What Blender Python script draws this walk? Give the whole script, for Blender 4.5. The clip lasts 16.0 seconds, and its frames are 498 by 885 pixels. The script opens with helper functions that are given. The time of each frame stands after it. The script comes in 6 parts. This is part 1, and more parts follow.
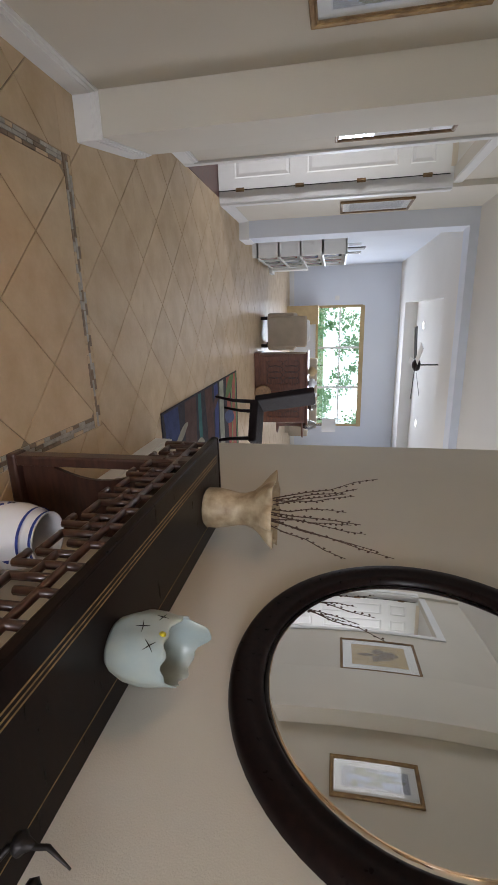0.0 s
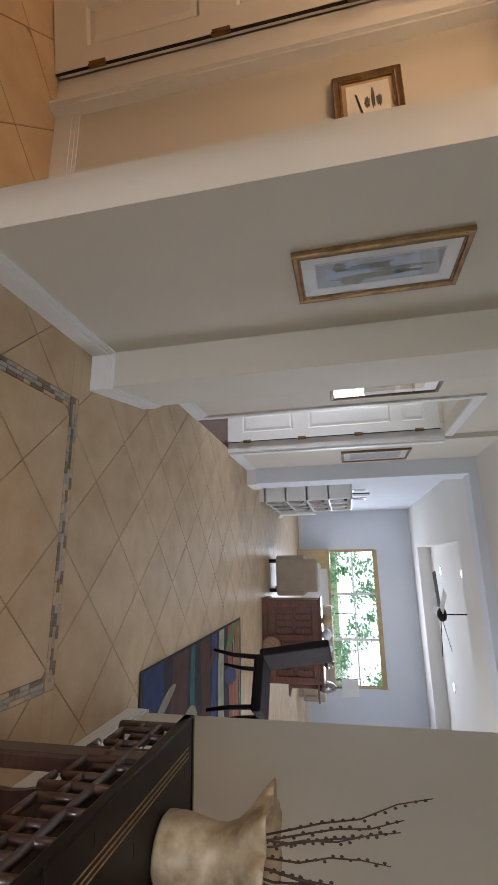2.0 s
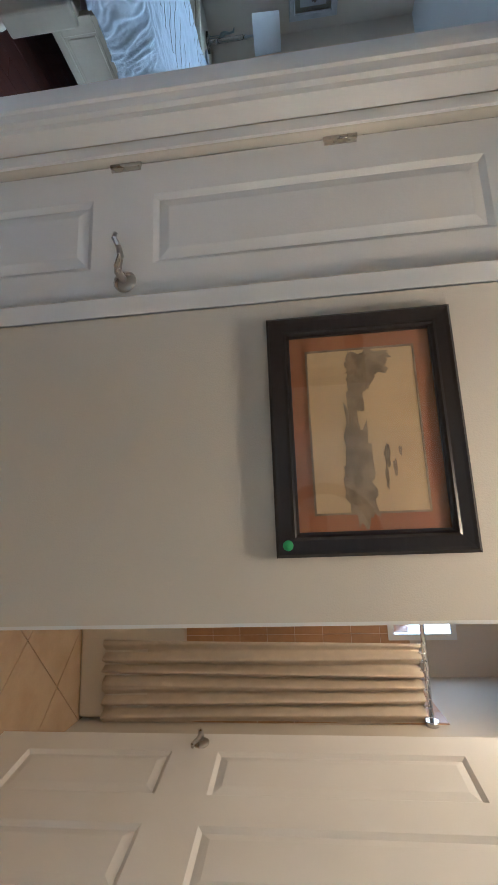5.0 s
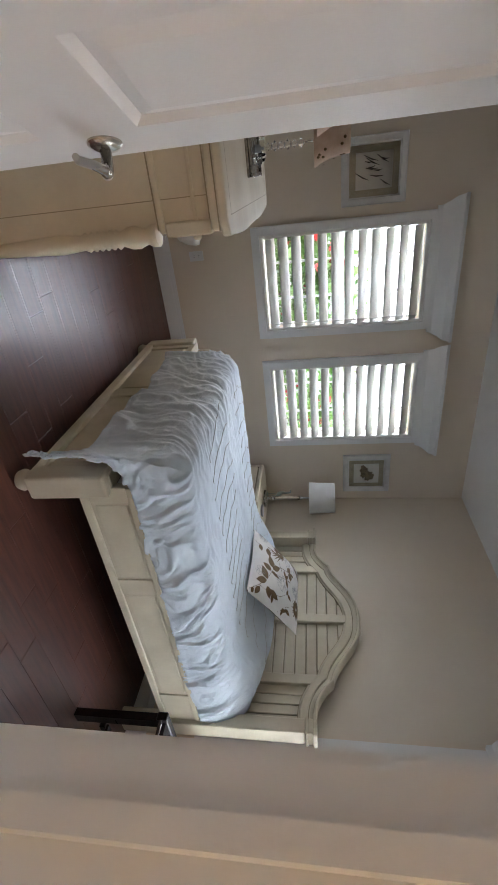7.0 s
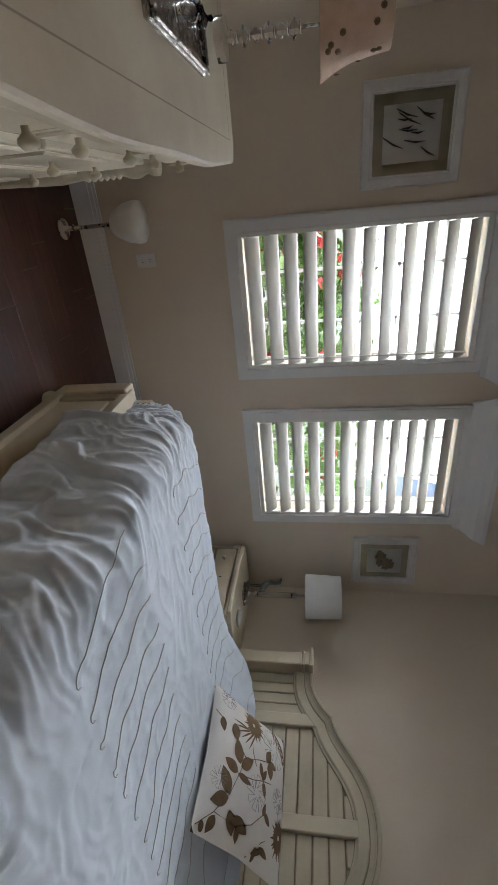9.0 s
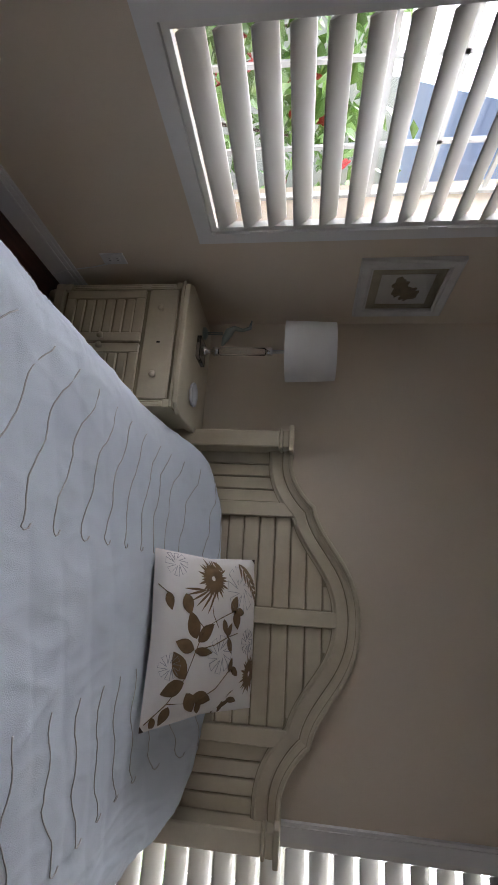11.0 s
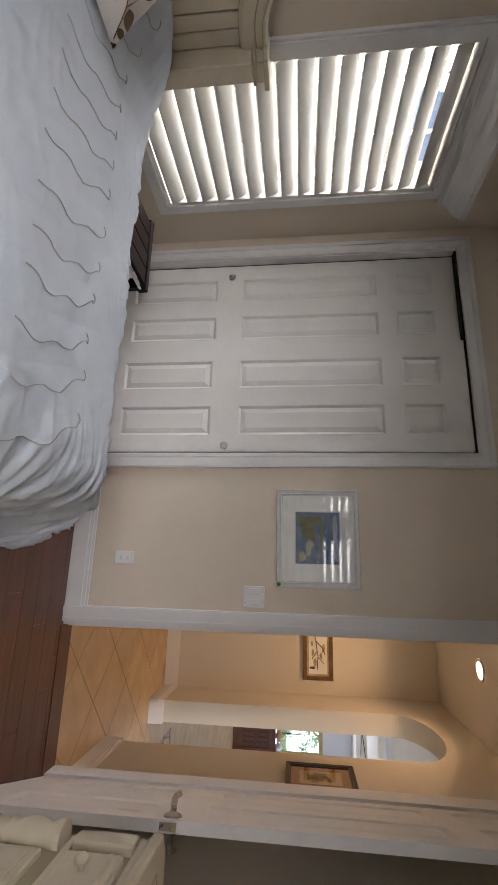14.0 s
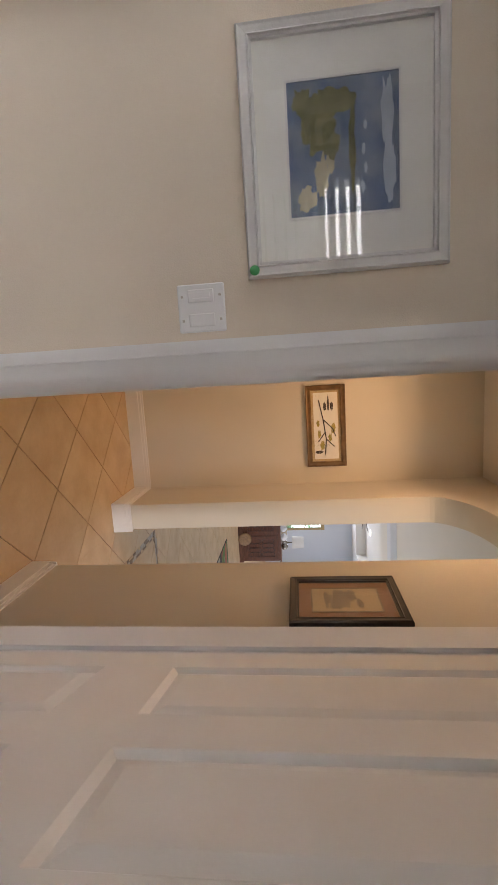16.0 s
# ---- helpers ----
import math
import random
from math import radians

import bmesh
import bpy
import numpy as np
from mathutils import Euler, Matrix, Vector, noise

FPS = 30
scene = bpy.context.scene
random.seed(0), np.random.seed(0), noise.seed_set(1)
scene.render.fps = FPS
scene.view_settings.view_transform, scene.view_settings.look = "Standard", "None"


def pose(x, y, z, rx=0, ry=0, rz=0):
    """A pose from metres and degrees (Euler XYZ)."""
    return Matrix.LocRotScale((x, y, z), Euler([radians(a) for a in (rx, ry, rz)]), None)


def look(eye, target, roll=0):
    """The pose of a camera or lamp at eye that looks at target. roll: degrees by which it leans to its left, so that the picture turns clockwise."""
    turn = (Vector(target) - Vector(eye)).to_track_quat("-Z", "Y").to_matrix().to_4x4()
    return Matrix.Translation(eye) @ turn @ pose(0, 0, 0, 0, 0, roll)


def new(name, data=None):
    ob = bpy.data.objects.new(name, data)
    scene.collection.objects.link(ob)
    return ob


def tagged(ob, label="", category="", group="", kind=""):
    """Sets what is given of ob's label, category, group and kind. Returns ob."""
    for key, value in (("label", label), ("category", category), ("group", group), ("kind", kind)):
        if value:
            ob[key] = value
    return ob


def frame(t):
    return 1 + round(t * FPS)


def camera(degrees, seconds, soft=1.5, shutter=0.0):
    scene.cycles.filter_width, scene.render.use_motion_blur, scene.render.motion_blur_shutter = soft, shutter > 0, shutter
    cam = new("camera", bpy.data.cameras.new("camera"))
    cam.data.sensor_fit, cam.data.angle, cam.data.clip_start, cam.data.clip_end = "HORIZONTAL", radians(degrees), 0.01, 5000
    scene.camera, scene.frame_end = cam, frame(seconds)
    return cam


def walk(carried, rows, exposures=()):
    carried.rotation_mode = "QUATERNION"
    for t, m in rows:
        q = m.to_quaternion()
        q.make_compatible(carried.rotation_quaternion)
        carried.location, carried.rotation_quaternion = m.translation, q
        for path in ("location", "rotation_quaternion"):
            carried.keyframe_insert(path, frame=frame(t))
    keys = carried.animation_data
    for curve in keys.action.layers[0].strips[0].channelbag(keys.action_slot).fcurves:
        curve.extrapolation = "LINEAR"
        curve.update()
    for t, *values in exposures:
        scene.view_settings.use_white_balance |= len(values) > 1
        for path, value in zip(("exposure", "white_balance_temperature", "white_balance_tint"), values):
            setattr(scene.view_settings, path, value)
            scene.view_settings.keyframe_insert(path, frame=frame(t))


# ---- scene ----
cam = camera(58.2, 16.0)
PATH = [
    (0, (0.403, 0.185, 1.322), (0.951, 2.073, 0.955), 91.5),
    (0.5, (0.433, 0.352, 1.328), (0.797, 2.279, 0.933), 90.3),
    (1, (0.476, 0.518, 1.326), (0.631, 2.467, 0.904), 89.5),
    (1.5, (0.456, 0.571, 1.304), (0.307, 2.52, 0.879), 87.8),
    (2, (0.448, 0.521, 1.33), (-0.06, 2.414, 0.934), 86.1),
    (2.5, (0.333, 0.651, 1.346), (-0.586, 2.393, 0.995), 85.1),
    (3, (0.183, 0.866, 1.363), (-1.119, 2.352, 1.054), 85.4),
    (3.5, (0.024, 1.056, 1.369), (-1.59, 2.204, 1.096), 85.9),
    (4, (-0.204, 1.135, 1.354), (-2.05, 1.865, 1.108), 86.0),
    (4.5, (-0.475, 1.16, 1.373), (-2.454, 1.329, 1.146), 86.4),
    (5, (-0.746, 1.101, 1.372), (-2.69, 0.687, 1.151), 86.6),
    (5.2, (-0.841, 1.03, 1.355), (-2.72, 0.379, 1.138), 86.7),
    (7.3, (-1.315, -0.16, 1.287), (-2.262, -1.892, 0.969), 88.8),
    (7.5, (-1.338, -0.272, 1.282), (-2.252, -2.023, 0.966), 89.0),
    (8, (-1.388, -0.532, 1.288), (-2.214, -2.325, 0.969), 89.0),
    (8.2, (-1.411, -0.653, 1.287), (-2.213, -2.458, 0.971), 89.0),
    (10.3, (-1.878, -2.035, 1.308), (-3.468, -3.216, 1.032), 91.1),
    (10.5, (-1.932, -2.13, 1.292), (-3.625, -3.163, 1.029), 91.4),
    (11, (-2.023, -2.381, 1.285), (-3.924, -2.955, 1.04), 91.7),
    (11.5, (-2.122, -2.599, 1.283), (-4.107, -2.626, 1.041), 91.6),
    (12, (-2.168, -2.775, 1.294), (-4.085, -2.262, 1.05), 91.5),
    (12.5, (-2.237, -2.928, 1.32), (-3.93, -1.895, 1.066), 91.6),
    (13, (-2.298, -2.957, 1.323), (-3.649, -1.501, 1.084), 90.9),
    (13.5, (-2.233, -2.967, 1.347), (-3.171, -1.214, 1.124), 90.3),
    (14, (-2.074, -2.822, 1.354), (-2.603, -0.906, 1.137), 89.9),
    (14.5, (-1.949, -2.552, 1.36), (-2.171, -0.575, 1.154), 88.8),
    (15, (-1.896, -2.198, 1.357), (-1.909, -0.208, 1.151), 87.8),
    (15.5, (-1.813, -1.776, 1.346), (-1.644, 0.206, 1.142), 87.3),
    (16, (-1.731, -1.322, 1.331), (-1.431, 0.644, 1.115), 87.5),
]
EXPOSURES = [(0, -0.2, 6700, 20), (2.5, -0.2, 6500, 20), (4, 0.0, 5500, 14), (5.2, 0.3, 4650, 5), (7.3, 0.4, 6350, 16), (8.2, 0.38, 6400, 16), (10.3, -1.0, 6600, 20), (11.0, -0.58, 6600, 22), (11.5, -0.5, 6620, 21), (12.0, -0.15, 6650, 20), (12.5, -0.08, 6700, 19), (13.5, -0.33, 6900, 21), (14.3, 0.0, 7100, 22), (15.1, 0.28, 7100, 22), (16, 0.08, 7200, 22)]
walk(cam, [(t, look(eye, target, roll)) for t, eye, target, roll in PATH], EXPOSURES)

# ---- world, sun, lights ----
world = bpy.data.worlds.new("sky")
scene.world = world
world.use_nodes = True
wn = world.node_tree
sky = wn.nodes.new("ShaderNodeTexSky")
sky.sky_type = "NISHITA"
sky.sun_disc = False
sky.sun_elevation, sky.sun_rotation = radians(66), radians(162)
wn.links.new(sky.outputs[0], wn.nodes["Background"].inputs[0])
wn.nodes["Background"].inputs[1].default_value = 0.15

sun = new("sun", bpy.data.lights.new("sun", "SUN"))
sun.data.energy, sun.data.angle, sun.data.color = 3.5, radians(0.5), (1, 0.95, 0.87)
sun.matrix_world = look((0, 0, 0), (-0.12, 0.30, -0.95))


def area_lamp(name, eye, target, w, h, watts, color):
    data = bpy.data.lights.new(name, "AREA")
    data.shape, data.size, data.size_y, data.energy, data.color = "RECTANGLE", w, h, watts, color
    ob = new(name, data)
    ob.matrix_world = look(eye, target)
    return ob


DAY = (0.86, 0.94, 1.0)
WARM = (1.0, 0.65, 0.35)
area_lamp("daylight_south", (-2.6, -7.6, 3.1), (-2.6, -3.8, 1.5), 6.5, 2.6, 1380, DAY)
area_lamp("daylight_west", (-7.7, -1.0, 3.0), (-4.3, -0.94, 1.4), 5.0, 2.6, 1350, DAY)
area_lamp("daylight_living", (1.9, 13.55, 1.5), (1.9, 0, 1.2), 3.2, 1.3, 130, (0.72, 0.86, 1.0))
area_lamp("daylight_dining", (5.05, 6.2, 1.5), (0, 5.6, 1.2), 3.4, 1.9, 90, DAY)
# fill lamp at an unseen, added window, to brighten the far door
area_lamp("fill_far_bedroom", (-3.34, 4.4, 1.52), (-1, 4.4, 1.2), 2.0, 1.45, 38, (0.80, 0.90, 1.0))
# fill lamp in an assumed, unseen entry opening, to light the hall
area_lamp("fill_entry", (0.3, -2.62, 1.5), (0.3, 3, 1.1), 1.4, 2.0, 18, DAY)


def spot_down(name, x, y, z, watts, color, deg=120):
    data = bpy.data.lights.new(name, "SPOT")
    data.energy, data.color, data.spot_size, data.spot_blend, data.shadow_soft_size = watts, color, radians(deg), 0.6, 0.12
    ob = new(name, data)
    ob.location = (x, y, z)
    return ob


spot_down("recessed_bulb", -1.38, 1.15, 2.655, 48, WARM, 150)
spot_down("bath_bulb", -2.85, 1.45, 2.60, 36, WARM, 165)


# ---- materials ----
def mat(name, color, rough=0.6, metal=0.0, var=0.12, scale=6.0, fine=120.0, bump=0.05, tint=None, rand=0.0, coat=0.0):
    m = bpy.data.materials.new(name)
    m.use_nodes = True
    t = m.node_tree
    n, lk = t.nodes, t.links
    b = n["Principled BSDF"]
    b.inputs["Roughness"].default_value, b.inputs["Metallic"].default_value = rough, metal
    b.inputs["Coat Weight"].default_value = coat
    co = n.new("ShaderNodeTexCoord")
    big, small = n.new("ShaderNodeTexNoise"), n.new("ShaderNodeTexNoise")
    big.inputs["Scale"].default_value, big.inputs["Detail"].default_value = scale, 5
    small.inputs["Scale"].default_value, small.inputs["Detail"].default_value = fine, 3
    lk.new(co.outputs["Object"], big.inputs["Vector"])
    lk.new(co.outputs["Object"], small.inputs["Vector"])
    mix = n.new("ShaderNodeMix")
    mix.data_type = "RGBA"
    c2 = tint or tuple(c * (1 - var) for c in color)
    mix.inputs["A"].default_value = (*color, 1)
    mix.inputs["B"].default_value = (*c2, 1)
    ramp = n.new("ShaderNodeMapRange")
    ramp.inputs["From Min"].default_value, ramp.inputs["From Max"].default_value = 0.35, 0.68
    lk.new(big.outputs["Fac"], ramp.inputs["Value"])
    lk.new(ramp.outputs["Result"], mix.inputs["Factor"])
    hsv = n.new("ShaderNodeHueSaturation")
    mul = n.new("ShaderNodeMath")
    mul.operation = "MULTIPLY_ADD"
    mul.inputs[1].default_value, mul.inputs[2].default_value = var * 0.5, 1 - var * 0.25
    lk.new(small.outputs["Fac"], mul.inputs[0])
    if rand:
        oi = n.new("ShaderNodeObjectInfo")
        r = n.new("ShaderNodeMath")
        r.operation = "MULTIPLY_ADD"
        r.inputs[1].default_value, r.inputs[2].default_value = rand * 2, -rand
        lk.new(oi.outputs["Random"], r.inputs[0])
        add = n.new("ShaderNodeMath")
        lk.new(mul.outputs[0], add.inputs[0])
        lk.new(r.outputs[0], add.inputs[1])
        lk.new(add.outputs[0], hsv.inputs["Value"])
    else:
        lk.new(mul.outputs[0], hsv.inputs["Value"])
    lk.new(mix.outputs["Result"], hsv.inputs["Color"])
    lk.new(hsv.outputs[0], b.inputs["Base Color"])
    rr = n.new("ShaderNodeMath")
    rr.operation = "MULTIPLY_ADD"
    rr.inputs[1].default_value, rr.inputs[2].default_value = 0.14, rough - 0.07
    lk.new(big.outputs["Fac"], rr.inputs[0])
    lk.new(rr.outputs[0], b.inputs["Roughness"])
    if bump:
        bp = n.new("ShaderNodeBump")
        bp.inputs["Strength"].default_value, bp.inputs["Distance"].default_value = bump, 0.01
        lk.new(small.outputs["Fac"], bp.inputs["Height"])
        lk.new(bp.outputs[0], b.inputs["Normal"])
    return m


def wood(name, dark, light, rough=0.35, stretch=(1, 14, 14), rand=0.0, coat=0.15):
    m = mat(name, dark, rough, 0, 0.2, 3.0, 60.0, 0.04, light, rand, coat)
    t = m.node_tree
    co = [x for x in t.nodes if x.type == "TEX_COORD"][0]
    mp = t.nodes.new("ShaderNodeMapping")
    mp.inputs["Scale"].default_value = stretch
    t.links.new(co.outputs["Object"], mp.inputs["Vector"])
    for x in [x for x in t.nodes if x.type == "TEX_NOISE"]:
        t.links.new(mp.outputs[0], x.inputs["Vector"])
    return m


def glass(name, rough=0.0, color=(1, 1, 1)):
    m = bpy.data.materials.new(name)
    m.use_nodes = True
    b = m.node_tree.nodes["Principled BSDF"]
    b.inputs["Base Color"].default_value = (*color, 1)
    b.inputs["Transmission Weight"].default_value, b.inputs["Roughness"].default_value = 1.0, rough
    b.inputs["IOR"].default_value = 1.45
    return m


def mirror(name):
    m = bpy.data.materials.new(name)
    m.use_nodes = True
    b = m.node_tree.nodes["Principled BSDF"]
    b.inputs["Base Color"].default_value = (0.9, 0.91, 0.9, 1)
    b.inputs["Metallic"].default_value, b.inputs["Roughness"].default_value = 1.0, 0.01
    return m


def emit(name, color, power):
    m = bpy.data.materials.new(name)
    m.use_nodes = True
    b = m.node_tree.nodes["Principled BSDF"]
    b.inputs["Base Color"].default_value = (*color, 1)
    b.inputs["Emission Color"].default_value = (*color, 1)
    b.inputs["Emission Strength"].default_value = power
    return m


WALL_HALL = mat("hall_wall_paint", (0.68, 0.64, 0.56), 0.75, 0, 0.05, 1.2, 260, 0.12)
WALL_BED = mat("bedroom_wall_paint", (0.74, 0.645, 0.525), 0.75, 0, 0.05, 1.2, 260, 0.12)
WALL_LIV = mat("living_wall_paint", (0.73, 0.775, 0.85), 0.75, 0, 0.04, 1.0, 200, 0.1)
CEIL = mat("ceiling_paint", (0.80, 0.79, 0.76), 0.85, 0, 0.04, 1.0, 150, 0.2)
TRIM = mat("white_trim_paint", (0.80, 0.80, 0.79), 0.4, 0, 0.04, 3, 90, 0.03)
DOORP = mat("white_door_paint", (0.80, 0.79, 0.76), 0.38, 0, 0.04, 4, 160, 0.05)
SHUT = mat("shutter_paint", (0.82, 0.81, 0.77), 0.4, 0, 0.04, 3, 90, 0.03)
TILE = mat("ceramic_floor_tile", (0.56, 0.42, 0.265), 0.42, 0, 0.22, 5, 45, 0.05, (0.47, 0.33, 0.19), 0.05)
GROUT = mat("tile_grout", (0.31, 0.245, 0.17), 0.9, 0, 0.2, 20, 300, 0.2)
MOS_A = mat("mosaic_brown", (0.23, 0.16, 0.105), 0.45, 0, 0.3, 20, 120, 0.1, None, 0.08)
MOS_B = mat("mosaic_grey", (0.42, 0.39, 0.34), 0.45, 0, 0.3, 20, 120, 0.1, None, 0.08)
PLANK = wood("dark_plank", (0.060, 0.020, 0.013), (0.115, 0.040, 0.024), 0.40, (1.2, 14, 14), 0.10, 0.1)
CREAM = mat("cream_antique_paint", (0.63, 0.56, 0.42), 0.5, 0, 0.14, 4, 60, 0.05, (0.54, 0.465, 0.335))
# darker cream: antique glaze lines, and painted shade behind slats and fronts
CREAMD = mat("cream_glaze_and_shade", (0.36, 0.30, 0.20), 0.6, 0, 0.2, 6, 60, 0.05)
QUILT = mat("pale_blue_cotton", (0.66, 0.72, 0.78), 0.9, 0, 0.06, 5, 420, 0.25)
STITCH = mat("quilt_stitching", (0.50, 0.49, 0.47), 0.9, 0, 0.1, 30, 300, 0.2)
PILW = mat("pillow_linen", (0.78, 0.74, 0.70), 0.9, 0, 0.05, 8, 500, 0.3)
LEAFB = mat("brown_print", (0.18, 0.108, 0.045), 0.85, 0, 0.3, 30, 400, 0.2)
INK = mat("grey_ink", (0.30, 0.30, 0.31), 0.85, 0, 0.1, 30, 400, 0.2)
PIPING = mat("dark_pillow_back", (0.09, 0.06, 0.05), 0.9, 0, 0.1, 30, 400, 0.2)
BLACKW = wood("dark_lacquer", (0.008, 0.005, 0.005), (0.015, 0.008, 0.007), 0.30, (3, 20, 20), 0, 0.0)
BLACKW.node_tree.nodes["Principled BSDF"].inputs["Specular IOR Level"].default_value = 0.12
ROSEW = wood("rosewood", (0.03, 0.012, 0.009), (0.06, 0.024, 0.016), 0.33, (3, 20, 20), 0, 0.3)
MAHOG = wood("mahogany", (0.085, 0.028, 0.016), (0.16, 0.06, 0.032), 0.35, (3, 18, 18), 0, 0.25)
BLACKF = wood("black_frame_wood", (0.012, 0.009, 0.010), (0.02, 0.014, 0.014), 0.35, (4, 20, 20), 0, 0.2)
GILT = mat("worn_gilt_line", (0.42, 0.27, 0.12), 0.5, 0.3, 0.5, 40, 90, 0.1)
GOLDF = mat("aged_gold_frame", (0.30, 0.185, 0.075), 0.45, 0.5, 0.4, 18, 90, 0.2, (0.16, 0.085, 0.035))
BRONZF = mat("bronze_frame", (0.22, 0.13, 0.06), 0.4, 0.5, 0.4, 18, 90, 0.2)
WHITEF = mat("whitewashed_frame", (0.72, 0.71, 0.69), 0.5, 0, 0.12, 14, 120, 0.1)
SILVER = mat("antique_silver", (0.46, 0.44, 0.40), 0.26, 0.95, 0.4, 45, 120, 0.3, (0.10, 0.09, 0.08))
NICKEL = mat("satin_nickel", (0.56, 0.52, 0.46), 0.28, 1.0, 0.08, 20, 200, 0.02)
CHROME = mat("chrome", (0.75, 0.75, 0.76), 0.1, 1.0, 0.03, 20, 200, 0.0)
# near-black colour standing for shade in door gaps, closet track and slots
GAP_SHADE = mat("gap_shade", (0.02, 0.018, 0.016), 0.9, 0, 0.1, 10, 100, 0)
PAPER = mat("mat_board", (0.78, 0.77, 0.72), 0.8, 0, 0.04, 10, 300, 0.05)
MATBR = mat("brown_mat_board", (0.30, 0.125, 0.055), 0.8, 0, 0.1, 10, 300, 0.05)
SEPIA = mat("sepia_paper", (0.52, 0.39, 0.21), 0.8, 0, 0.15, 7, 200, 0.05)
SEPIAD = mat("sepia_ink", (0.16, 0.12, 0.075), 0.8, 0, 0.4, 30, 200, 0.05, (0.30, 0.24, 0.15))
PANE = glass("clear_glass")
CRYST = glass("crystal", 0.02, (0.97, 0.98, 0.98))
MIRR = mirror("silvered_mirror")
PLAST = mat("white_plastic", (0.80, 0.80, 0.79), 0.35, 0, 0.03, 10, 100, 0)
SHADEW = mat("white_lampshade", (0.80, 0.80, 0.79), 0.85, 0, 0.04, 10, 500, 0.2)
SHADEP = mat("rose_lampshade", (0.60, 0.42, 0.31), 0.8, 0, 0.15, 12, 300, 0.2, (0.50, 0.32, 0.22))
FABB = mat("beige_fabric", (0.50, 0.42, 0.32), 0.9, 0, 0.12, 6, 300, 0.3)
CURT = mat("cream_curtain_fabric", (0.66, 0.57, 0.44), 0.9, 0, 0.1, 14, 380, 0.35)
WTILE = mat("shower_tile", (0.52, 0.31, 0.16), 0.35, 0, 0.2, 6, 60, 0.05, (0.44, 0.25, 0.12), 0.05)
TUBM = mat("tub_enamel", (0.74, 0.68, 0.56), 0.2, 0, 0.03, 6, 60, 0.0)
GREENS = mat("green_sticker", (0.05, 0.36, 0.12), 0.6, 0, 0.03, 10, 100, 0)
LEAFG = mat("garden_leaf", (0.10, 0.22, 0.045), 0.5, 0, 0.35, 3, 60, 0.1, (0.16, 0.30, 0.06))
# bright translucent tint puts the far shrubs' sunlight into their colour
TREEL = mat("leaf_sunlit_tint", (0.12, 0.24, 0.10), 0.5, 0, 0.35, 3, 60, 0.1, (0.14, 0.30, 0.14))
tn = TREEL.node_tree
tl, mx = tn.nodes.new("ShaderNodeBsdfTranslucent"), tn.nodes.new("ShaderNodeMixShader")
tl.inputs["Color"].default_value, mx.inputs[0].default_value = (0.45, 0.70, 0.45, 1), 0.75
tn.links.new(tn.nodes["Principled BSDF"].outputs[0], mx.inputs[1])
tn.links.new(tl.outputs[0], mx.inputs[2])
tn.links.new(mx.outputs[0], tn.nodes["Material Output"].inputs["Surface"])
PETAL = mat("red_petal", (0.55, 0.03, 0.03), 0.6, 0, 0.25, 10, 100, 0.1)
GRASS = mat("lawn", (0.09, 0.16, 0.04), 0.9, 0, 0.4, 1.5, 40, 0.4)
STUCCO = mat("white_stucco", (0.80, 0.79, 0.76), 0.9, 0, 0.06, 2, 120, 0.4)
LEATH = mat("black_leather", (0.014, 0.008, 0.008), 0.65, 0, 0.25, 10, 220, 0.25)
LEATH.node_tree.nodes["Principled BSDF"].inputs["Specular IOR Level"].default_value = 0.15
CERW = mat("white_porcelain", (0.76, 0.78, 0.82), 0.18, 0, 0.04, 6, 80, 0.0)
CERB = mat("cobalt_glaze", (0.045, 0.075, 0.32), 0.2, 0, 0.3, 20, 100, 0.0)
VASEM = mat("tan_stone_vase", (0.50, 0.40, 0.26), 0.5, 0, 0.4, 22, 70, 0.2, (0.26, 0.18, 0.10))
TWIG = mat("brown_twig", (0.085, 0.045, 0.03), 0.8, 0, 0.3, 30, 200, 0.3)
CELAD = mat("celadon_glaze", (0.30, 0.36, 0.35), 0.3, 0, 0.15, 8, 60, 0.05, (0.37, 0.38, 0.31))
IRON = mat("dark_iron", (0.022, 0.018, 0.017), 0.5, 0.6, 0.2, 20, 100, 0.1)
GLOW = emit("warm_bulb_glow", (1.0, 0.80, 0.52), 14)
GLOWW = emit("white_bulb_glow", (1.0, 0.97, 0.92), 8)


# ---- mesh helpers ----
def bx(bm, x0, x1, y0, y1, z0, z1, m=None):
    c = Matrix.LocRotScale(((x0 + x1) / 2, (y0 + y1) / 2, (z0 + z1) / 2), None, (abs(x1 - x0), abs(y1 - y0), abs(z1 - z0)))
    return bmesh.ops.create_cube(bm, size=1, matrix=(m @ c) if m else c)["verts"]


def boxes(*rows):
    bm = bmesh.new()
    for r in rows:
        bx(bm, *r)
    return bm


def soften(bm, w=0.004, seg=1):
    ed = [e for e in bm.edges if len(e.link_faces) == 2 and e.calc_face_angle(0) > 0.5]
    bmesh.ops.bevel(bm, geom=ed, offset=w, segments=seg, affect="EDGES", profile=0.5, clamp_overlap=True)
    return bm


def smooth(bm):
    for f in bm.faces:
        f.smooth = True
    return bm


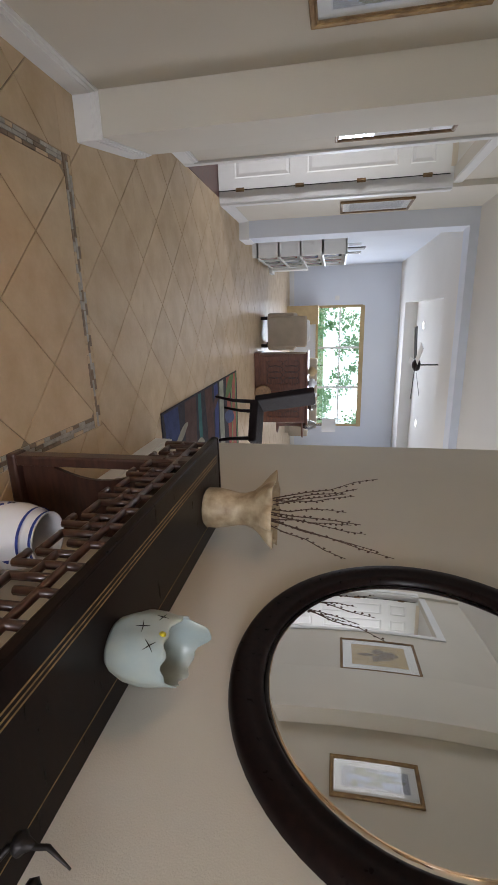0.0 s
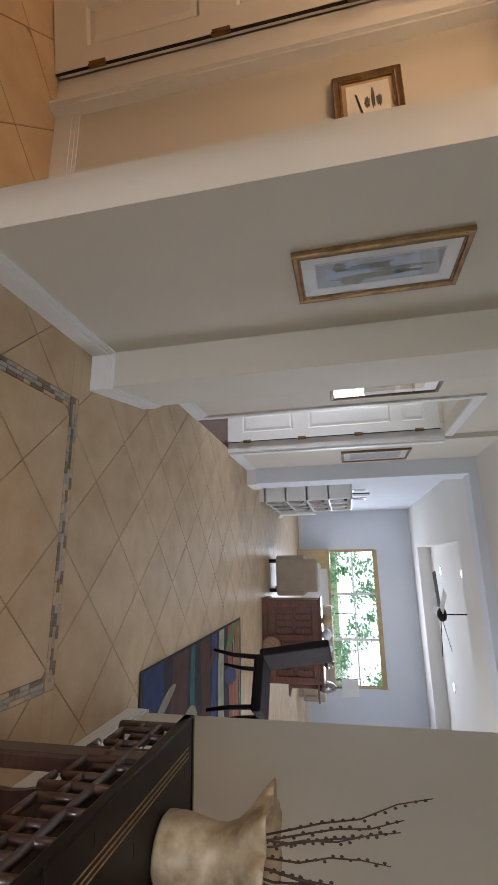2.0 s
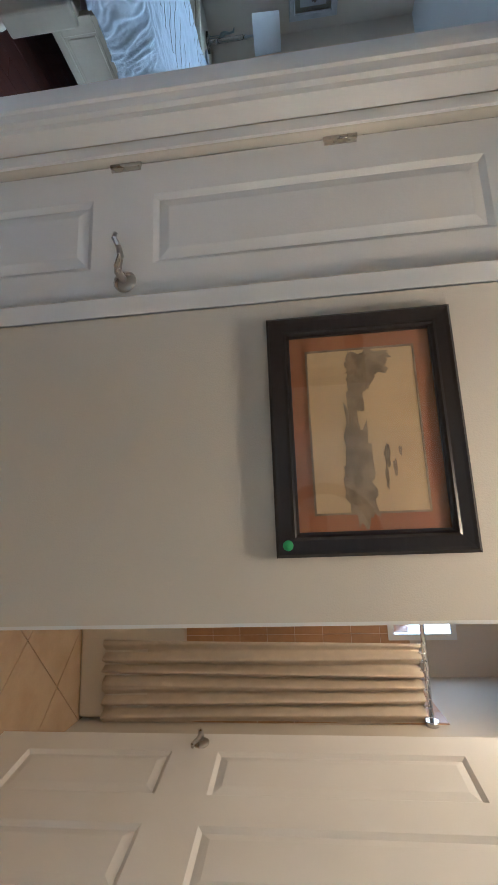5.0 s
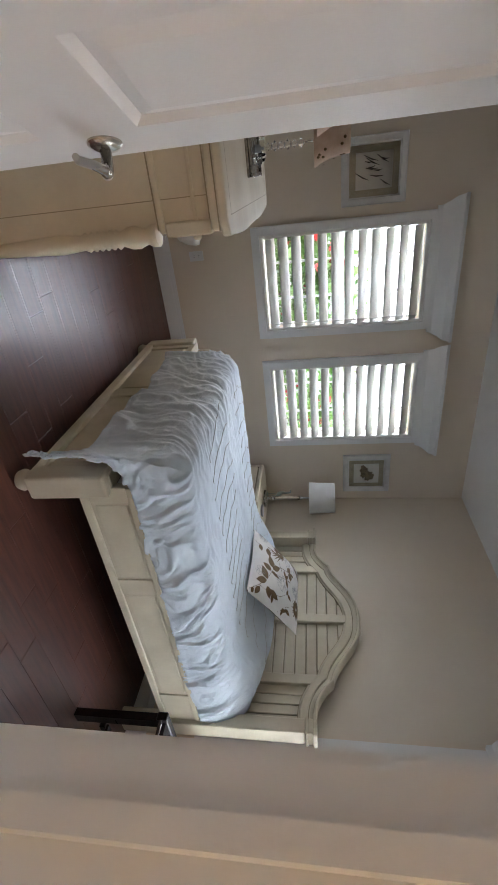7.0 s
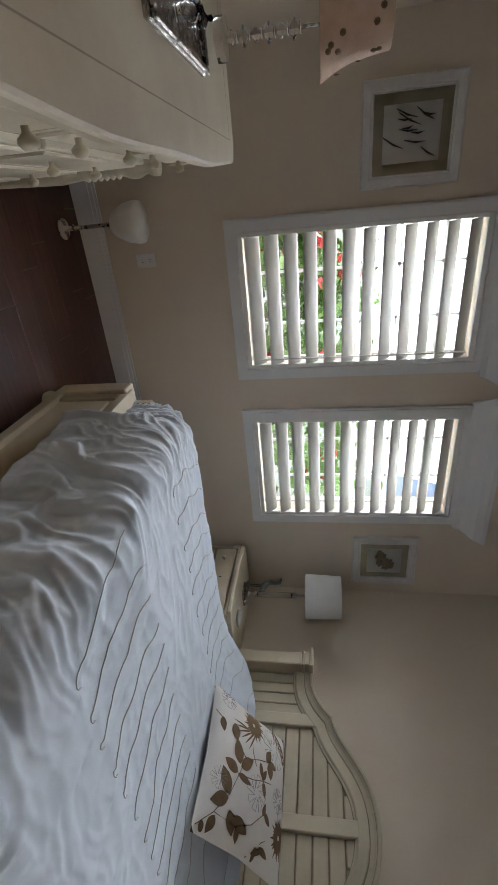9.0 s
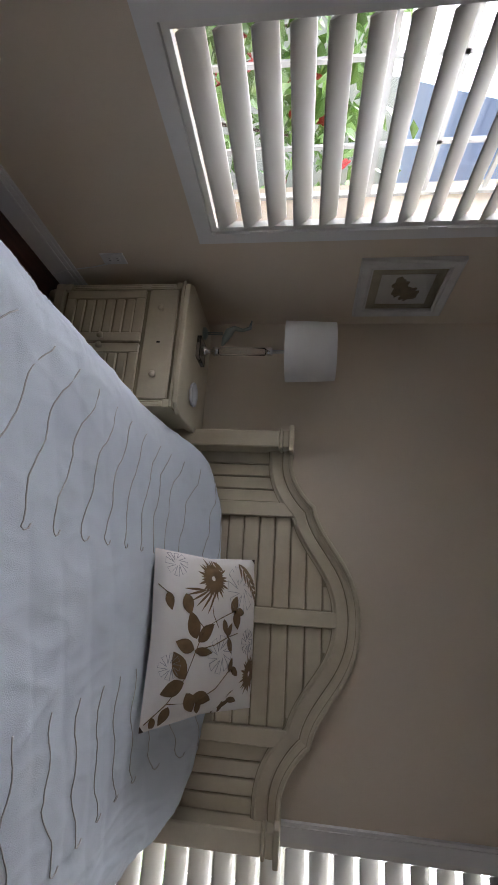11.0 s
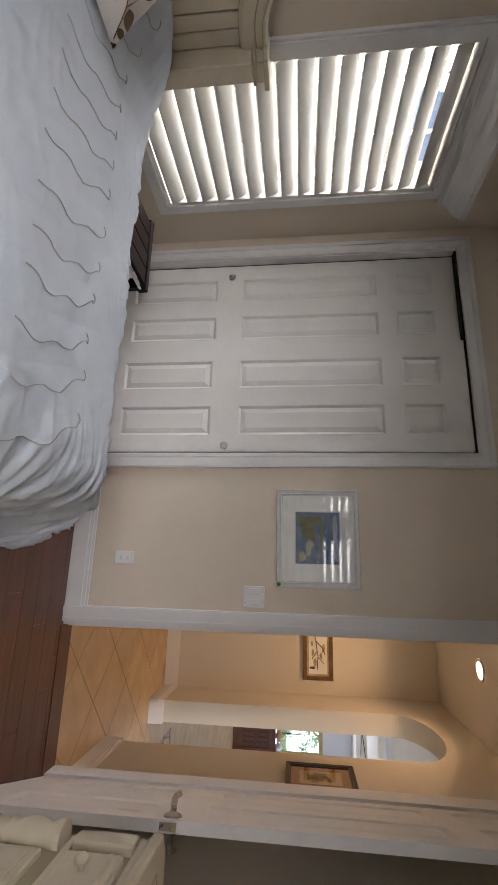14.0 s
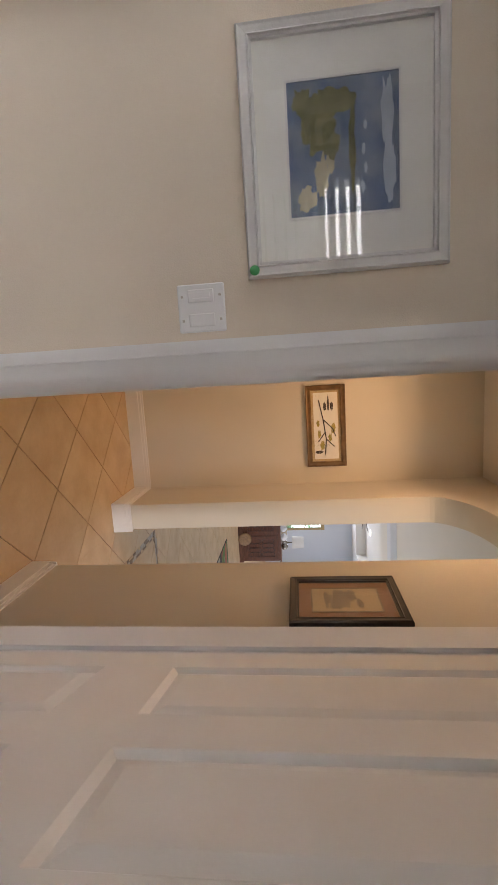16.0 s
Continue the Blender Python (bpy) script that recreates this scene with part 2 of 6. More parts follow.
def lathe(bm, prof, n=24, at=(0, 0, 0), wob=None, caps=True):
    rings = []
    for r, z in prof:
        rings.append([bm.verts.new((at[0] + r * (wob(a, z) if wob else 1) * math.cos(a), at[1] + r * (wob(a, z) if wob else 1) * math.sin(a), at[2] + z))
                      for a in [2 * math.pi * i / n for i in range(n)]])
    for a, b in zip(rings, rings[1:]):
        for i in range(n):
            f = bm.faces.new((a[i], a[(i + 1) % n], b[(i + 1) % n], b[i]))
            f.smooth = True
    if caps and prof[0][0] > 0.001:
        bm.faces.new(rings[0][::-1])
    if caps and prof[-1][0] > 0.001:
        bm.faces.new(rings[-1])
    return bm


def tube(bm, pts, r, n=8):
    pts = [Vector(p) for p in pts]
    rad = r if isinstance(r, (list, tuple)) else [r] * len(pts)
    rings = []
    for i, p in enumerate(pts):
        d = (pts[min(i + 1, len(pts) - 1)] - pts[max(i - 1, 0)]).normalized()
        u = d.orthogonal().normalized() if i == 0 else (u - d * u.dot(d)).normalized()
        v = d.cross(u)
        rings.append([bm.verts.new(p + rad[i] * (math.cos(a) * u + math.sin(a) * v)) for a in [2 * math.pi * k / n for k in range(n)]])
    for a, b in zip(rings, rings[1:]):
        for k in range(n):
            bm.faces.new((a[k], a[(k + 1) % n], b[(k + 1) % n], b[k])).smooth = True
    bm.faces.new(rings[0][::-1])
    bm.faces.new(rings[-1])
    return bm


def prism(bm, outline, depth, m=None):
    """An outline in the local xz plane, extruded along y from 0 to depth."""
    a = [bm.verts.new((x, 0, z)) for x, z in outline]
    b = [bm.verts.new((x, depth, z)) for x, z in outline]
    n = len(a)
    bm.faces.new(a)
    bm.faces.new(b[::-1])
    for i in range(n):
        bm.faces.new((a[i], b[i], b[(i + 1) % n], a[(i + 1) % n]))
    bmesh.ops.recalc_face_normals(bm, faces=bm.faces[:])
    if m:
        bmesh.ops.transform(bm, matrix=m, verts=a + b)
    return bm


def part(name, bm, material, parent=None, label=""):
    me = bpy.data.meshes.new(name)
    bm.to_mesh(me)
    bm.free()
    me.materials.append(material)
    ob = new(name, me)
    if parent:
        ob.parent = parent
    return tagged(ob, label)


def thing(name, label, category, at=(0, 0, 0), rz=0, group=""):
    ob = new(name)
    ob.matrix_world = pose(*at, 0, 0, rz)
    return tagged(ob, label, category, group)


def struct(name, bm, material, label):
    return tagged(part(name, bm, material), label, kind="structure")


# ---- structure ----
HB, HV, HH = 2.70, 2.70, 3.05       # ceilings: bedroom, vestibule, hall and living room
XW, XE, YS, YN = -4.30, -0.90, -3.79, -0.17   # bedroom walls
TOP = 3.45
ground = boxes((-60, 60, -60, 80, -0.35, -0.22))
struct("ground", ground, GRASS, "green lawn around the house")
struct("floor_slab", boxes((-4.55, 5.2, -2.7, 13.95, -0.2, -0.006)), GROUT, "grey-brown grout bed under the floor")

# bedroom walls
W1, W2, W3 = (-2.505, -1.645), (-3.605, -2.74), (-1.40, -0.474)
ZA, ZB, ZC, ZD = 0.815, 2.20, 0.475, 2.22
struct("wall_south", boxes((XW - 0.2, W2[0] + .06, YS - .2, YS, 0, TOP), (W2[1] - .06, W1[0] + .06, YS - .2, YS, 0, TOP), (W1[1] - .06, XE + .1, YS - .2, YS, 0, TOP),
       (W2[0] + .06, W2[1] - .06, YS - .2, YS, 0, ZA + .06), (W2[0] + .06, W2[1] - .06, YS - .2, YS, ZB - .06, TOP),
       (W1[0] + .06, W1[1] - .06, YS - .2, YS, 0, ZA + .06), (W1[0] + .06, W1[1] - .06, YS - .2, YS, ZB - .06, TOP)), WALL_BED, "beige painted bedroom wall with two shuttered windows")
struct("wall_west", boxes((XW - .2, XW, YS, W3[0] + .06, 0, TOP), (XW - .2, XW, W3[1] - .06, 2.35, 0, TOP),
       (XW - .2, XW, W3[0] + .06, W3[1] - .06, 0, ZC + .06), (XW - .2, XW, W3[0] + .06, W3[1] - .06, ZD - .06, TOP)), WALL_BED, "beige painted wall behind the headboard")
struct("wall_east", boxes((XE, XE + .10, YS, YN - .0, 0, TOP)), WALL_BED, "beige painted wall behind the dresser")
DL, DR = -1.735, -0.955
CL, CR = -4.135, -2.735
struct("wall_north", boxes((XW, CL, YN, YN + .1, 0, HB), (CL, CR, YN, YN + .1, 2.40, HB), (CR, DL, YN, YN + .1, 0, HB), (DL, DR, YN, YN + .1, 2.45, HB), (DR, XE + .1, YN, YN + .1, 0, HB)),
       WALL_BED, "beige painted wall with closet and door")
struct("closet_back_wall", boxes((XW, -2.03, 0.50, 0.58, 0, HB), (-2.15, -2.03, YN + .1, 0.5, 0, HB)), WALL_BED, "plain closet wall")
struct("ceiling_bedroom", boxes((XW, XE, YS, YN + .1, HB, HB + .1)), CEIL, "flat cream bedroom ceiling")

# vestibule walls
XB, XV, YV = -1.815, -0.866, 2.112
XF = -0.69
struct("wall_linen", boxes((-2.03, XB, -0.07, -0.012, 0, HV), (-2.03, XB, 0.444, 1.292, 0, HV), (-2.03, XB, -0.012, 0.444, 2.44, HV), (-2.03, -2.0, -0.012, 0.444, 0, 2.44),
       (-2.022, XB, 1.292, YV, 2.45, HV)), WALL_HALL, "warm white wall with a linen closet door")
struct("wall_dragonfly", boxes((-4.5, XF - .002, YV, YV + .12, 0, HV)), WALL_HALL, "warm white vestibule wall")


def arch_wall():
    bm = bmesh.new()
    y0, y1, ya, yb, zs, rise = -0.07, 2.618, 0.64, 1.64, 2.15, 0.27
    c, a = (ya + yb) / 2, (yb - ya) / 2
    bx(bm, XV, XF, y0, ya, 0, HH)
    bx(bm, XV, XF, yb, y1, 0, HH)
    arcp = [(c - a * math.cos(math.pi * i / 28), zs + rise * math.sin(math.pi * i / 28)) for i in range(29)]
    prism(bm, [(ya, HH)] + arcp + [(yb, HH)], XF - XV, Matrix.Translation((XF, 0, 0)) @ Matrix.Rotation(radians(90), 4, "Z"))
    return bm


struct("wall_arch", arch_wall(), WALL_HALL, "warm white wall with an arched opening")
struct("ceiling_vestibule", boxes((-2.02, XV, -0.07, YV, HV, HV + .1)), CEIL, "flat cream vestibule ceiling")

# hall, dining and living walls
XR = 1.30
struct("wall_hall_right", boxes((XR, XR + .14, -2.6, 3.25, 0, HH)), WALL_HALL, "warm white wall behind the console table")
# unseen wall; its opening is assumed, made for the entry fill lamp
struct("wall_hall_back", boxes((-0.9, -0.45, -2.72, -2.6, 0, HH), (1.05, XR + .14, -2.72, -2.6, 0, HH), (-0.45, 1.05, -2.72, -2.6, 2.5, HH)), WALL_HALL, "plain unseen wall with an assumed entry opening")
struct("wall_hall_left_back", boxes((XE + .10, XF, -2.6, -0.07, 0, HH)), WALL_HALL, "plain warm white hall wall")
struct("pier", prism(bmesh.new(), [(-0.9, -2.62), (-0.485, -2.62), (-0.60, -3.28), (-0.9, -3.28)], HH, Matrix.Rotation(radians(90), 4, "X")), WALL_HALL, "warm white square pier")
struct("wall_hall_left", boxes((-1.0, -0.872, 3.28, 4.43, 0, HH), (-1.0, -0.872, 4.43, 5.66, 2.47, HH), (-0.95, -0.815, 5.66, 6.70, 0, HH)), WALL_HALL, "warm white hall wall with a doorway")
struct("pier_far", boxes((-0.95, -0.60, 6.70, 7.15, 0, HH)), WALL_LIV, "white pier at the living room")
struct("beam", boxes((-0.60, 5.0, 6.70, 7.0, 2.94, HH)), WALL_LIV, "white ceiling beam before the living room")
struct("wall_living_left", boxes((-1.0, -0.86, 7.15, 13.7, 0, TOP)), WALL_LIV, "white living room wall")
FWX0, FWX1, FWZ0, FWZ1 = 0.22, 3.72, 0.80, 2.06
struct("wall_living_far", boxes((-1.0, FWX0, 13.7, 13.85, 0, TOP), (FWX1, 5.0, 13.7, 13.85, 0, TOP), (FWX0, FWX1, 13.7, 13.85, 0, FWZ0), (FWX0, FWX1, 13.7, 13.85, FWZ1, TOP)), WALL_LIV, "white living room wall with a wide window")
struct("wall_dining_right", boxes((5.0, 5.14, 3.11, 4.3, 0, TOP), (5.0, 5.14, 8.1, 13.7, 0, TOP), (5.0, 5.14, 4.3, 8.1, 0, 0.5), (5.0, 5.14, 4.3, 8.1, 2.5, TOP)), WALL_LIV, "white dining room wall with a window opening")
struct("wall_dining_back", boxes((XR + .14, 5.0, 3.11, 3.25, 0, HH)), WALL_LIV, "plain white dining room wall")
struct("ceiling_hall", boxes((-1.0, 5.0, -2.6, 6.72, HH, HH + .1)), CEIL, "flat off-white hall ceiling")
struct("ceiling_living", boxes((-1.0, 0.2, 7.0, 13.7, HH, HH + .1), (4.2, 5.0, 7.0, 13.7, HH, HH + .1), (0.2, 4.2, 7.0, 8.3, HH, HH + .1), (0.2, 4.2, 12.6, 13.7, HH, HH + .1),
       (0.1, 0.2, 8.2, 12.7, HH + .1, TOP - .1), (4.2, 4.3, 8.2, 12.7, HH + .1, TOP - .1), (0.2, 4.2, 8.2, 8.3, HH + .1, TOP - .1), (0.2, 4.2, 12.6, 12.7, HH + .1, TOP - .1), (0.1, 4.3, 8.2, 12.7, TOP - .1, TOP)), CEIL, "white tray ceiling of the living room")
# unseen; the overhang is widened to keep sun streaks out of the bedroom
struct("roof_slab", boxes((-5.0, 5.3, -4.65, 14.4, TOP, TOP + .1)), STUCCO, "plain unseen roof slab with eaves widened to block the sun")

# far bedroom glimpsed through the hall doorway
# the west window opening is unseen, added for the fill lamp
struct("wall_far_bedroom", boxes((-3.4, -3.3, 2.23, 3.4, 0, HV), (-3.4, -3.3, 5.4, 7.0, 0, HV), (-3.4, -3.3, 3.4, 5.4, 0, 0.8), (-3.4, -3.3, 3.4, 5.4, 2.25, HV), (-3.3, -1.0, 6.6, 6.7, 0, HV)), WALL_BED, "beige wall of another bedroom with an added unseen window opening")
struct("ceiling_far_bedroom", boxes((-3.3, -1.0, 2.24, 6.6, HV, HV + .1)), CEIL, "flat ceiling of another bedroom")
struct("floor_far_bedroom", boxes((-3.3, -0.875, 2.24, 6.6, -0.006, 0.0)), PLANK, "dark wood floor of another bedroom")

# bathroom shell
struct("wall_bath_south", boxes((XW, -2.03, 0.58, 0.66, 0, HV)), WALL_HALL, "warm white bathroom wall")
struct("ceiling_bath", boxes((XW, -2.022, 0.58, YV, HV, HV + .1)), CEIL, "flat cream bathroom ceiling")


# ---- skirting, casings, cornices ----
def base_run(bm, p, q, side, h=0.135, t=0.016):
    """A skirting board from p to q on the side of the line given by +1 (left of the way) or -1."""
    d = Vector((q[0] - p[0], q[1] - p[1], 0))
    ang = math.atan2(d.y, d.x)
    m = Matrix.Translation((p[0], p[1], 0)) @ Matrix.Rotation(ang, 4, "Z")
    L = d.length
    for z0, z1, w in ((0, h * 0.72, t), (h * 0.72, h * 0.88, t * 0.72), (h * 0.88, h, t * 0.42)):
        bx(bm, 0, L, 0, side * w, z0, z1, m)


def baseboard(name, runs, label):
    bm = bmesh.new()
    for p, q, s in runs:
        base_run(bm, p, q, s)
    struct(name, bm, TRIM, label)


baseboard("baseboard_bedroom", [((XW, YS), (XE, YS), 1), ((XW, YN), (XW, YS), 1), ((XE, YS), (XE, YN), 1), ((-2.655, YN), (-1.82, YN), -1), ((XW, YN), (-4.222, YN), -1)], "white moulded baseboard in the bedroom")
baseboard("baseboard_vestibule", [((XB + .03, YV), (XV, YV), -1), ((XV, YV), (XV, 1.624), -1), ((XV, 0.64), (XV, -0.07), -1), ((XV - .016, 1.64), (XF + .016, 1.64), -1), ((XV - .016, .64), (XF + .016, .64), 1), ((XB, 1.292), (XB, 0.51), 1)], "white moulded baseboard in the vestibule")
baseboard("baseboard_hall", [((XF, 1.64), (XF, 2.62), -1), ((XF, 2.62), (-0.469, 2.62), -1), ((-0.485, 2.62), (-0.60, 3.28), -1), ((-0.872, 3.28), (-0.872, 4.37), -1), ((-0.815, 5.75), (-0.815, 6.70), -1), ((-0.815, 6.70), (-0.584, 6.70), -1),
          ((-0.6, 6.7), (-0.6, 7.15), -1), ((XR, -2.6), (XR, 3.25), 1), ((XR - .016, 3.25), (XR + .14, 3.25), 1), ((-0.86, 7.15), (-0.86, 13.7), -1), ((-0.86, 13.7), (5, 13.7), -1), ((XF, -2.6), (XF, 0.64), -1)], "white moulded baseboard along the hall")


def casing_xz(name, x0, x1, y, h, front, label, w=0.088, t=0.02):
    """Casing round an opening in a wall that faces along y; front is -1 or +1."""
    bm = bmesh.new()
    for k, (a, b, tt) in enumerate(((0, w, t), (w * 0.62, w - 0.006, t + .007), (0.012, 0.024, t + .004))):
        bx(bm, x0 - b, x0 - a, y, y + front * tt, 0, h + a)
        bx(bm, x1 + a, x1 + b, y, y + front * tt, 0, h + a)
        bx(bm, x0 - b, x1 + b, y, y + front * tt, h + a, h + b)
    return struct(name, bm, TRIM, label)


casing_xz("casing_closet", CL, CR, YN, 2.40, -1, "white moulded closet casing")
casing_xz("casing_bedroom_door", DL, DR - .002, YN, 2.45, -1, "white moulded bedroom door casing")
struct("jamb_bedroom_door", boxes((DL, DL + .018, YN, YN + .1, 0, 2.45), (DR - .018, DR, YN, YN + .1, 0, 2.45), (DL + .018, DR - .018, YN, YN + .1, 2.432, 2.45), (DL + .018, DL + .03, YN + .045, YN + .07, 0, 2.43)), TRIM, "white bedroom door jamb")
struct("casing_bedroom_hall_side", boxes((DL - .07, DL, -0.07, -0.052, 0, 2.52), (DR, DR + .07, -0.07, -0.052, 0, 2.52), (DL, DR, -0.07, -0.052, 2.45, 2.52)), TRIM, "white bedroom door casing in the vestibule")
struct("threshold", boxes((DL + .018, DR - .018, -0.20, -0.07, -0.004, 0.006)), PLANK, "dark wood threshold strip")
struct("casing_bath", boxes((XB, XB + .03, 2.050, YV, 0, 2.45), (XB, XB + .018, 2.030, 2.050, 0, 2.45), (XB, XB + .03, 1.292, YV, 2.45, 2.53), (-2.022, XB, 2.088, YV, 0, 2.45), (-2.022, XB, 1.292, 1.30, 0, 2.45)), TRIM, "white bathroom door casing")
bm = boxes((XB, XB + .006, 0.449, 0.505, 0, 2.44), (XB, XB + .010, 0.485, 0.505, 0, 2.44), (XB, XB + .010, -0.048, -0.014, 0, 2.44), (XB, XB + .010, -0.048, 0.505, 2.44, 2.50))
# thin dark strip painted as the shadow line in the corner
struct("corner_gap", boxes((XB + .0005, XB + .005, -0.0515, -0.0485, 0, 2.44)), GAP_SHADE, "dark strip standing for the shaded joint between two casings")
struct("casing_linen", bm, TRIM, "white linen door casing")
struct("casing_far_door", boxes((-0.872, -0.852, 4.37, 4.43, 0, 2.47), (-0.815, -0.795, 5.66, 5.75, 0, 2.47), (-0.872, -0.85, 4.37, 5.66, 2.47, 2.56), (-1.0, -0.815, 5.63, 5.66, 0, 2.47)), TRIM, "white doorway casing in the hall")


# ---- doors ----
def panel_door(parent, w, h, t, cols, label="white painted panel"):
    """A six-panel leaf: local x along the width, y the thickness (0 to t), z up."""
    rows = ((0.077 * h, 0.328 * h), (0.404 * h, 0.787 * h), (0.838 * h, 0.939 * h))
    st = 0.109
    mid = 0.125 if cols > 1 else 0
    pw = (w - 2 * st - (cols - 1) * mid) / cols
    bm = bmesh.new()
    xs = [(st + i * (pw + mid), st + i * (pw + mid) + pw) for i in range(cols)]
    cuts = [0] + [v for a in xs for v in a] + [w]
    for i in range(0, len(cuts), 2):
        bx(bm, cuts[i], cuts[i + 1], 0, t, 0, h)
    zc = [0] + [v for r in rows for v in r] + [h]
    for a, b in xs:
        for i in range(0, len(zc), 2):
            bx(bm, a, b, 0, t, zc[i], zc[i + 1])
    leaf = part("leaf", bm, DOORP, parent)
    for a, b in xs:
        for z0, z1 in rows:
            bm = bmesh.new()
            for y, s in ((0.011, -1), (t - 0.011, 1)):
                pts = []
                for k, (ins, dy) in enumerate(((0.0, 0.0), (0.016, 0.0), (0.046, 0.0085))):
                    pts.append([bm.verts.new((x, y + s * dy, z)) for x, z in ((a + ins, z0 + ins), (b - ins, z0 + ins), (b - ins, z1 - ins), (a + ins, z1 - ins))])
                for p, q in zip(pts, pts[1:]):
                    for i in range(4):
                        bm.faces.new((p[i], p[(i + 1) % 4], q[(i + 1) % 4], q[i]))
                bm.faces.new(pts[-1])
                # sloped sticking from the stile down to the field
                o = [bm.verts.new((x, y + s * 0.011, z)) for x, z in ((a, z0), (b, z0), (b, z1), (a, z1))]
                n = [bm.verts.new((x, y, z)) for x, z in ((a + .016, z0 + .016), (b - .016, z0 + .016), (b - .016, z1 - .016), (a + .016, z1 - .016))]
                for i in range(4):
                    bm.faces.new((o[i], o[(i + 1) % 4], n[(i + 1) % 4], n[i]))
            bmesh.ops.recalc_face_normals(bm, faces=bm.faces[:])
            part("panel", bm, DOORP, leaf)
    return leaf


def lever(parent, x, y, z, s, way):
    """A satin nickel lever on the face at y; s is the outward side, way the direction of the grip along x."""
    bm = bmesh.new()
    lathe(bm, [(0.0, 0.0), (0.033, 0.0), (0.033, 0.004), (0.026, 0.010), (0.014, 0.014), (0.0, 0.0145)], 28)
    bmesh.ops.transform(bm, matrix=Matrix.Translation((x, y, z)) @ Matrix.Rotation(radians(-90 * s), 4, "X"), verts=bm.verts[:])
    part("rose", bm, NICKEL, parent, "satin nickel rose")
    bm = bmesh.new()
    pts = [(x, y + s * .012, z), (x, y + s * .05, z), (x + way * .012, y + s * .058, z + .002), (x + way * .04, y + s * .06, z + .010), (x + way * .07, y + s * .06, z + .004), (x + way * .10, y + s * .06, z - .010), (x + way * .115, y + s * .06, z - .006)]
    tube(bm, pts, [.011, .011, .011, .009, .008, .0075, .006], 12)
    part("lever_handle", bm, NICKEL, parent, "satin nickel lever handle")


def hinges(parent, x, y, zs, m=NICKEL):
    for z in zs:
        bm = boxes((x - .02, x + .02, y - .003, y + .003, z - .045, z + .045))
        tube(bm, [(x, y, z - .048), (x, y, z + .048)], 0.0075, 10)
        part("hinge", bm, m, parent, "satin nickel hinge")


HZ = (0.24, 0.895, 1.54, 2.2)
# bedroom door, swung into the room
door = thing("door_1", "white six-panel bedroom door standing open with nickel lever", "door", (-0.982, -0.195, 0.012), 0)
ang = math.degrees(math.atan2(-0.835, -0.252))
door.matrix_world = pose(-0.968, -0.195, 0.012, 0, 0, ang)
leaf = panel_door(door, 0.865, 2.42, 0.036, 2)
lever(door, 0.80, 0.0, 0.895, -1, -1)
lever(door, 0.80, 0.036, 0.895, 1, -1)
part("latch_plate", boxes((0.865, 0.8665, 0.006, 0.030, 0.865, 0.925), (0.865, 0.871, 0.012, 0.024, 0.885, 0.905)), NICKEL, door, "nickel latch plate")
# linen closet door
door = thing("door_2", "white narrow three-panel linen closet door, closed", "door", (XB - .031, -0.007, 0.01), 90)
panel_door(door, 0.446, 2.425, 0.034, 1)
lever(door, 0.388, 0.0, 0.90, -1, -1)
hinges(door, 0.0, -0.001, (0.895, 1.53, 2.2))
# dark strips stand for the shade along both door edges
part("gap_strip", boxes((.4462, .4505, .004, .03, 0, 2.43), (-.0045, -.0002, .004, .03, 0, 2.43)), GAP_SHADE, door, "dark strip standing for the shaded door gap")
# bathroom door
ang = math.degrees(math.atan2(1.933 - 2.083, -2.803 + 2.024))
door = thing("door_3", "white six-panel bathroom door standing open", "door", (-2.026, 2.082, 0.008), ang)
panel_door(door, 0.785, 2.42, 0.035, 2)
lever(door, 0.725, 0.035, 0.90, 1, -1)
lever(door, 0.725, 0.0, 0.90, -1, -1)
hinges(door, -0.004, 0.037, HZ, BRONZF)
# dark strip stands for the shadow line at the hinges
part("gap_strip", boxes((-0.007, -0.001, 0.021, 0.033, 0, 2.42)), GAP_SHADE, door, "dark strip standing for the shaded hinge gap")
# hall doorway leaf further on
door = thing("door_4", "white six-panel door standing open on dark hinges", "door", (-0.93, 5.62, 0.008), 180)
panel_door(door, 0.80, 2.42, 0.035, 2)
hinges(door, -0.004, 0.037, HZ, BRONZF)
# shadow line at the hinge edge, drawn as a dark strip
part("gap_strip", boxes((-0.007, -0.001, 0.021, 0.033, 0, 2.42)), GAP_SHADE, door, "dark strip standing for the shaded hinge gap")


# sliding closet doors
def slider(x0, x1, y, pull_x, label):
    d = thing("closet_door", label, "closet door", (x0, y, 0.02), group="sliding closet doors")
    panel_door(d, x1 - x0, 2.368, 0.034, 2)
    bm = bmesh.new()
    lathe(bm, [(0.0, 0.003), (0.017, 0.003), (0.021, 0.0), (0.025, 0.001), (0.026, 0.004), (0.022, 0.004)], 24)
    bmesh.ops.transform(bm, matrix=Matrix.Translation((pull_x - x0, -0.0005, 0.877)) @ Matrix.Rotation(radians(90), 4, "X"), verts=bm.verts[:])
    part("finger_pull", bm, NICKEL, d, "round nickel finger pull")


slider(-4.118, -3.44, YN + .055, -4.03, "white six-panel sliding closet door on the rear track")
slider(-3.475, -2.752, YN + .012, -2.79, "white six-panel sliding closet door on the front track")
# shade over and beside the sliding doors is put in as dark strips
struct("closet_track", boxes((CL, CR, YN + .005, YN + .1, 2.390, 2.40)), GAP_SHADE, "closet track coloured dark for the shade above the doors")
struct("closet_shadow_gap", boxes((CL + .006, CL + .016, YN + .06, YN + .1, 0, 2.39), (-2.750, CR - .004, YN + .03, YN + .1, 0, 2.39)), GAP_SHADE, "dark strip painted as the shaded gap beside the sliding doors")
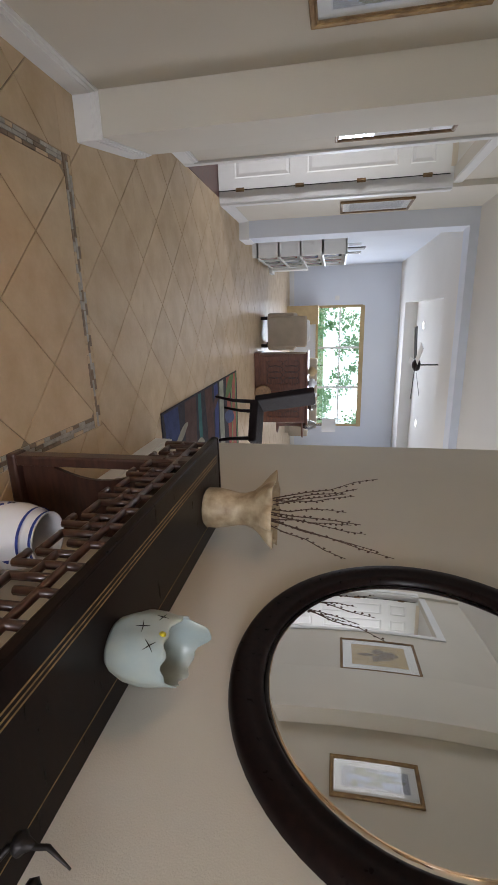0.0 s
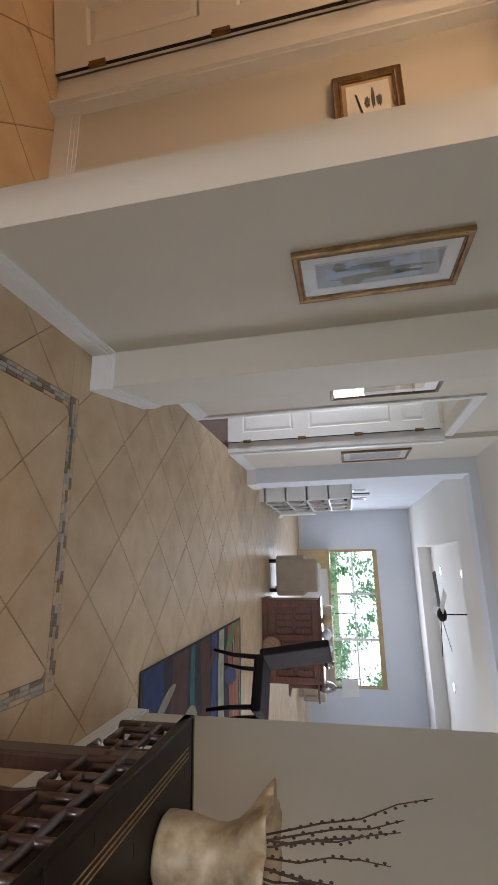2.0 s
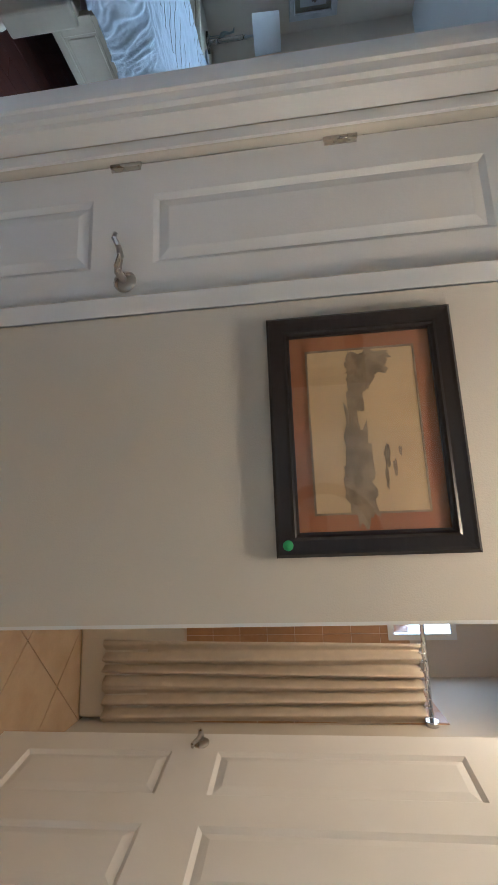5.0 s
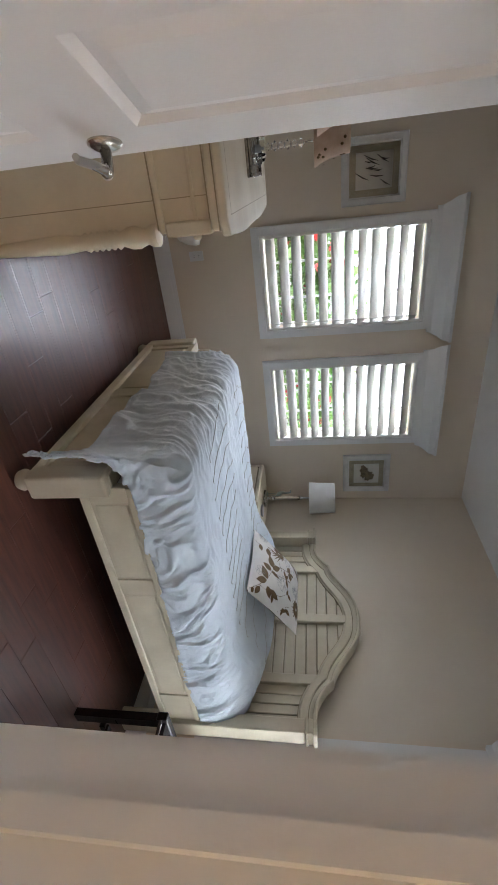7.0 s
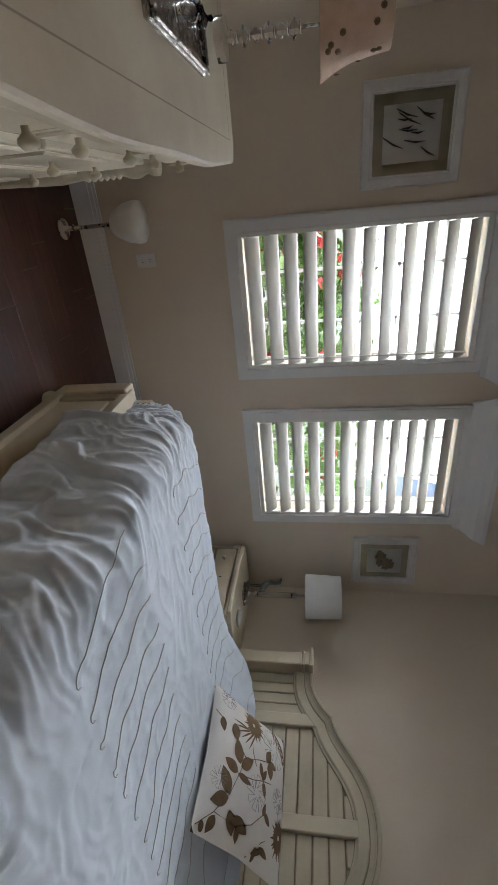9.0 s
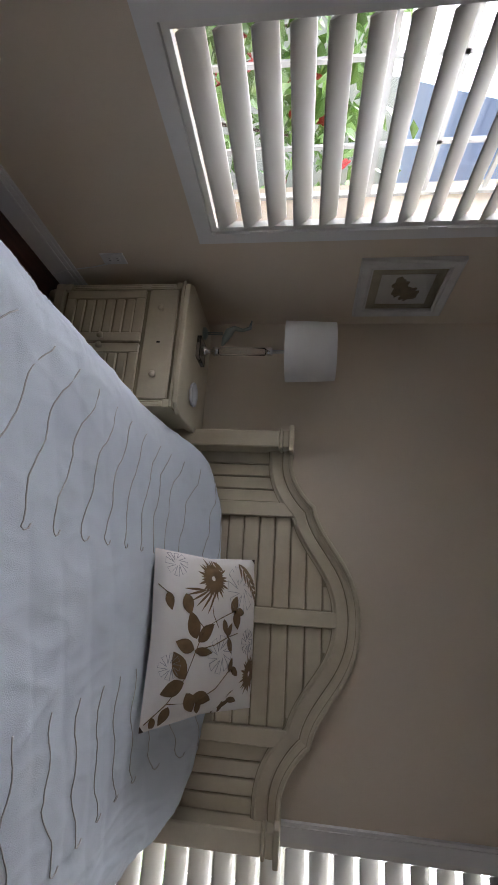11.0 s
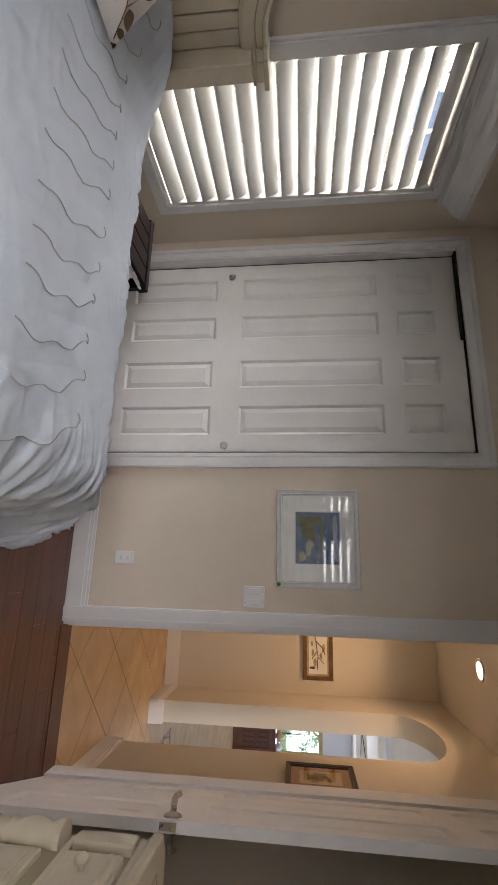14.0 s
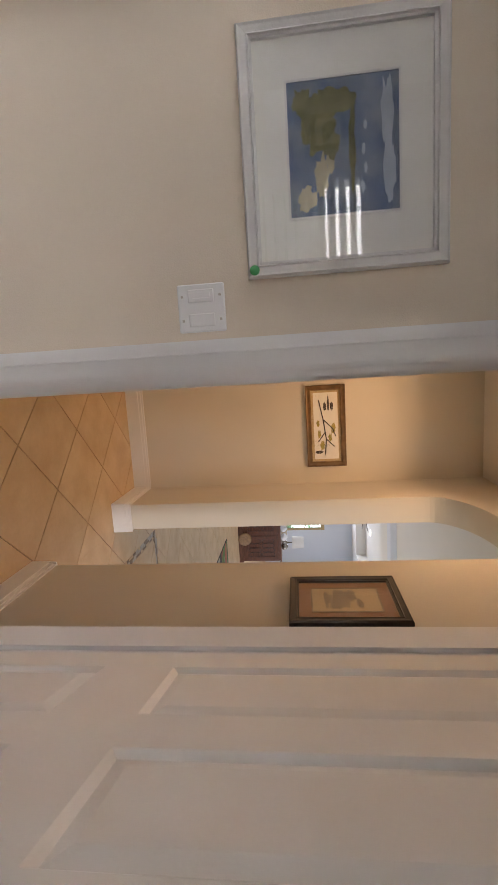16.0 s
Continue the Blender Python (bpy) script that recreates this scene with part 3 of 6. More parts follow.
struct("closet_jamb", boxes((CL - .001, CL + .006, YN, YN + .1, 0, 2.40), (CR - .004, CR + .001, YN, YN + .1, 0, 2.40)), TRIM, "white closet jamb")


# ---- shuttered windows ----
def shutter_window(idx, at, rz, w, z0, z1, n, tilt, valance, rod):
    """Local x along the wall, y into the room, z up; the wall face is y = 0."""
    win = thing("window_%d" % idx, "", "", at, rz)
    tagged(win, "white plantation-shutter window with moulded cornice", kind="structure")
    fw, d = 0.052, 0.03
    bm = boxes((0, fw, -.02, d, z0, z1), (w - fw, w, -.02, d, z0, z1), (fw, w - fw, -.02, d, z0, z0 + fw), (fw, w - fw, -.02, d, z1 - fw, z1))
    bx(bm, -.012, 0, 0, d - .008, z0, z1)
    bx(bm, w, w + .012, 0, d - .008, z0, z1)
    bx(bm, -.012, w + .012, 0, d - .008, z0 - .012, z0)
    part("window_frame", bm, TRIM, win)
    s = 0.048
    a0, a1, b0, b1 = fw + .003, w - fw - .003, z0 + fw + .003, z1 - fw - .003
    bm = boxes((a0, a0 + s * .45, -.012, .018, b0, b1), (a1 - s * .45, a1, -.012, .018, b0, b1), (a0 + s * .45, a1 - s * .45, -.012, .0175, b0, b0 + s * .5), (a0 + s * .45, a1 - s * .45, -.012, .0175, b1 - s * .5, b1))
    part("shutter_stile", bm, SHUT, win)
    for z in (z0 + .22, z1 - .45):
        part("shutter_hinge", boxes((fw - .012, fw + .012, d + .0005, d + .004, z, z + .075)), TRIM, win)
    la0, la1 = a0 + s * .45 + .002, a1 - s * .45 - .002
    lz0, lz1 = b0 + s * .5, b1 - s * .5
    pitch = (lz1 - lz0) / n
    bm = bmesh.new()
    prof = [(0.047 * math.cos(a), 0.0058 * math.sin(a)) for a in [2 * math.pi * k / 14 for k in range(14)]]
    m = Matrix.Rotation(radians(tilt), 3, "X")
    va = [bm.verts.new(m @ Vector((la0, y, z))) for y, z in prof]
    vb = [bm.verts.new(m @ Vector((la1, y, z))) for y, z in prof]
    for i in range(14):
        bm.faces.new((va[i], va[(i + 1) % 14], vb[(i + 1) % 14], vb[i])).smooth = True
    bm.faces.new(va[::-1])
    bm.faces.new(vb)
    bmesh.ops.recalc_face_normals(bm, faces=bm.faces[:])
    lou = part("louver", bm, SHUT, win)
    lou.location = (0, 0.003, lz0 + pitch * .5)
    for i in range(1, n):
        o = lou.copy()
        scene.collection.objects.link(o)
        o.location = (0, 0.003, lz0 + pitch * (i + .5))
    if rod:
        bm = boxes((la0 + .035, la0 + .043, .046, .052, lz0 + .05, lz1 - .03))
        part("tilt_rod", bm, SHUT, win)
    # outer sash with glazing bars
    bm = boxes((0.03, w - .03, -.16, -.13, z0 + .03, z0 + .075), (0.03, w - .03, -.16, -.13, z1 - .075, z1 - .03), (.03, .075, -.16, -.13, z0, z1), (w - .075, w - .03, -.16, -.13, z0, z1),
               (0.05, w - .05, -.158, -.132, (z0 + z1) / 2 - .02, (z0 + z1) / 2 + .02))
    for f in (0.33, 0.67):
        bx(bm, w * f - .008, w * f + .008, -.152, -.138, z0, z1)
    for k in (1, 2, 4, 5):
        zz = z0 + (z1 - z0) * k / 6
        bx(bm, .05, w - .05, -.152, -.138, zz - .008, zz + .008)
    part("sash", bm, TRIM, win)
    p = part("pane", boxes((.05, w - .05, -.147, -.143, z0 + .05, z1 - .05)), PANE, win)
    p.visible_shadow = False
    # cornice
    c0, c1, out, hh = -.035, w + .035, 0.10, 0.20
    bm = bmesh.new()
    sec = [(0, z1 - .012), (0.032, z1 - .012), (0.036, z1 + .02), (0.06, z1 + .06), (0.092, z1 + .10), (0.105, z1 + .145), (0.112, z1 + .15), (0.112, z1 + .172), (0, z1 + .172)]
    va = []
    for i, (y, z) in enumerate(sec):
        e = max(0, y - 0.03) * 0.9
        va.append((bm.verts.new((c0 - e, y, z)), bm.verts.new((c1 + e, y, z))))
    for i in range(len(sec)):
        p, q = va[i], va[(i + 1) % len(sec)]
        bm.faces.new((p[0], p[1], q[1], q[0]))
    bm.faces.new([v[0] for v in va][::-1])
    bm.faces.new([v[1] for v in va])
    bmesh.ops.recalc_face_normals(bm, faces=bm.faces[:])
    part("cornice", bm, TRIM, win)
    return win


shutter_window(1, (W1[0], YS, 0), 0, W1[1] - W1[0], ZA, ZB, 12, -51, True, True)
shutter_window(2, (W2[0], YS, 0), 0, W2[1] - W2[0], ZA, ZB, 12, -51, True, False)
shutter_window(3, (XW, W3[1], 0), -90, W3[1] - W3[0], ZC, ZD, 16, -64, True, False)

# living room window
win = tagged(new("window_4"), "wide living room window with pale wood trim", kind="structure")
part("window_frame", boxes((FWX0, FWX1, 13.66, 13.72, FWZ1 - .06, FWZ1 + .06), (FWX0 - .02, FWX0 + .05, 13.69, 13.8, FWZ0, FWZ1), (FWX1 - .05, FWX1, 13.69, 13.8, FWZ0, FWZ1), (FWX0, FWX1, 13.66, 13.8, FWZ0 - .04, FWZ0 + .02)), SEPIA, win, "pale wood window trim")
bm = bmesh.new()
for k in (1, 2):
    bx(bm, FWX0 + (FWX1 - FWX0) * k / 3 - .03, FWX0 + (FWX1 - FWX0) * k / 3 + .03, 13.74, 13.80, FWZ0, FWZ1)
bx(bm, FWX0, FWX1, 13.75, 13.79, 1.42, 1.46)
part("mullion", bm, TRIM, win, "white mullions")
p = part("pane", boxes((FWX0, FWX1, 13.768, 13.772, FWZ0, FWZ1)), PANE, win)
p.visible_shadow = False


# ---- outside ----
def leaf_cloud(name, label, boxs, count, size, seed, flowers=0, cat="bush", leaf=LEAFG):
    """A shrub of many small leaves round a few thin stems."""
    r = random.Random(seed)
    x0, x1, y0, y1, z0, z1 = boxs
    sh = thing(name, label, cat, ((x0 + x1) / 2, (y0 + y1) / 2, -0.22))
    ox, oy = (x0 + x1) / 2, (y0 + y1) / 2
    bm = bmesh.new()
    fl = bmesh.new()
    clumps = [(r.uniform(x0, x1) - ox, r.uniform(y0, y1) - oy, r.uniform(z0 + .1, z1) + .22, r.uniform(.14, .34)) for _ in range(max(8, count // 60))]
    for i in range(count):
        cx, cy, cz, cr = r.choice(clumps)
        p = Vector((cx + r.gauss(0, cr * .6), cy + r.gauss(0, cr * .6), max(0.05, cz + r.gauss(0, cr * .6))))
        t, q, s = Euler((r.uniform(-1.2, 1.2), r.uniform(-1.2, 1.2), r.uniform(0, 6.3))).to_matrix(), fl if i < flowers else bm, size * r.uniform(.6, 1.3)
        vs = [q.verts.new(p + t @ Vector(v)) for v in ((0, 0, 0), (s * .35, s * .5, s * .08), (0, s * 1.15, 0), (-s * .35, s * .5, s * .08))]
        q.faces.new(vs[:3])
        q.faces.new((vs[0], vs[2], vs[3]))
    tagged(part("leaves", bm, leaf, sh), kind="stuff")
    if flowers:
        tagged(part("flowers", fl, PETAL, sh, "red flowers"), kind="stuff")
    else:
        fl.free()
    st = bmesh.new()
    for k in range(7):
        a, b = r.uniform(x0, x1) - ox, r.uniform(y0, y1) - oy
        tube(st, [(a, b, 0), (a + r.uniform(-.1, .1), b, (z1 - z0) * .5), (a + r.uniform(-.2, .2), b + r.uniform(-.2, .2), (z1 - z0) * .95)], [.02, .014, .006], 6)
    tagged(part("stems", st, TWIG, sh), kind="stuff")


leaf_cloud("flowering_shrub", "green garden shrub with red flowers outside the window", (-2.7, -1.3, -5.3, -4.7, 0.0, 1.55), 2600, 0.11, 3, 90)
leaf_cloud("flowering_shrub", "green garden shrub with red flowers outside the window", (-4.2, -2.7, -5.3, -4.7, 0.0, 1.45), 2400, 0.11, 4, 90)
leaf_cloud("garden_shrub", "tall green shrubs outside the living room window", (-0.5, 5.5, 17.0, 20.0, 0.0, 3.0), 4200, 0.14, 7, leaf=TREEL)
# sheet that glows by itself, added to brighten the living room window
struct("backdrop", boxes((-40, 45, 62, 62.2, -0.2, 30)), emit("distance_glow", (0.72, 0.92, 0.95), 2.6), "glowing pale sheet standing for bright distance beyond the garden")
struct("garden_wall", boxes((-9, 3, -9.2, -9.0, -0.22, 2.6)), STUCCO, "white stucco garden wall")
struct("side_wall", boxes((-9.2, -9.0, -4, 4, -0.22, 3.2)), STUCCO, "white stucco neighbouring wall")


# ---- bedroom furniture ----
def bed():
    b = thing("bed", "cream painted cottage bed with arched slatted headboard and panelled rails", "bed", (-4.28, -2.217, 0))
    # local: x from the wall towards the foot, y across (north positive), z up
    hw = 0.82
    for s in (-1, 1):
        bm = boxes((0.03, 0.165, s * hw - .042, s * hw + .042, 0.0, 1.165))
        post = part("headboard_post", soften(bm, .006), CREAM, b)
        bm = boxes((0.022, 0.173, s * hw - .050, s * hw + .050, 1.165, 1.18), (0.03, 0.166, s * hw - .043, s * hw + .043, 1.18, 1.212), (0.01, 0.188, s * hw - .064, s * hw + .064, 1.212, 1.235))
        part("post_cap", soften(bm, .005, 2), CREAM, post)

    dome = np.polyfit(np.array((0, .08, .15, .22, .30, .36, .42, .47, .52)) ** 2, (1.553, 1.548, 1.532, 1.502, 1.452, 1.410, 1.376, 1.354, 1.346), 4)

    def top(y):
        y = abs(y)
        if y < 0.52:
            return float(np.polyval(dome, y * y))
        return 1.232 + 0.096 * max(0, 1 - (y - 0.52) / 0.20) ** 2

    half = [0.0] + [0.52 * i / 34 for i in range(1, 35)] + [0.5205] + [0.52 + 0.258 * i / 16 for i in range(1, 17)]
    ys = [-y for y in half[:0:-1]] + half
    line = [Vector((y, top(y))) for y in ys]

    def inward(k):
        d0 = (line[k] - line[max(k - 1, 0)] if k else line[1] - line[0]).normalized()
        d1 = (line[min(k + 1, len(line) - 1)] - line[k] if k < len(line) - 1 else line[k] - line[k - 1]).normalized()
        d = (d0 + d1).normalized()
        return Vector((d.y, -d.x)) / max(0.6, d.dot(d0))

    def sweep(name, section, mt=CREAM):
        """Carries a moulding section (inward distance, front) along the arched outline."""
        bm = bmesh.new()
        rows = []
        for k, p in enumerate(line):
            n = inward(k)
            if k == 0 or k == len(line) - 1:
                n = Vector((0, -1))
            rows.append([bm.verts.new((x, max(-.778, min(.778, p.x + n.x * d)), p.y + n.y * d)) for d, x in section])
        m = len(section)
        for p, q in zip(rows, rows[1:]):
            for i in range(m):
                bm.faces.new((p[i], p[(i + 1) % m], q[(i + 1) % m], q[i]))
        bm.faces.new(rows[0])
        bm.faces.new(rows[-1][::-1])
        bmesh.ops.recalc_face_normals(bm, faces=bm.faces[:])
        return part(name, bm, mt, b)

    sweep("cap_moulding", [(0, .012), (0, .108), (.004, .114), (.014, .114), (.018, .108), (.018, .012)])
    sweep("cove_moulding", [(.018, .02), (.018, .104), (.023, .100), (.030, .092), (.040, .087), (.048, .086), (.048, .02)])
    sweep("arched_rail", [(.048, .03), (.048, .078), (.054, .078), (.057, .088), (.100, .088), (.106, .084), (.110, .076), (.118, .074), (.118, .03)])
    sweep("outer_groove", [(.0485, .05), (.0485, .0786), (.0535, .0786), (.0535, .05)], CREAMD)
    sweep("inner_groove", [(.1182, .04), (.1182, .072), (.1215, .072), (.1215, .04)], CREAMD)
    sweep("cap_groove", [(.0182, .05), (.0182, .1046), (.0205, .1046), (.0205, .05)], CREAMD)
    for y in (-0.485, 0.0, 0.485):
        bm = boxes((0.045, 0.0855, y - .034, y + .034, 0.55, top(y) - .10))
        part("stile", soften(bm, .004), CREAM, b)
    # upright tongue boards beside, level boards in the two middle fields
    for f in (-1, 1):
        for k in range(4):
            ya = f * (0.522 + k * .0645)
            yb = f * (0.522 + (k + 1) * .0645 - .006)
            bm = boxes((0.045, 0.062, min(ya, yb), max(ya, yb), 0.55, top((ya + yb) / 2) - .09))
            part("slat", soften(bm, .004), CREAM, b)
        z = 0.55
        while z < 1.45:
            lim = 0.45
            while lim > 0.06 and top(lim) - 0.07 < z + .07:
                lim -= 0.01
            if lim > 0.07:
                bm = boxes((0.045, 0.062, min(f * .036, f * lim), max(f * .036, f * lim), z, z + .0695))
                part("slat", soften(bm, .004), CREAM, b)
            z += 0.0765
    # backing in darker cream, so the slat gaps read as shaded
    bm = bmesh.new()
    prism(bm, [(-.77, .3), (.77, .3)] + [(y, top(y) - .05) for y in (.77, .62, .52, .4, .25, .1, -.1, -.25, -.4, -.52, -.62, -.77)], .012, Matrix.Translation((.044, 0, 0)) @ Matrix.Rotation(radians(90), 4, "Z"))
    part("headboard_back", bm, CREAMD, b, "headboard backing coloured darker for shade between the slats")
    # rails with framed panels
    L0, L1 = 0.165, 1.95
    for s in (-1, 1):
        y0 = s * (hw - .004)
        bm = boxes((L0, L1, y0 - .012, y0 + .012, 0.285, 0.50), (L0, L1, y0 - .022, y0 + .027, 0.495, 0.525), (L0, L1, y0 - .02, y0 + .020, 0.275, 0.315))
        for x, w in ((L0, .26), (1.30, .10), (L1 - .08, .08)):
            bx(bm, x, x + w, y0 - .02, y0 + .019, 0.315, 0.495)
        rail = part("side_rail", soften(bm, .004), CREAM, b)
        for x0, x1 in ((L0 + .26, 1.30), (1.40, L1 - .08)):
            part("rail_panel", soften(boxes((x0 + .014, x1 - .014, y0 - .013, y0 + .0155, .33, .48)), .005, 2), CREAM, rail)
    bm = boxes((L1, L1 + .05, -hw, hw, 0.10, 0.42), (L1 - .01, L1 + .06, -hw - .01, hw + .01, 0.40, 0.44), (L1 - .01, L1 + .075, -hw - .015, hw + .015, 0.075, 0.125))
    fb = part("footboard", soften(bm, .005, 2), CREAM, b)
    for y in (-hw, -.05, hw - .1):
        part("footboard_stile", soften(boxes((L1 + .03, L1 + .062, y, y + .1, .125, .40)), .004), CREAM, fb)
    for y0, y1 in ((-hw + .1, -.05), (.05, hw - .1)):
        part("footboard_panel", soften(boxes((L1 + .045, L1 + .056, y0 + .02, y1 - .02, .15, .38)), .005), CREAM, fb)
    for sy in (-1, 1):
        bm = bmesh.new()
        lathe(bm, [(.026, 0), (.040, .010), (.048, .032), (.042, .055), (.028, .068), (.045, .08)], 20, (L1 + .025, sy * (hw - .02), 0))
        part("bun_foot", bm, CREAM, b)
        bm = boxes((L1 - .03, L1 + .08, sy * hw - .05, sy * hw + .05, .08, .43))
        part("foot_post", soften(bm, .012, 2), CREAM, b)
    part("mattress", soften(boxes((0.17, 1.80, -.69, .69, .30, .60)), .05, 3), PILW, b, "white mattress")
    return b


bed()


def comforter():
    """A puffy quilt over the bed, gathered in creases towards its hanging hem."""
    c = thing("comforter", "pale blue-grey quilted comforter draped over the bed, creased along its hem", "comforter", (-4.28, -2.217, 0.0))
    bm = bmesh.new()
    nu, nv = 340, 300
    hwid, L = 0.815, 2.05
    drop_n, drop_s, drop_f = 0.185, 0.315, 0.385
    su = L - 0.13 + drop_f
    v_lo, v_hi = -(hwid + drop_s), hwid + drop_n
    nz = noise.noise

    def ridge(*p):
        return max(0, 1 - 2.2 * abs(nz(Vector(p)))) ** 1.6
    grid = []
    for i in range(nu + 1):
        row = []
        for j in range(nv + 1):
            v = v_lo + (v_hi - v_lo) * j / nv
            pull = 0.13 * min(1, max(0, (-v - 0.45) / 0.22))
            s, LV = 0.13 + (su - pull) * i / nu, L - pull
            side, R_side = (0.60, 0.22) if v < 0 else (hwid - 0.11, 0.13)
            over_f, over_s = max(0, s - (LV - 0.12)), max(0, abs(v) - side)
            hem = 1 - 0.22 * nz(Vector((s * 2.1, v * 2.1, 3.0))) - 0.12 * nz(Vector((s * 6.0, v * 6.0, 9.0)))

            def bend(o, q, R):
                a = min(o / R, math.pi / 2 * 0.97)
                h = R * math.sin(a) + max(0, o - a * R) * 0.05
                d = R * (1 - math.cos(a)) + max(0, o - a * R) * q
                return h, d

            hf, df = bend(over_f, hem, 0.13)
            hs, ds = bend(over_s, hem, R_side)
            x = min(s, LV - 0.12) + hf
            y = math.copysign(min(abs(v), side) + hs, v)
            crown = 0.735 + 0.05 * (1 - (v / hwid) ** 2 if abs(v) < hwid else 0) + 0.15 * math.exp(-((s - 0.26) / 0.23) ** 2) * max(0, 1 - (v / 0.86) ** 4)
            z = max(crown - max(df, ds) - (0.75 if v > 0 else 0.4) * min(df, ds), 0.10)
            edge = min(1, (over_f + over_s) / 0.16)
            near = min(1, max(0, over_f + over_s, (s - LV + .34) / .3, (abs(v) - hwid + .3) / .3))
            w1 = nz(Vector((s * 3.5, v * 3.5, 0)))
            w2 = nz(Vector((s * 5, v * 5, 40)))
            foot = over_f >= over_s
            # creases run down towards the hem: fine across it, long along the fall
            al, ac = (v, s) if foot else (s, v)
            al += 0.10 * w2 + 0.35 * (ac - (LV if foot else hwid)) * (0.5 if foot else 0.8)
            big = nz(Vector((al * 8, ac * 2.2, 5)))
            mid = ridge(al * 11, ac * 2.6 + w2, 21) - .4
            fine = ridge(al * 23 + 2 * w1, ac * 5, 31) - .4
            amp = edge * (0.017 * big + 0.015 * mid + 0.010 * fine + 0.003 * ridge(s * 24 + w2, v * 24, 8))
            calm = 0.35 if v < -.5 and s < 1.7 else 1
            amp *= calm
            lift = calm * near * (0.008 * mid + 0.006 * fine) * (1 - .4 * edge)
            puff = abs(math.sin((s + .4 * v) * 25)) ** 0.5
            z += 0.012 * w1 + 0.003 * puff * (1 - edge) + 0.004 * nz(Vector((s * 11, v * 11, 2))) + 0.0025 * ridge(s * 6, v * 15, 12) + lift
            x += amp if over_f > 0 else 0
            y += math.copysign(amp, v) if over_s > 0 else 0
            flare = min(1, over_f / .3) * min(1, over_s / .2) * (v > 0)
            x, y = x + .085 * flare, y + .05 * flare
            z += 0.45 * amp
            row.append(bm.verts.new((x, y, z)))
        grid.append(row)
    for i in range(nu):
        for j in range(nv):
            bm.faces.new((grid[i][j], grid[i + 1][j], grid[i + 1][j + 1], grid[i][j + 1])).smooth = True
    co = [[v.co.copy() for v in r] for r in grid]
    ob = part("quilt", bm, QUILT, c)
    md = ob.modifiers.new("thick", "SOLIDIFY")
    md.thickness, md.offset = 0.012, -1

    def on(s, v):
        i = min(nu, max(0, round((s - 0.13) / su * nu)))
        j = min(nv, max(0, round((v - v_lo) / (v_hi - v_lo) * nv)))
        p = co[i][j]
        return (s if i < nu * .78 else p.x, v if -.58 < v < .68 else p.y, p.z + 0.0015)
    # long stitched tendrils with hooked ends, in bands across the bed
    r = random.Random(2)
    n = 18
    for v0, v1, flip in ((-.60, -.235, 1), (.13, .47, -1)):
        for k in range(14):
            s0 = 0.28 + k * 0.122 + r.uniform(-.012, .012)
            pts = []
            for q in range(n + 1):
                f = q / n
                wav = .010 * math.sin(f * 13 + k) + r.uniform(-.0015, .0015)
                pts.append((s0 + flip * .13 * (f - 1) + .03 * math.sin(f * math.pi) + wav, v0 + (v1 - v0) * f))
            for a in (0.7, 1.5, 2.3, 3.0):
                pts.append((s0 - .016 + .016 * math.cos(a), v1 + .016 * math.sin(a)))
            bm = bmesh.new()
            tube(bm, [on(*p) for p in pts], 0.0015, 4)
            part("stitching", bm, STITCH, c, "stitched tendril with hooked end")


comforter()


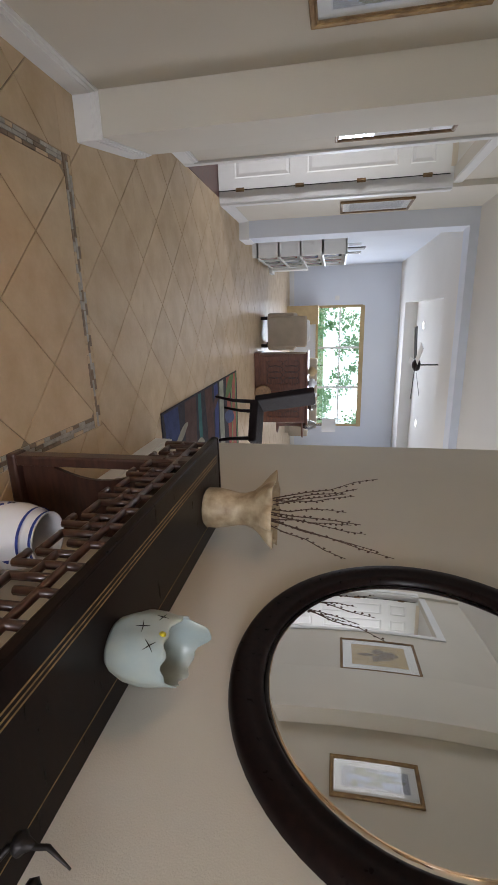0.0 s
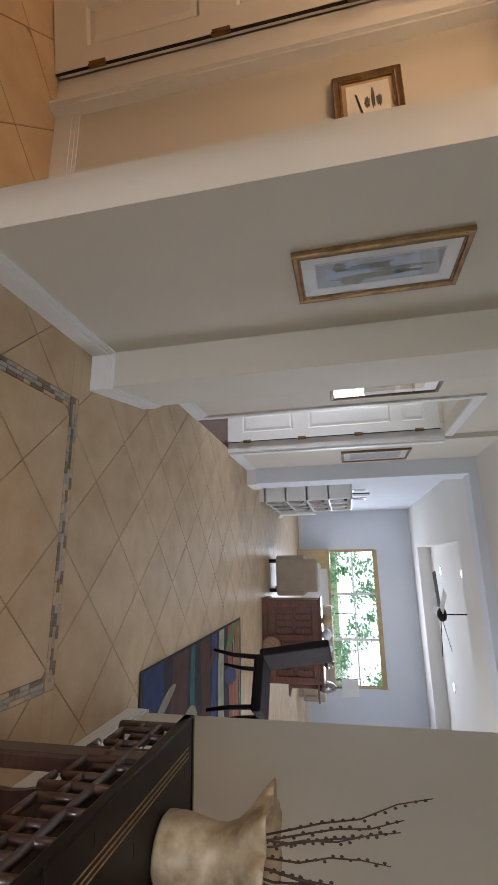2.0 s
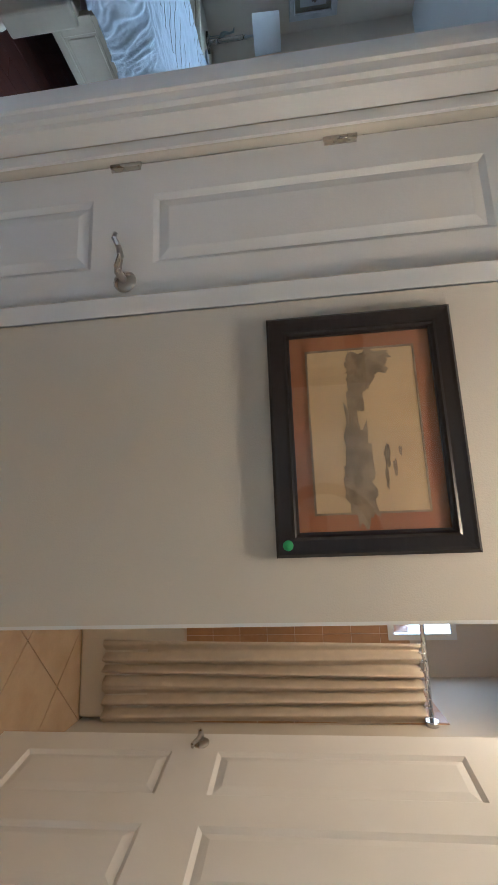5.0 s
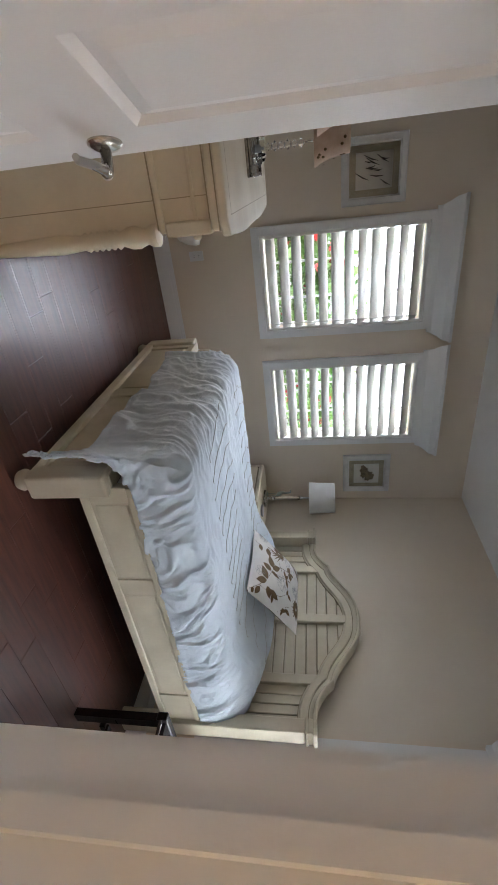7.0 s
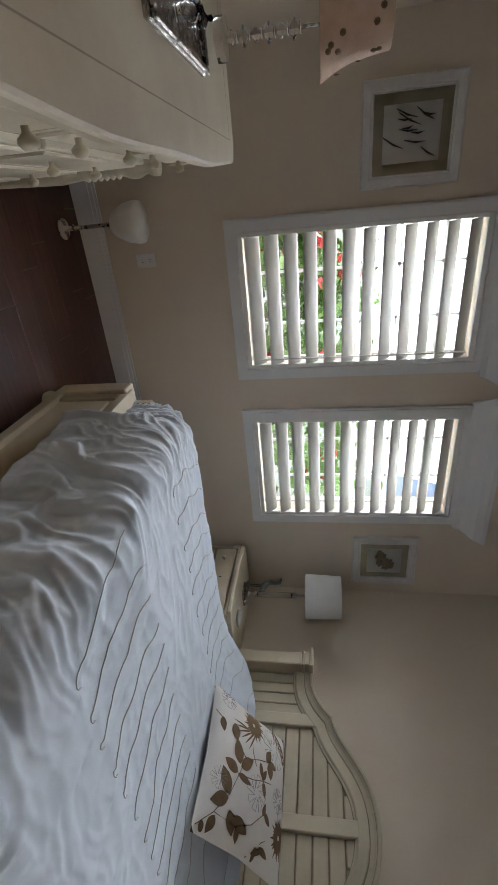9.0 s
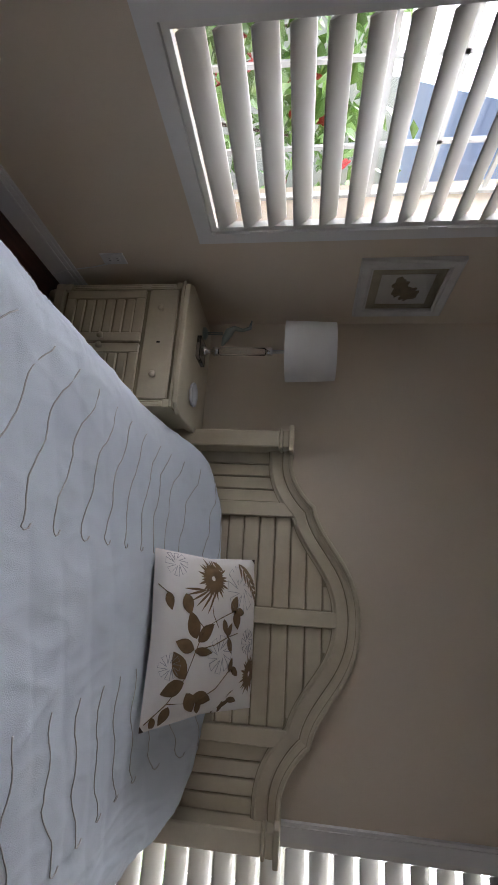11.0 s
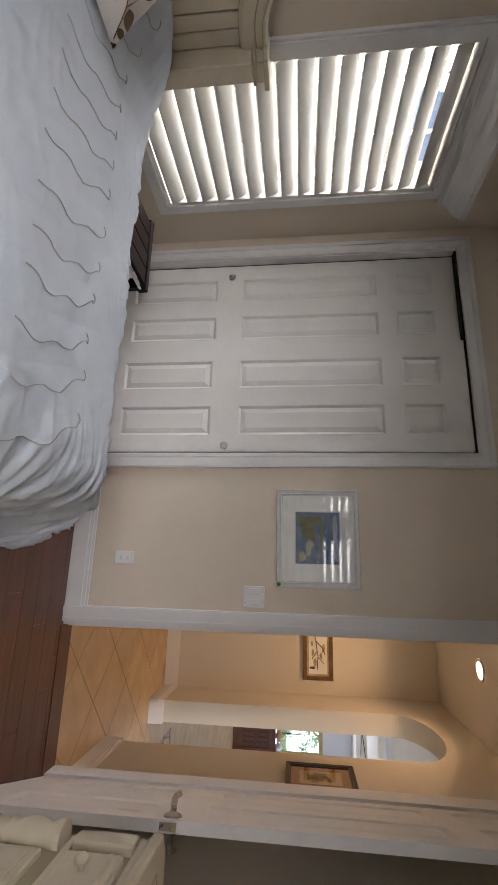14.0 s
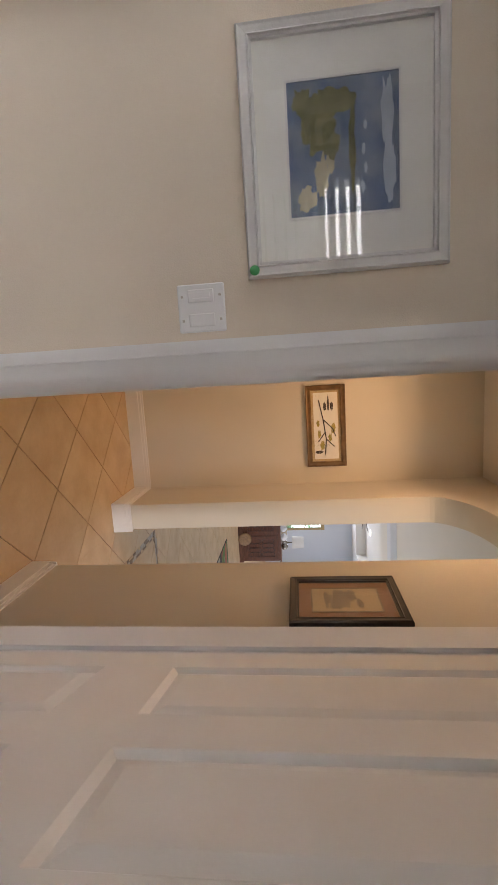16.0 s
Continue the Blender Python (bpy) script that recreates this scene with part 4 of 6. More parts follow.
def pillow():
    p = thing("pillow", "white throw pillow printed with brown leaves and flowers", "pillow", (-3.535, -2.178, 0.0))
    # local frame: u across (north), w up the slope, n outward normal
    c0 = Vector((0.0, 0.0, 0.803))
    u = Vector((-0.018, 0.56, 0.012)).normalized()
    wv = Vector((-0.426, 0.005, 0.296)).normalized()
    nrm = u.cross(wv)
    if nrm.z < 0:
        nrm = -nrm
    S, T = 0.555, 0.520
    n = 30

    def surf(a, b, side):
        e = max(0.0, (1 - abs(a) ** 2.6) * (1 - abs(b) ** 2.6)) ** 0.55
        pin = 1 - 0.06 * (1 - abs(a * b)) * max(abs(a), abs(b)) ** 3
        th = (0.075 if side > 0 else 0.05) * e + 0.004 * noise.noise(Vector((a * 3, b * 3, side))) * e
        return c0 + u * (a * S / 2 * pin) + wv * (T / 2 + b * T / 2 * pin) + nrm * (side * th)
    for side, nm, mt in ((1, "front", PILW), (-1, "back", PIPING)):
        bm = bmesh.new()
        g = [[bm.verts.new(surf(-1 + 2 * i / n, -1 + 2 * j / n, side)) for j in range(n + 1)] for i in range(n + 1)]
        for i in range(n):
            for j in range(n):
                bm.faces.new((g[i][j], g[i + 1][j], g[i + 1][j + 1], g[i][j + 1])).smooth = True
        part(nm, bm, mt, p, "dark brown underside" if side < 0 else "")

    def on(a, b, lift=.0015):
        a, b = max(-.97, min(.97, a)), max(-.97, min(.97, b))
        return surf(a, b, 1) + nrm * lift

    prints, inks = bmesh.new(), bmesh.new()

    def blade(a, b, ang, L, W, bmx=None):
        q = bmx or prints
        ca, sa = math.cos(ang), math.sin(ang)
        m = 8
        lft, rgt = [], []
        for i in range(m + 1):
            f = i / m
            h = W * math.sin(math.pi * f ** .85) ** 0.9 + 0.001
            x, y = a + ca * L * f, b + sa * L * f
            lft.append(q.verts.new(on(x - sa * h, y + ca * h)))
            rgt.append(q.verts.new(on(x + sa * h, y - ca * h)))
        for i in range(m):
            q.faces.new((lft[i], lft[i + 1], rgt[i + 1], rgt[i]))

    def stroke(pts, bmx, rr=.0016):
        tube(bmx, [on(a, b, .001) for a, b in pts], rr, 5)

    # stems
    stroke([(.92, -.98), (.72, -.75), (.45, -.55), (.15, -.42), (-.1, -.3), (-.22, .02), (-.3, .3)], prints)
    stroke([(-.1, -.3), (-.3, -.55), (-.5, -.85), (-.6, -.98)], prints)
    stroke([(.15, -.42), (.1, -.1), (.02, .15), (-.02, .35)], prints)
    stroke([(.72, -.75), (.75, -.35), (.62, .0), (.4, .25)], prints)
    stroke([(.97, .1), (.72, .3), (.55, .62)], prints)
    stroke([(-.55, -.2), (-.25, -.15), (-.1, -.05)], prints, .0012)
    # broad leaves: place, direction, length, half width
    for a, b, g, L, W in ((-.52, -.86, .25, .22, .055), (-.5, -.62, .35, .26, .085), (.02, -.42, 3.5, .34, .10), (.05, -.40, 2.2, .33, .085), (.15, -.45, 1.45, .32, .05), (.14, -.45, -1.9, .30, .08),
                          (.46, -.56, 3.7, .36, .10), (.5, -.56, -1.2, .32, .09), (.62, -.5, .6, .30, .085), (.66, -.4, 1.3, .36, .085), (.75, -.72, -.3, .22, .07), (.74, -.3, .5, .2, .05),
                          (-.28, .22, 2.6, .24, .07), (-.3, .3, .2, .24, .08), (-.2, .05, .3, .2, .05), (-.3, .3, 1.4, .2, .05), (.02, .15, .4, .22, .045), (.02, .12, 2.6, .2, .045), (.38, .25, .9, .2, .045), (.44, .22, 2.9, .18, .04),
                          (.85, -.9, .3, .16, .04), (.9, .15, 2.0, .26, .04), (.78, .28, 1.3, .24, .04), (.8, .2, .2, .2, .04), (-.95, -.05, .8, .2, .04)):
        blade(a, b, g, L, W)
    # fern spray in the upper corner
    for k in range(7):
        blade(-.93 + k * .075, .52 + .055 * k, 1.0 + .1 * k, .26 - .012 * k, .026)
        blade(-.93 + k * .075, .52 + .055 * k, -.1 + .1 * k, .22 - .012 * k, .024)
    # chrysanthemum heads
    for ca, cb, R in ((-.70, -.12, .27), (.52, .74, .25)):
        for k in range(34):
            g = 2 * math.pi * k / 34
            blade(ca + .03 * math.cos(g), cb + .03 * math.sin(g), g, R * (0.82 + 0.18 * math.sin(k * 2.4)), .020)
    for q in range(6):
        blade(-.55, -.1 - .04 * q, -.5 - .22 * q, .34, .014)
    for ca, cb, R in ((-.58, .45, .30), (.22, .02, .22), (-.86, -.72, .16), (.32, -.78, .14), (.1, .62, .16)):
        for k in range(8):
            g = 2 * math.pi * k / 8
            stroke([(ca + .25 * R * math.cos(g), cb + .25 * R * math.sin(g)), (ca + R * math.cos(g - .35), cb + R * math.sin(g - .35)), (ca + R * 1.05 * math.cos(g + .1), cb + R * 1.05 * math.sin(g + .1)), (ca + .35 * R * math.cos(g + .5), cb + .35 * R * math.sin(g + .5))], inks, .0009)
    tagged(part("leaf_print", prints, LEAFB, p, "brown printed leaves"), kind="stuff")
    tagged(part("flower_lines", inks, INK, p, "grey outlined flowers"), kind="stuff")


pillow()


def knob(parent, x, y, z, axis, mt=CREAM):
    bm = bmesh.new()
    lathe(bm, [(.006, 0), (.006, .010), (.015, .018), (.016, .024), (.010, .031), (0.0, .033)], 16)
    bmesh.ops.transform(bm, matrix=Matrix.Translation((x, y, z)) @ axis, verts=bm.verts[:])
    part("knob", bm, mt, parent)


AX = Matrix.Rotation(radians(90), 4, "Y")
AXM = Matrix.Rotation(radians(-90), 4, "Y")


def nightstand():
    b = thing("nightstand", "cream painted nightstand with louvered doors and one drawer", "nightstand", (-4.28, -3.385, 0))
    W, D, H = 0.66, 0.49, 0.735
    bm = boxes((0, D - .02, -W / 2 + .02, W / 2 - .02, .09, H - .04), (0, D, -W / 2 + .01, W / 2 - .01, .05, .10))
    part("body", soften(bm, .006), CREAM, b)
    bm = bmesh.new()
    o = [(0, -W / 2), (D - .05, -W / 2 - .005), (D + .01, -W / 2 + .03), (D + .025, -W / 4), (D + .03, 0), (D + .025, W / 4), (D + .01, W / 2 - .03), (D - .05, W / 2 + .005), (0, W / 2)]
    prism(bm, [(x, -y) for x, y in o], .026, Matrix.Translation((0, 0, H - .026)) @ Matrix.Rotation(radians(90), 4, "X"))
    part("top", soften(bm, .006, 2), CREAM, b)
    part("top_moulding", soften(boxes((0, D + .004, -W / 2 + .008, W / 2 - .008, H - .045, H - .026)), .005), CREAM, b)
    # darker plate puts the shade between drawer and doors into colour
    part("front_shade_plate", boxes((D - .0205, D - .0185, -W / 2 + .04, W / 2 - .04, .105, .69)), CREAMD, b, "darker plate standing for shade between the fronts")
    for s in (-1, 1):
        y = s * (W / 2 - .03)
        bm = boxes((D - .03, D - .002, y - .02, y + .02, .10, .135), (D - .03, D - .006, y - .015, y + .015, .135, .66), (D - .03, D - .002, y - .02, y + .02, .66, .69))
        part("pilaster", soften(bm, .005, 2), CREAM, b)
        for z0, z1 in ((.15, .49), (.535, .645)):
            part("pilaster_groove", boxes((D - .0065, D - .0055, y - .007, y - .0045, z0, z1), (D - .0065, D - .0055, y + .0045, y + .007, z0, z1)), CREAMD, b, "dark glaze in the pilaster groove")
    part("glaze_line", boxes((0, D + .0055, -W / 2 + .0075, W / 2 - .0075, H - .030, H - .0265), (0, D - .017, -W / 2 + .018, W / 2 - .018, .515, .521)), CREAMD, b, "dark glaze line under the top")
    part("keyhole", boxes((D - .0045, D - .003, -.004, .004, .598, .614)), IRON, b, "dark keyhole")
    dr = part("drawer", soften(boxes((D - .02, D - .004, -W / 2 + .05, W / 2 - .05, .535, .675)), .004), CREAM, b)
    for y in (-.17, .17):
        knob(dr, D - .004, y, .605, AX)
    for s in (-1, 1):
        y0, y1 = (0.006, W / 2 - .05) if s > 0 else (-W / 2 + .05, -0.006)
        bm = boxes((D - .02, D - .004, y0, y0 + .045, .12, .515), (D - .02, D - .004, y1 - .045, y1, .12, .515), (D - .02, D - .004, y0 + .045, y1 - .045, .12, .165), (D - .02, D - .004, y0 + .045, y1 - .045, .47, .515))
        dd = part("cabinet_door", soften(bm, .003), CREAM, b)
        for k in range(6):
            z = .17 + k * .05
            bm = boxes((D - .02, D - .008, y0 + .045, y1 - .045, z, z + .044))
            part("slat", soften(bm, .006), CREAM, dd)
        knob(dd, D - .004, y0 + .02 if s > 0 else y1 - .02, .33, AX)
    for sx, sy in ((.05, 1), (.05, -1), (D - .05, 1), (D - .05, -1)):
        bm = bmesh.new()
        lathe(bm, [(.02, 0), (.032, .01), (.036, .03), (.024, .05)], 16, (sx, sy * (W / 2 - .05), 0))
        part("bun_foot", bm, CREAM, b)


nightstand()


def white_lamp():
    b = thing("table_lamp", "clear glass column table lamp with white drum shade", "lamp", (-4.04, -3.47, 0.735))
    part("base", soften(boxes((-.06, .06, -.06, .06, 0, .022)), .003), CRYST, b, "square clear base")
    bm = bmesh.new()
    lathe(bm, [(.025, .022), (.022, .04), (.012, .05), (.012, .07), (.024, .078), (.024, .10), (.010, .106)], 20)
    part("lower_fitting", bm, CHROME, b, "chrome lower fitting")
    bm = bmesh.new()
    lathe(bm, [(.010, .345), (.022, .35), (.022, .375), (.010, .38), (.008, .50)], 20)
    part("neck", bm, CHROME, b, "chrome neck")
    bm = bmesh.new()
    lathe(bm, [(.016, .106), (.02, .11), (.02, .34), (.016, .345)], 12)
    part("column", bm, CRYST, b, "clear glass column")
    bm = bmesh.new()
    lathe(bm, [(.152, .445), (.143, .69), (.140, .69), (.149, .445), (.152, .445)], 48, caps=False)
    part("shade", bm, SHADEW, b, "white fabric drum shade")


white_lamp()
bird = thing("heron_figurine", "small grey-green heron figurine on a dark foot", "figurine", (-4.10, -3.61, 0.735))
bird.scale = (1.5, 1.5, 1.5)
bm = bmesh.new()
lathe(bm, [(.022, 0), (.022, .008), (.012, .014), (0, .015)], 14)
tube(bm, [(-.006, 0, .014), (-.006, .002, .07)], .0025, 6)
tube(bm, [(.006, 0, .014), (.006, .002, .07)], .0025, 6)
tube(bm, [(0, .05, .07), (0, .025, .078), (0, -.005, .092), (0, -.02, .11), (0, -.012, .14), (0, -.02, .165), (0, -.05, .17)], [.003, .012, .016, .010, .006, .007, .002], 10)
part("body", bm, CELAD, bird)
dish = thing("soap_dish", "small white shell dish on the nightstand", "dish", (-3.97, -3.20, 0.735))
bm = bmesh.new()
lathe(bm, [(.025, 0), (.05, .006), (.06, .02), (.058, .022), (.045, .011), (0, .008)], 28, wob=lambda a, z: 1 + .06 * math.cos(8 * a))
part("bowl", bm, CERW, dish)


def dresser():
    b = thing("dresser", "cream painted dresser with serpentine top and turned corner posts", "dresser", (-0.905, -2.21, 0))
    # local: x negative is the front (towards the bed), y along the wall
    Y, D, H = 0.69, 0.53, 1.03
    bm = boxes((-D + .03, 0, -Y + .03, Y - .03, .10, H - .05), (-D + .01, 0, -Y + .015, Y - .015, .06, .12))
    part("body", soften(bm, .005), CREAM, b)
    o = [(0, -Y), (-D + .04, -Y)] + [(-D - .012 - .02 * math.sin(math.pi * k / 12) + .004 * math.cos(4 * math.pi * k / 12), -Y + .03 + (2 * Y - .06) * k / 12) for k in range(13)] + [(-D + .04, Y), (0, Y)]
    bm = bmesh.new()
    prism(bm, [(x, -y) for x, y in o], .03, Matrix.Translation((0, 0, H - .03)) @ Matrix.Rotation(radians(90), 4, "X"))
    part("top", soften(bm, .008, 2), CREAM, b)
    part("top_moulding", soften(boxes((-D + .012, 0, -Y + .012, Y - .012, H - .06, H - .03)), .008, 2), CREAM, b)
    part("glaze_line", boxes((-D + .0105, 0, -Y + .0105, Y - .0105, H - .0345, H - .0305), (-D + .028, 0, -Y + .028, Y - .028, H - .066, H - .060), (-D + .028, 0, -Y + .028, Y - .028, H - .241, H - .235)), CREAMD, b, "dark glaze lines in the mouldings")
    part("top_groove", boxes((-D + .05, -.03, Y - .075, Y - .0725, H, H + .0004), (-D + .05, -.03, -Y + .0725, -Y + .075, H, H + .0004), (-D + .05, -D + .0525, -Y + .075, Y - .075, H, H + .0004)), CREAMD, b, "fine dark groove round the top")
    part("waist_moulding", soften(boxes((-D + .018, 0, -Y + .018, Y - .018, H - .235, H - .215)), .007, 2), CREAM, b)
    for s in (-1, 1):
        bm = bmesh.new()
        prof = [(.034, .06), (.036, .14), (.022, .16), (.028, .30), (.034, .44), (.026, .52)]
        for k in range(6):
            prof += [(.034, .535 + k * .022), (.025, .546 + k * .022)]
        prof += [(.037, .69), (.038, .715), (.026, .745), (.036, .765), (.036, .785)]
        lathe(bm, prof, 20, (-D + .016, s * (Y - .042), 0))
        part("turned_post", bm, CREAM, b)
        part("corner_block", soften(boxes((-D + .004, -D + .05, s * (Y - .046) - .026, s * (Y - .046) + .026, H - .214, H - .062)), .006, 2), CREAM, b)
        bm = bmesh.new()
        lathe(bm, [(.026, 0), (.044, .012), (.05, .035), (.03, .06)], 18, (-D + .05, s * (Y - .05), 0))
        part("bun_foot", bm, CREAM, b)
        bm = bmesh.new()
        lathe(bm, [(.026, 0), (.044, .012), (.05, .035), (.03, .06)], 18, (-.05, s * (Y - .05), 0))
        part("bun_foot", bm, CREAM, b)
    # shade between the drawers is painted by this darker plate
    part("front_shade_plate", boxes((-D + .0275, -D + .0305, -Y + .07, Y - .07, .125, .975)), CREAMD, b, "darker plate standing for shade between the fronts")
    for row, (z0, z1) in enumerate(((.14, .36), (.375, .56), (.575, .755), (.815, .955))):
        n = 3 if row == 3 else 2
        for k in range(n):
            a = -Y + .085 + (2 * Y - .17) * k / n + .006
            c = -Y + .085 + (2 * Y - .17) * (k + 1) / n - .006
            dr = part("drawer", soften(boxes((-D + .012, -D + .035, a, c, z0, z1), (-D + .006, -D + .02, a + .025, c - .025, z0 + .02, z1 - .02)), .004), CREAM, b)
            for y in ((a + c) / 2 - .12, (a + c) / 2 + .12):
                knob(dr, -D + .008, y, (z0 + z1) / 2, AXM)
    part("end_groove", boxes((-D + .115, -D + .118, Y - .0305, Y - .0285, .12, H - .066)), CREAMD, b, "dark groove down the end panel")
    part("upper_moulding", soften(boxes((-D + .022, 0, -Y + .022, Y - .022, H - .118, H - .104)), .005, 2), CREAM, b)
    return b


dresser()
TOPZ = 1.03


def crystal_lamp(x, y, s=1.0):
    b = thing("dresser_lamp", "stacked crystal table lamp with flared rose-tan shade", "lamp", (x, y, TOPZ), group="pair of crystal lamps")
    b.scale = (s, s, s)
    bm = bmesh.new()
    lathe(bm, [(.0, 0), (.062, 0), (.062, .03), (.058, .034), (0, .034)], 8)
    part("base", bm, CRYST, b, "faceted crystal base")
    z = .034
    for k in range(6):
        bm = bmesh.new()
        r = .030 if k % 2 else .022
        lathe(bm, [(.006, 0), (r, .012), (r * 1.02, .017), (.006, .030)], 8, (0, 0, z))
        part("crystal", bm, CRYST, b, "cut crystal bead")
        bm = bmesh.new()
        lathe(bm, [(.006, 0), (.017, .002), (.017, .008), (.006, .010)], 16, (0, 0, z + .030))
        part("collar", bm, CHROME, b, "chrome collar")
        z += .041
    bm = bmesh.new()
    lathe(bm, [(.006, 0), (.006, .10)], 10, (0, 0, z))
    part("stem", bm, CHROME, b, "chrome stem")
    bm = bmesh.new()
    zz = .335

    def wob(a, h):
        return 1 + .05 * abs(math.sin(4 * a)) * (1 - (h - 0) / .23)
    lathe(bm, [(.145, 0), (.120, .05), (.103, .10), (.094, .16), (.088, .22), (.085, .22), (.091, .16), (.100, .10), (.117, .05), (.142, 0), (.145, 0)], 48, (0, 0, zz), wob, False)
    sh = part("shade", bm, SHADEP, b, "rose-tan embroidered shade")
    r = random.Random(int(y * 100))
    bm = bmesh.new()
    for k in range(18):
        a, h = r.uniform(0, 6.28), r.uniform(.02, .19)
        rad = .146 - .30 * h if h < .1 else .117 - .13 * h
        lathe(bm, [(0, 0), (.010, .001), (0, .003)], 7, (0, 0, 0))
        vs = bm.verts[-(7 * 3):]
        bmesh.ops.transform(bm, matrix=Matrix.Translation(((rad + .004) * math.cos(a), (rad + .004) * math.sin(a), zz + h)) @ Matrix.Rotation(a, 4, "Z") @ Matrix.Rotation(radians(90), 4, "Y"), verts=list(vs))
    tagged(part("embroidery", bm, LEAFB, sh, "brown embroidered motifs"), kind="stuff")


crystal_lamp(-1.075, -1.74, .84)
crystal_lamp(-1.165, -2.76, .82)
tray = thing("perfume_tray", "mirrored silver tray with small bottles on the dresser", "tray", (-1.17, -2.30, TOPZ))
part("tray", soften(boxes((-.12, .12, -.2, .2, 0, .012), (-.12, -.105, -.2, .2, .012, .022), (.105, .12, -.2, .2, .012, .022), (-.105, .105, -.2, -.185, .012, .022), (-.105, .105, .185, .2, .012, .022)), .003), SILVER, tray)
r = random.Random(4)
for k in range(5):
    bm = bmesh.new()
    x, y, h = r.uniform(-.07, .07), -.14 + k * .07, r.uniform(.03, .06)
    lathe(bm, [(.014, .012), (.016, .018), (.016, h), (.006, h + .006), (.006, h + .016), (0, h + .018)], 12, (x, y, 0))
    part("bottle", bm, INK if k % 2 else CRYST, tray)


def ornate_mirror():
    b = thing("ornate_mirror", "rectangular mirror in carved antique silver frame", "mirror", (XE - .012, -2.325, 1.51))
    hy, hz, fw = 0.70, 0.42, 0.085
    bm = boxes((-.03, -.002, -hy, hy, -hz, -hz + fw), (-.03, -.002, -hy, hy, hz - fw, hz), (-.03, -.002, -hy, -hy + fw, -hz + fw, hz - fw), (-.03, -.002, hy - fw, hy, -hz + fw, hz - fw))
    fr = part("frame", soften(bm, .008, 2), SILVER, b)
    part("inner_bead", soften(boxes((-.036, -.02, -hy + fw - .014, hy - fw + .014, -hz + fw - .014, -hz + fw), (-.036, -.02, -hy + fw - .014, hy - fw + .014, hz - fw, hz - fw + .014),
         (-.036, -.02, -hy + fw - .014, -hy + fw, -hz + fw, hz - fw), (-.036, -.02, hy - fw, hy - fw + .014, -hz + fw, hz - fw)), .004), SILVER, fr)
    bm = bmesh.new()
    rr = random.Random(8)

    def scroll(y, z, d, flip):
        for t in range(3):
            pts = []
            for k in range(8):
                f = k / 7
                along, acr = -.045 + .09 * f, flip * (.022 * math.sin(math.pi * f) - .012 + t * .012)
                pts.append((-.034 - .006 * math.sin(math.pi * f), y + (along if d else acr), z + (acr if d else along)))
            tube(bm, pts, [.003 + .005 * math.sin(math.pi * k / 7) for k in range(8)], 6)
    for k in range(16):
        y = -hy + .05 + (2 * hy - .1) * k / 15
        for z in (-hz + fw / 2, hz - fw / 2):
            scroll(y, z, True, 1 if k % 2 else -1)
    for k in range(7):
        z = -hz + .1 + (2 * hz - .2) * k / 6
        for y in (-hy + fw / 2, hy - fw / 2):
            scroll(y, z, False, 1 if k % 2 else -1)
    part("carving", bm, SILVER, fr, "carved leaf scrolls")
    part("mirror_glass", boxes((-.022, -.018, -hy + fw, hy - fw, -hz + fw, hz - fw)), MIRR, b)


ornate_mirror()


# ---- framed pictures ----
def rot_wall(at, face):
    """Local x to the beholder's right along the wall, y into the wall, z up."""
    ang = {"-y": 0, "+x": 90, "+y": 180, "-x": -90}[face]
    return Matrix.Translation(at) @ Matrix.Rotation(radians(ang), 4, "Z")


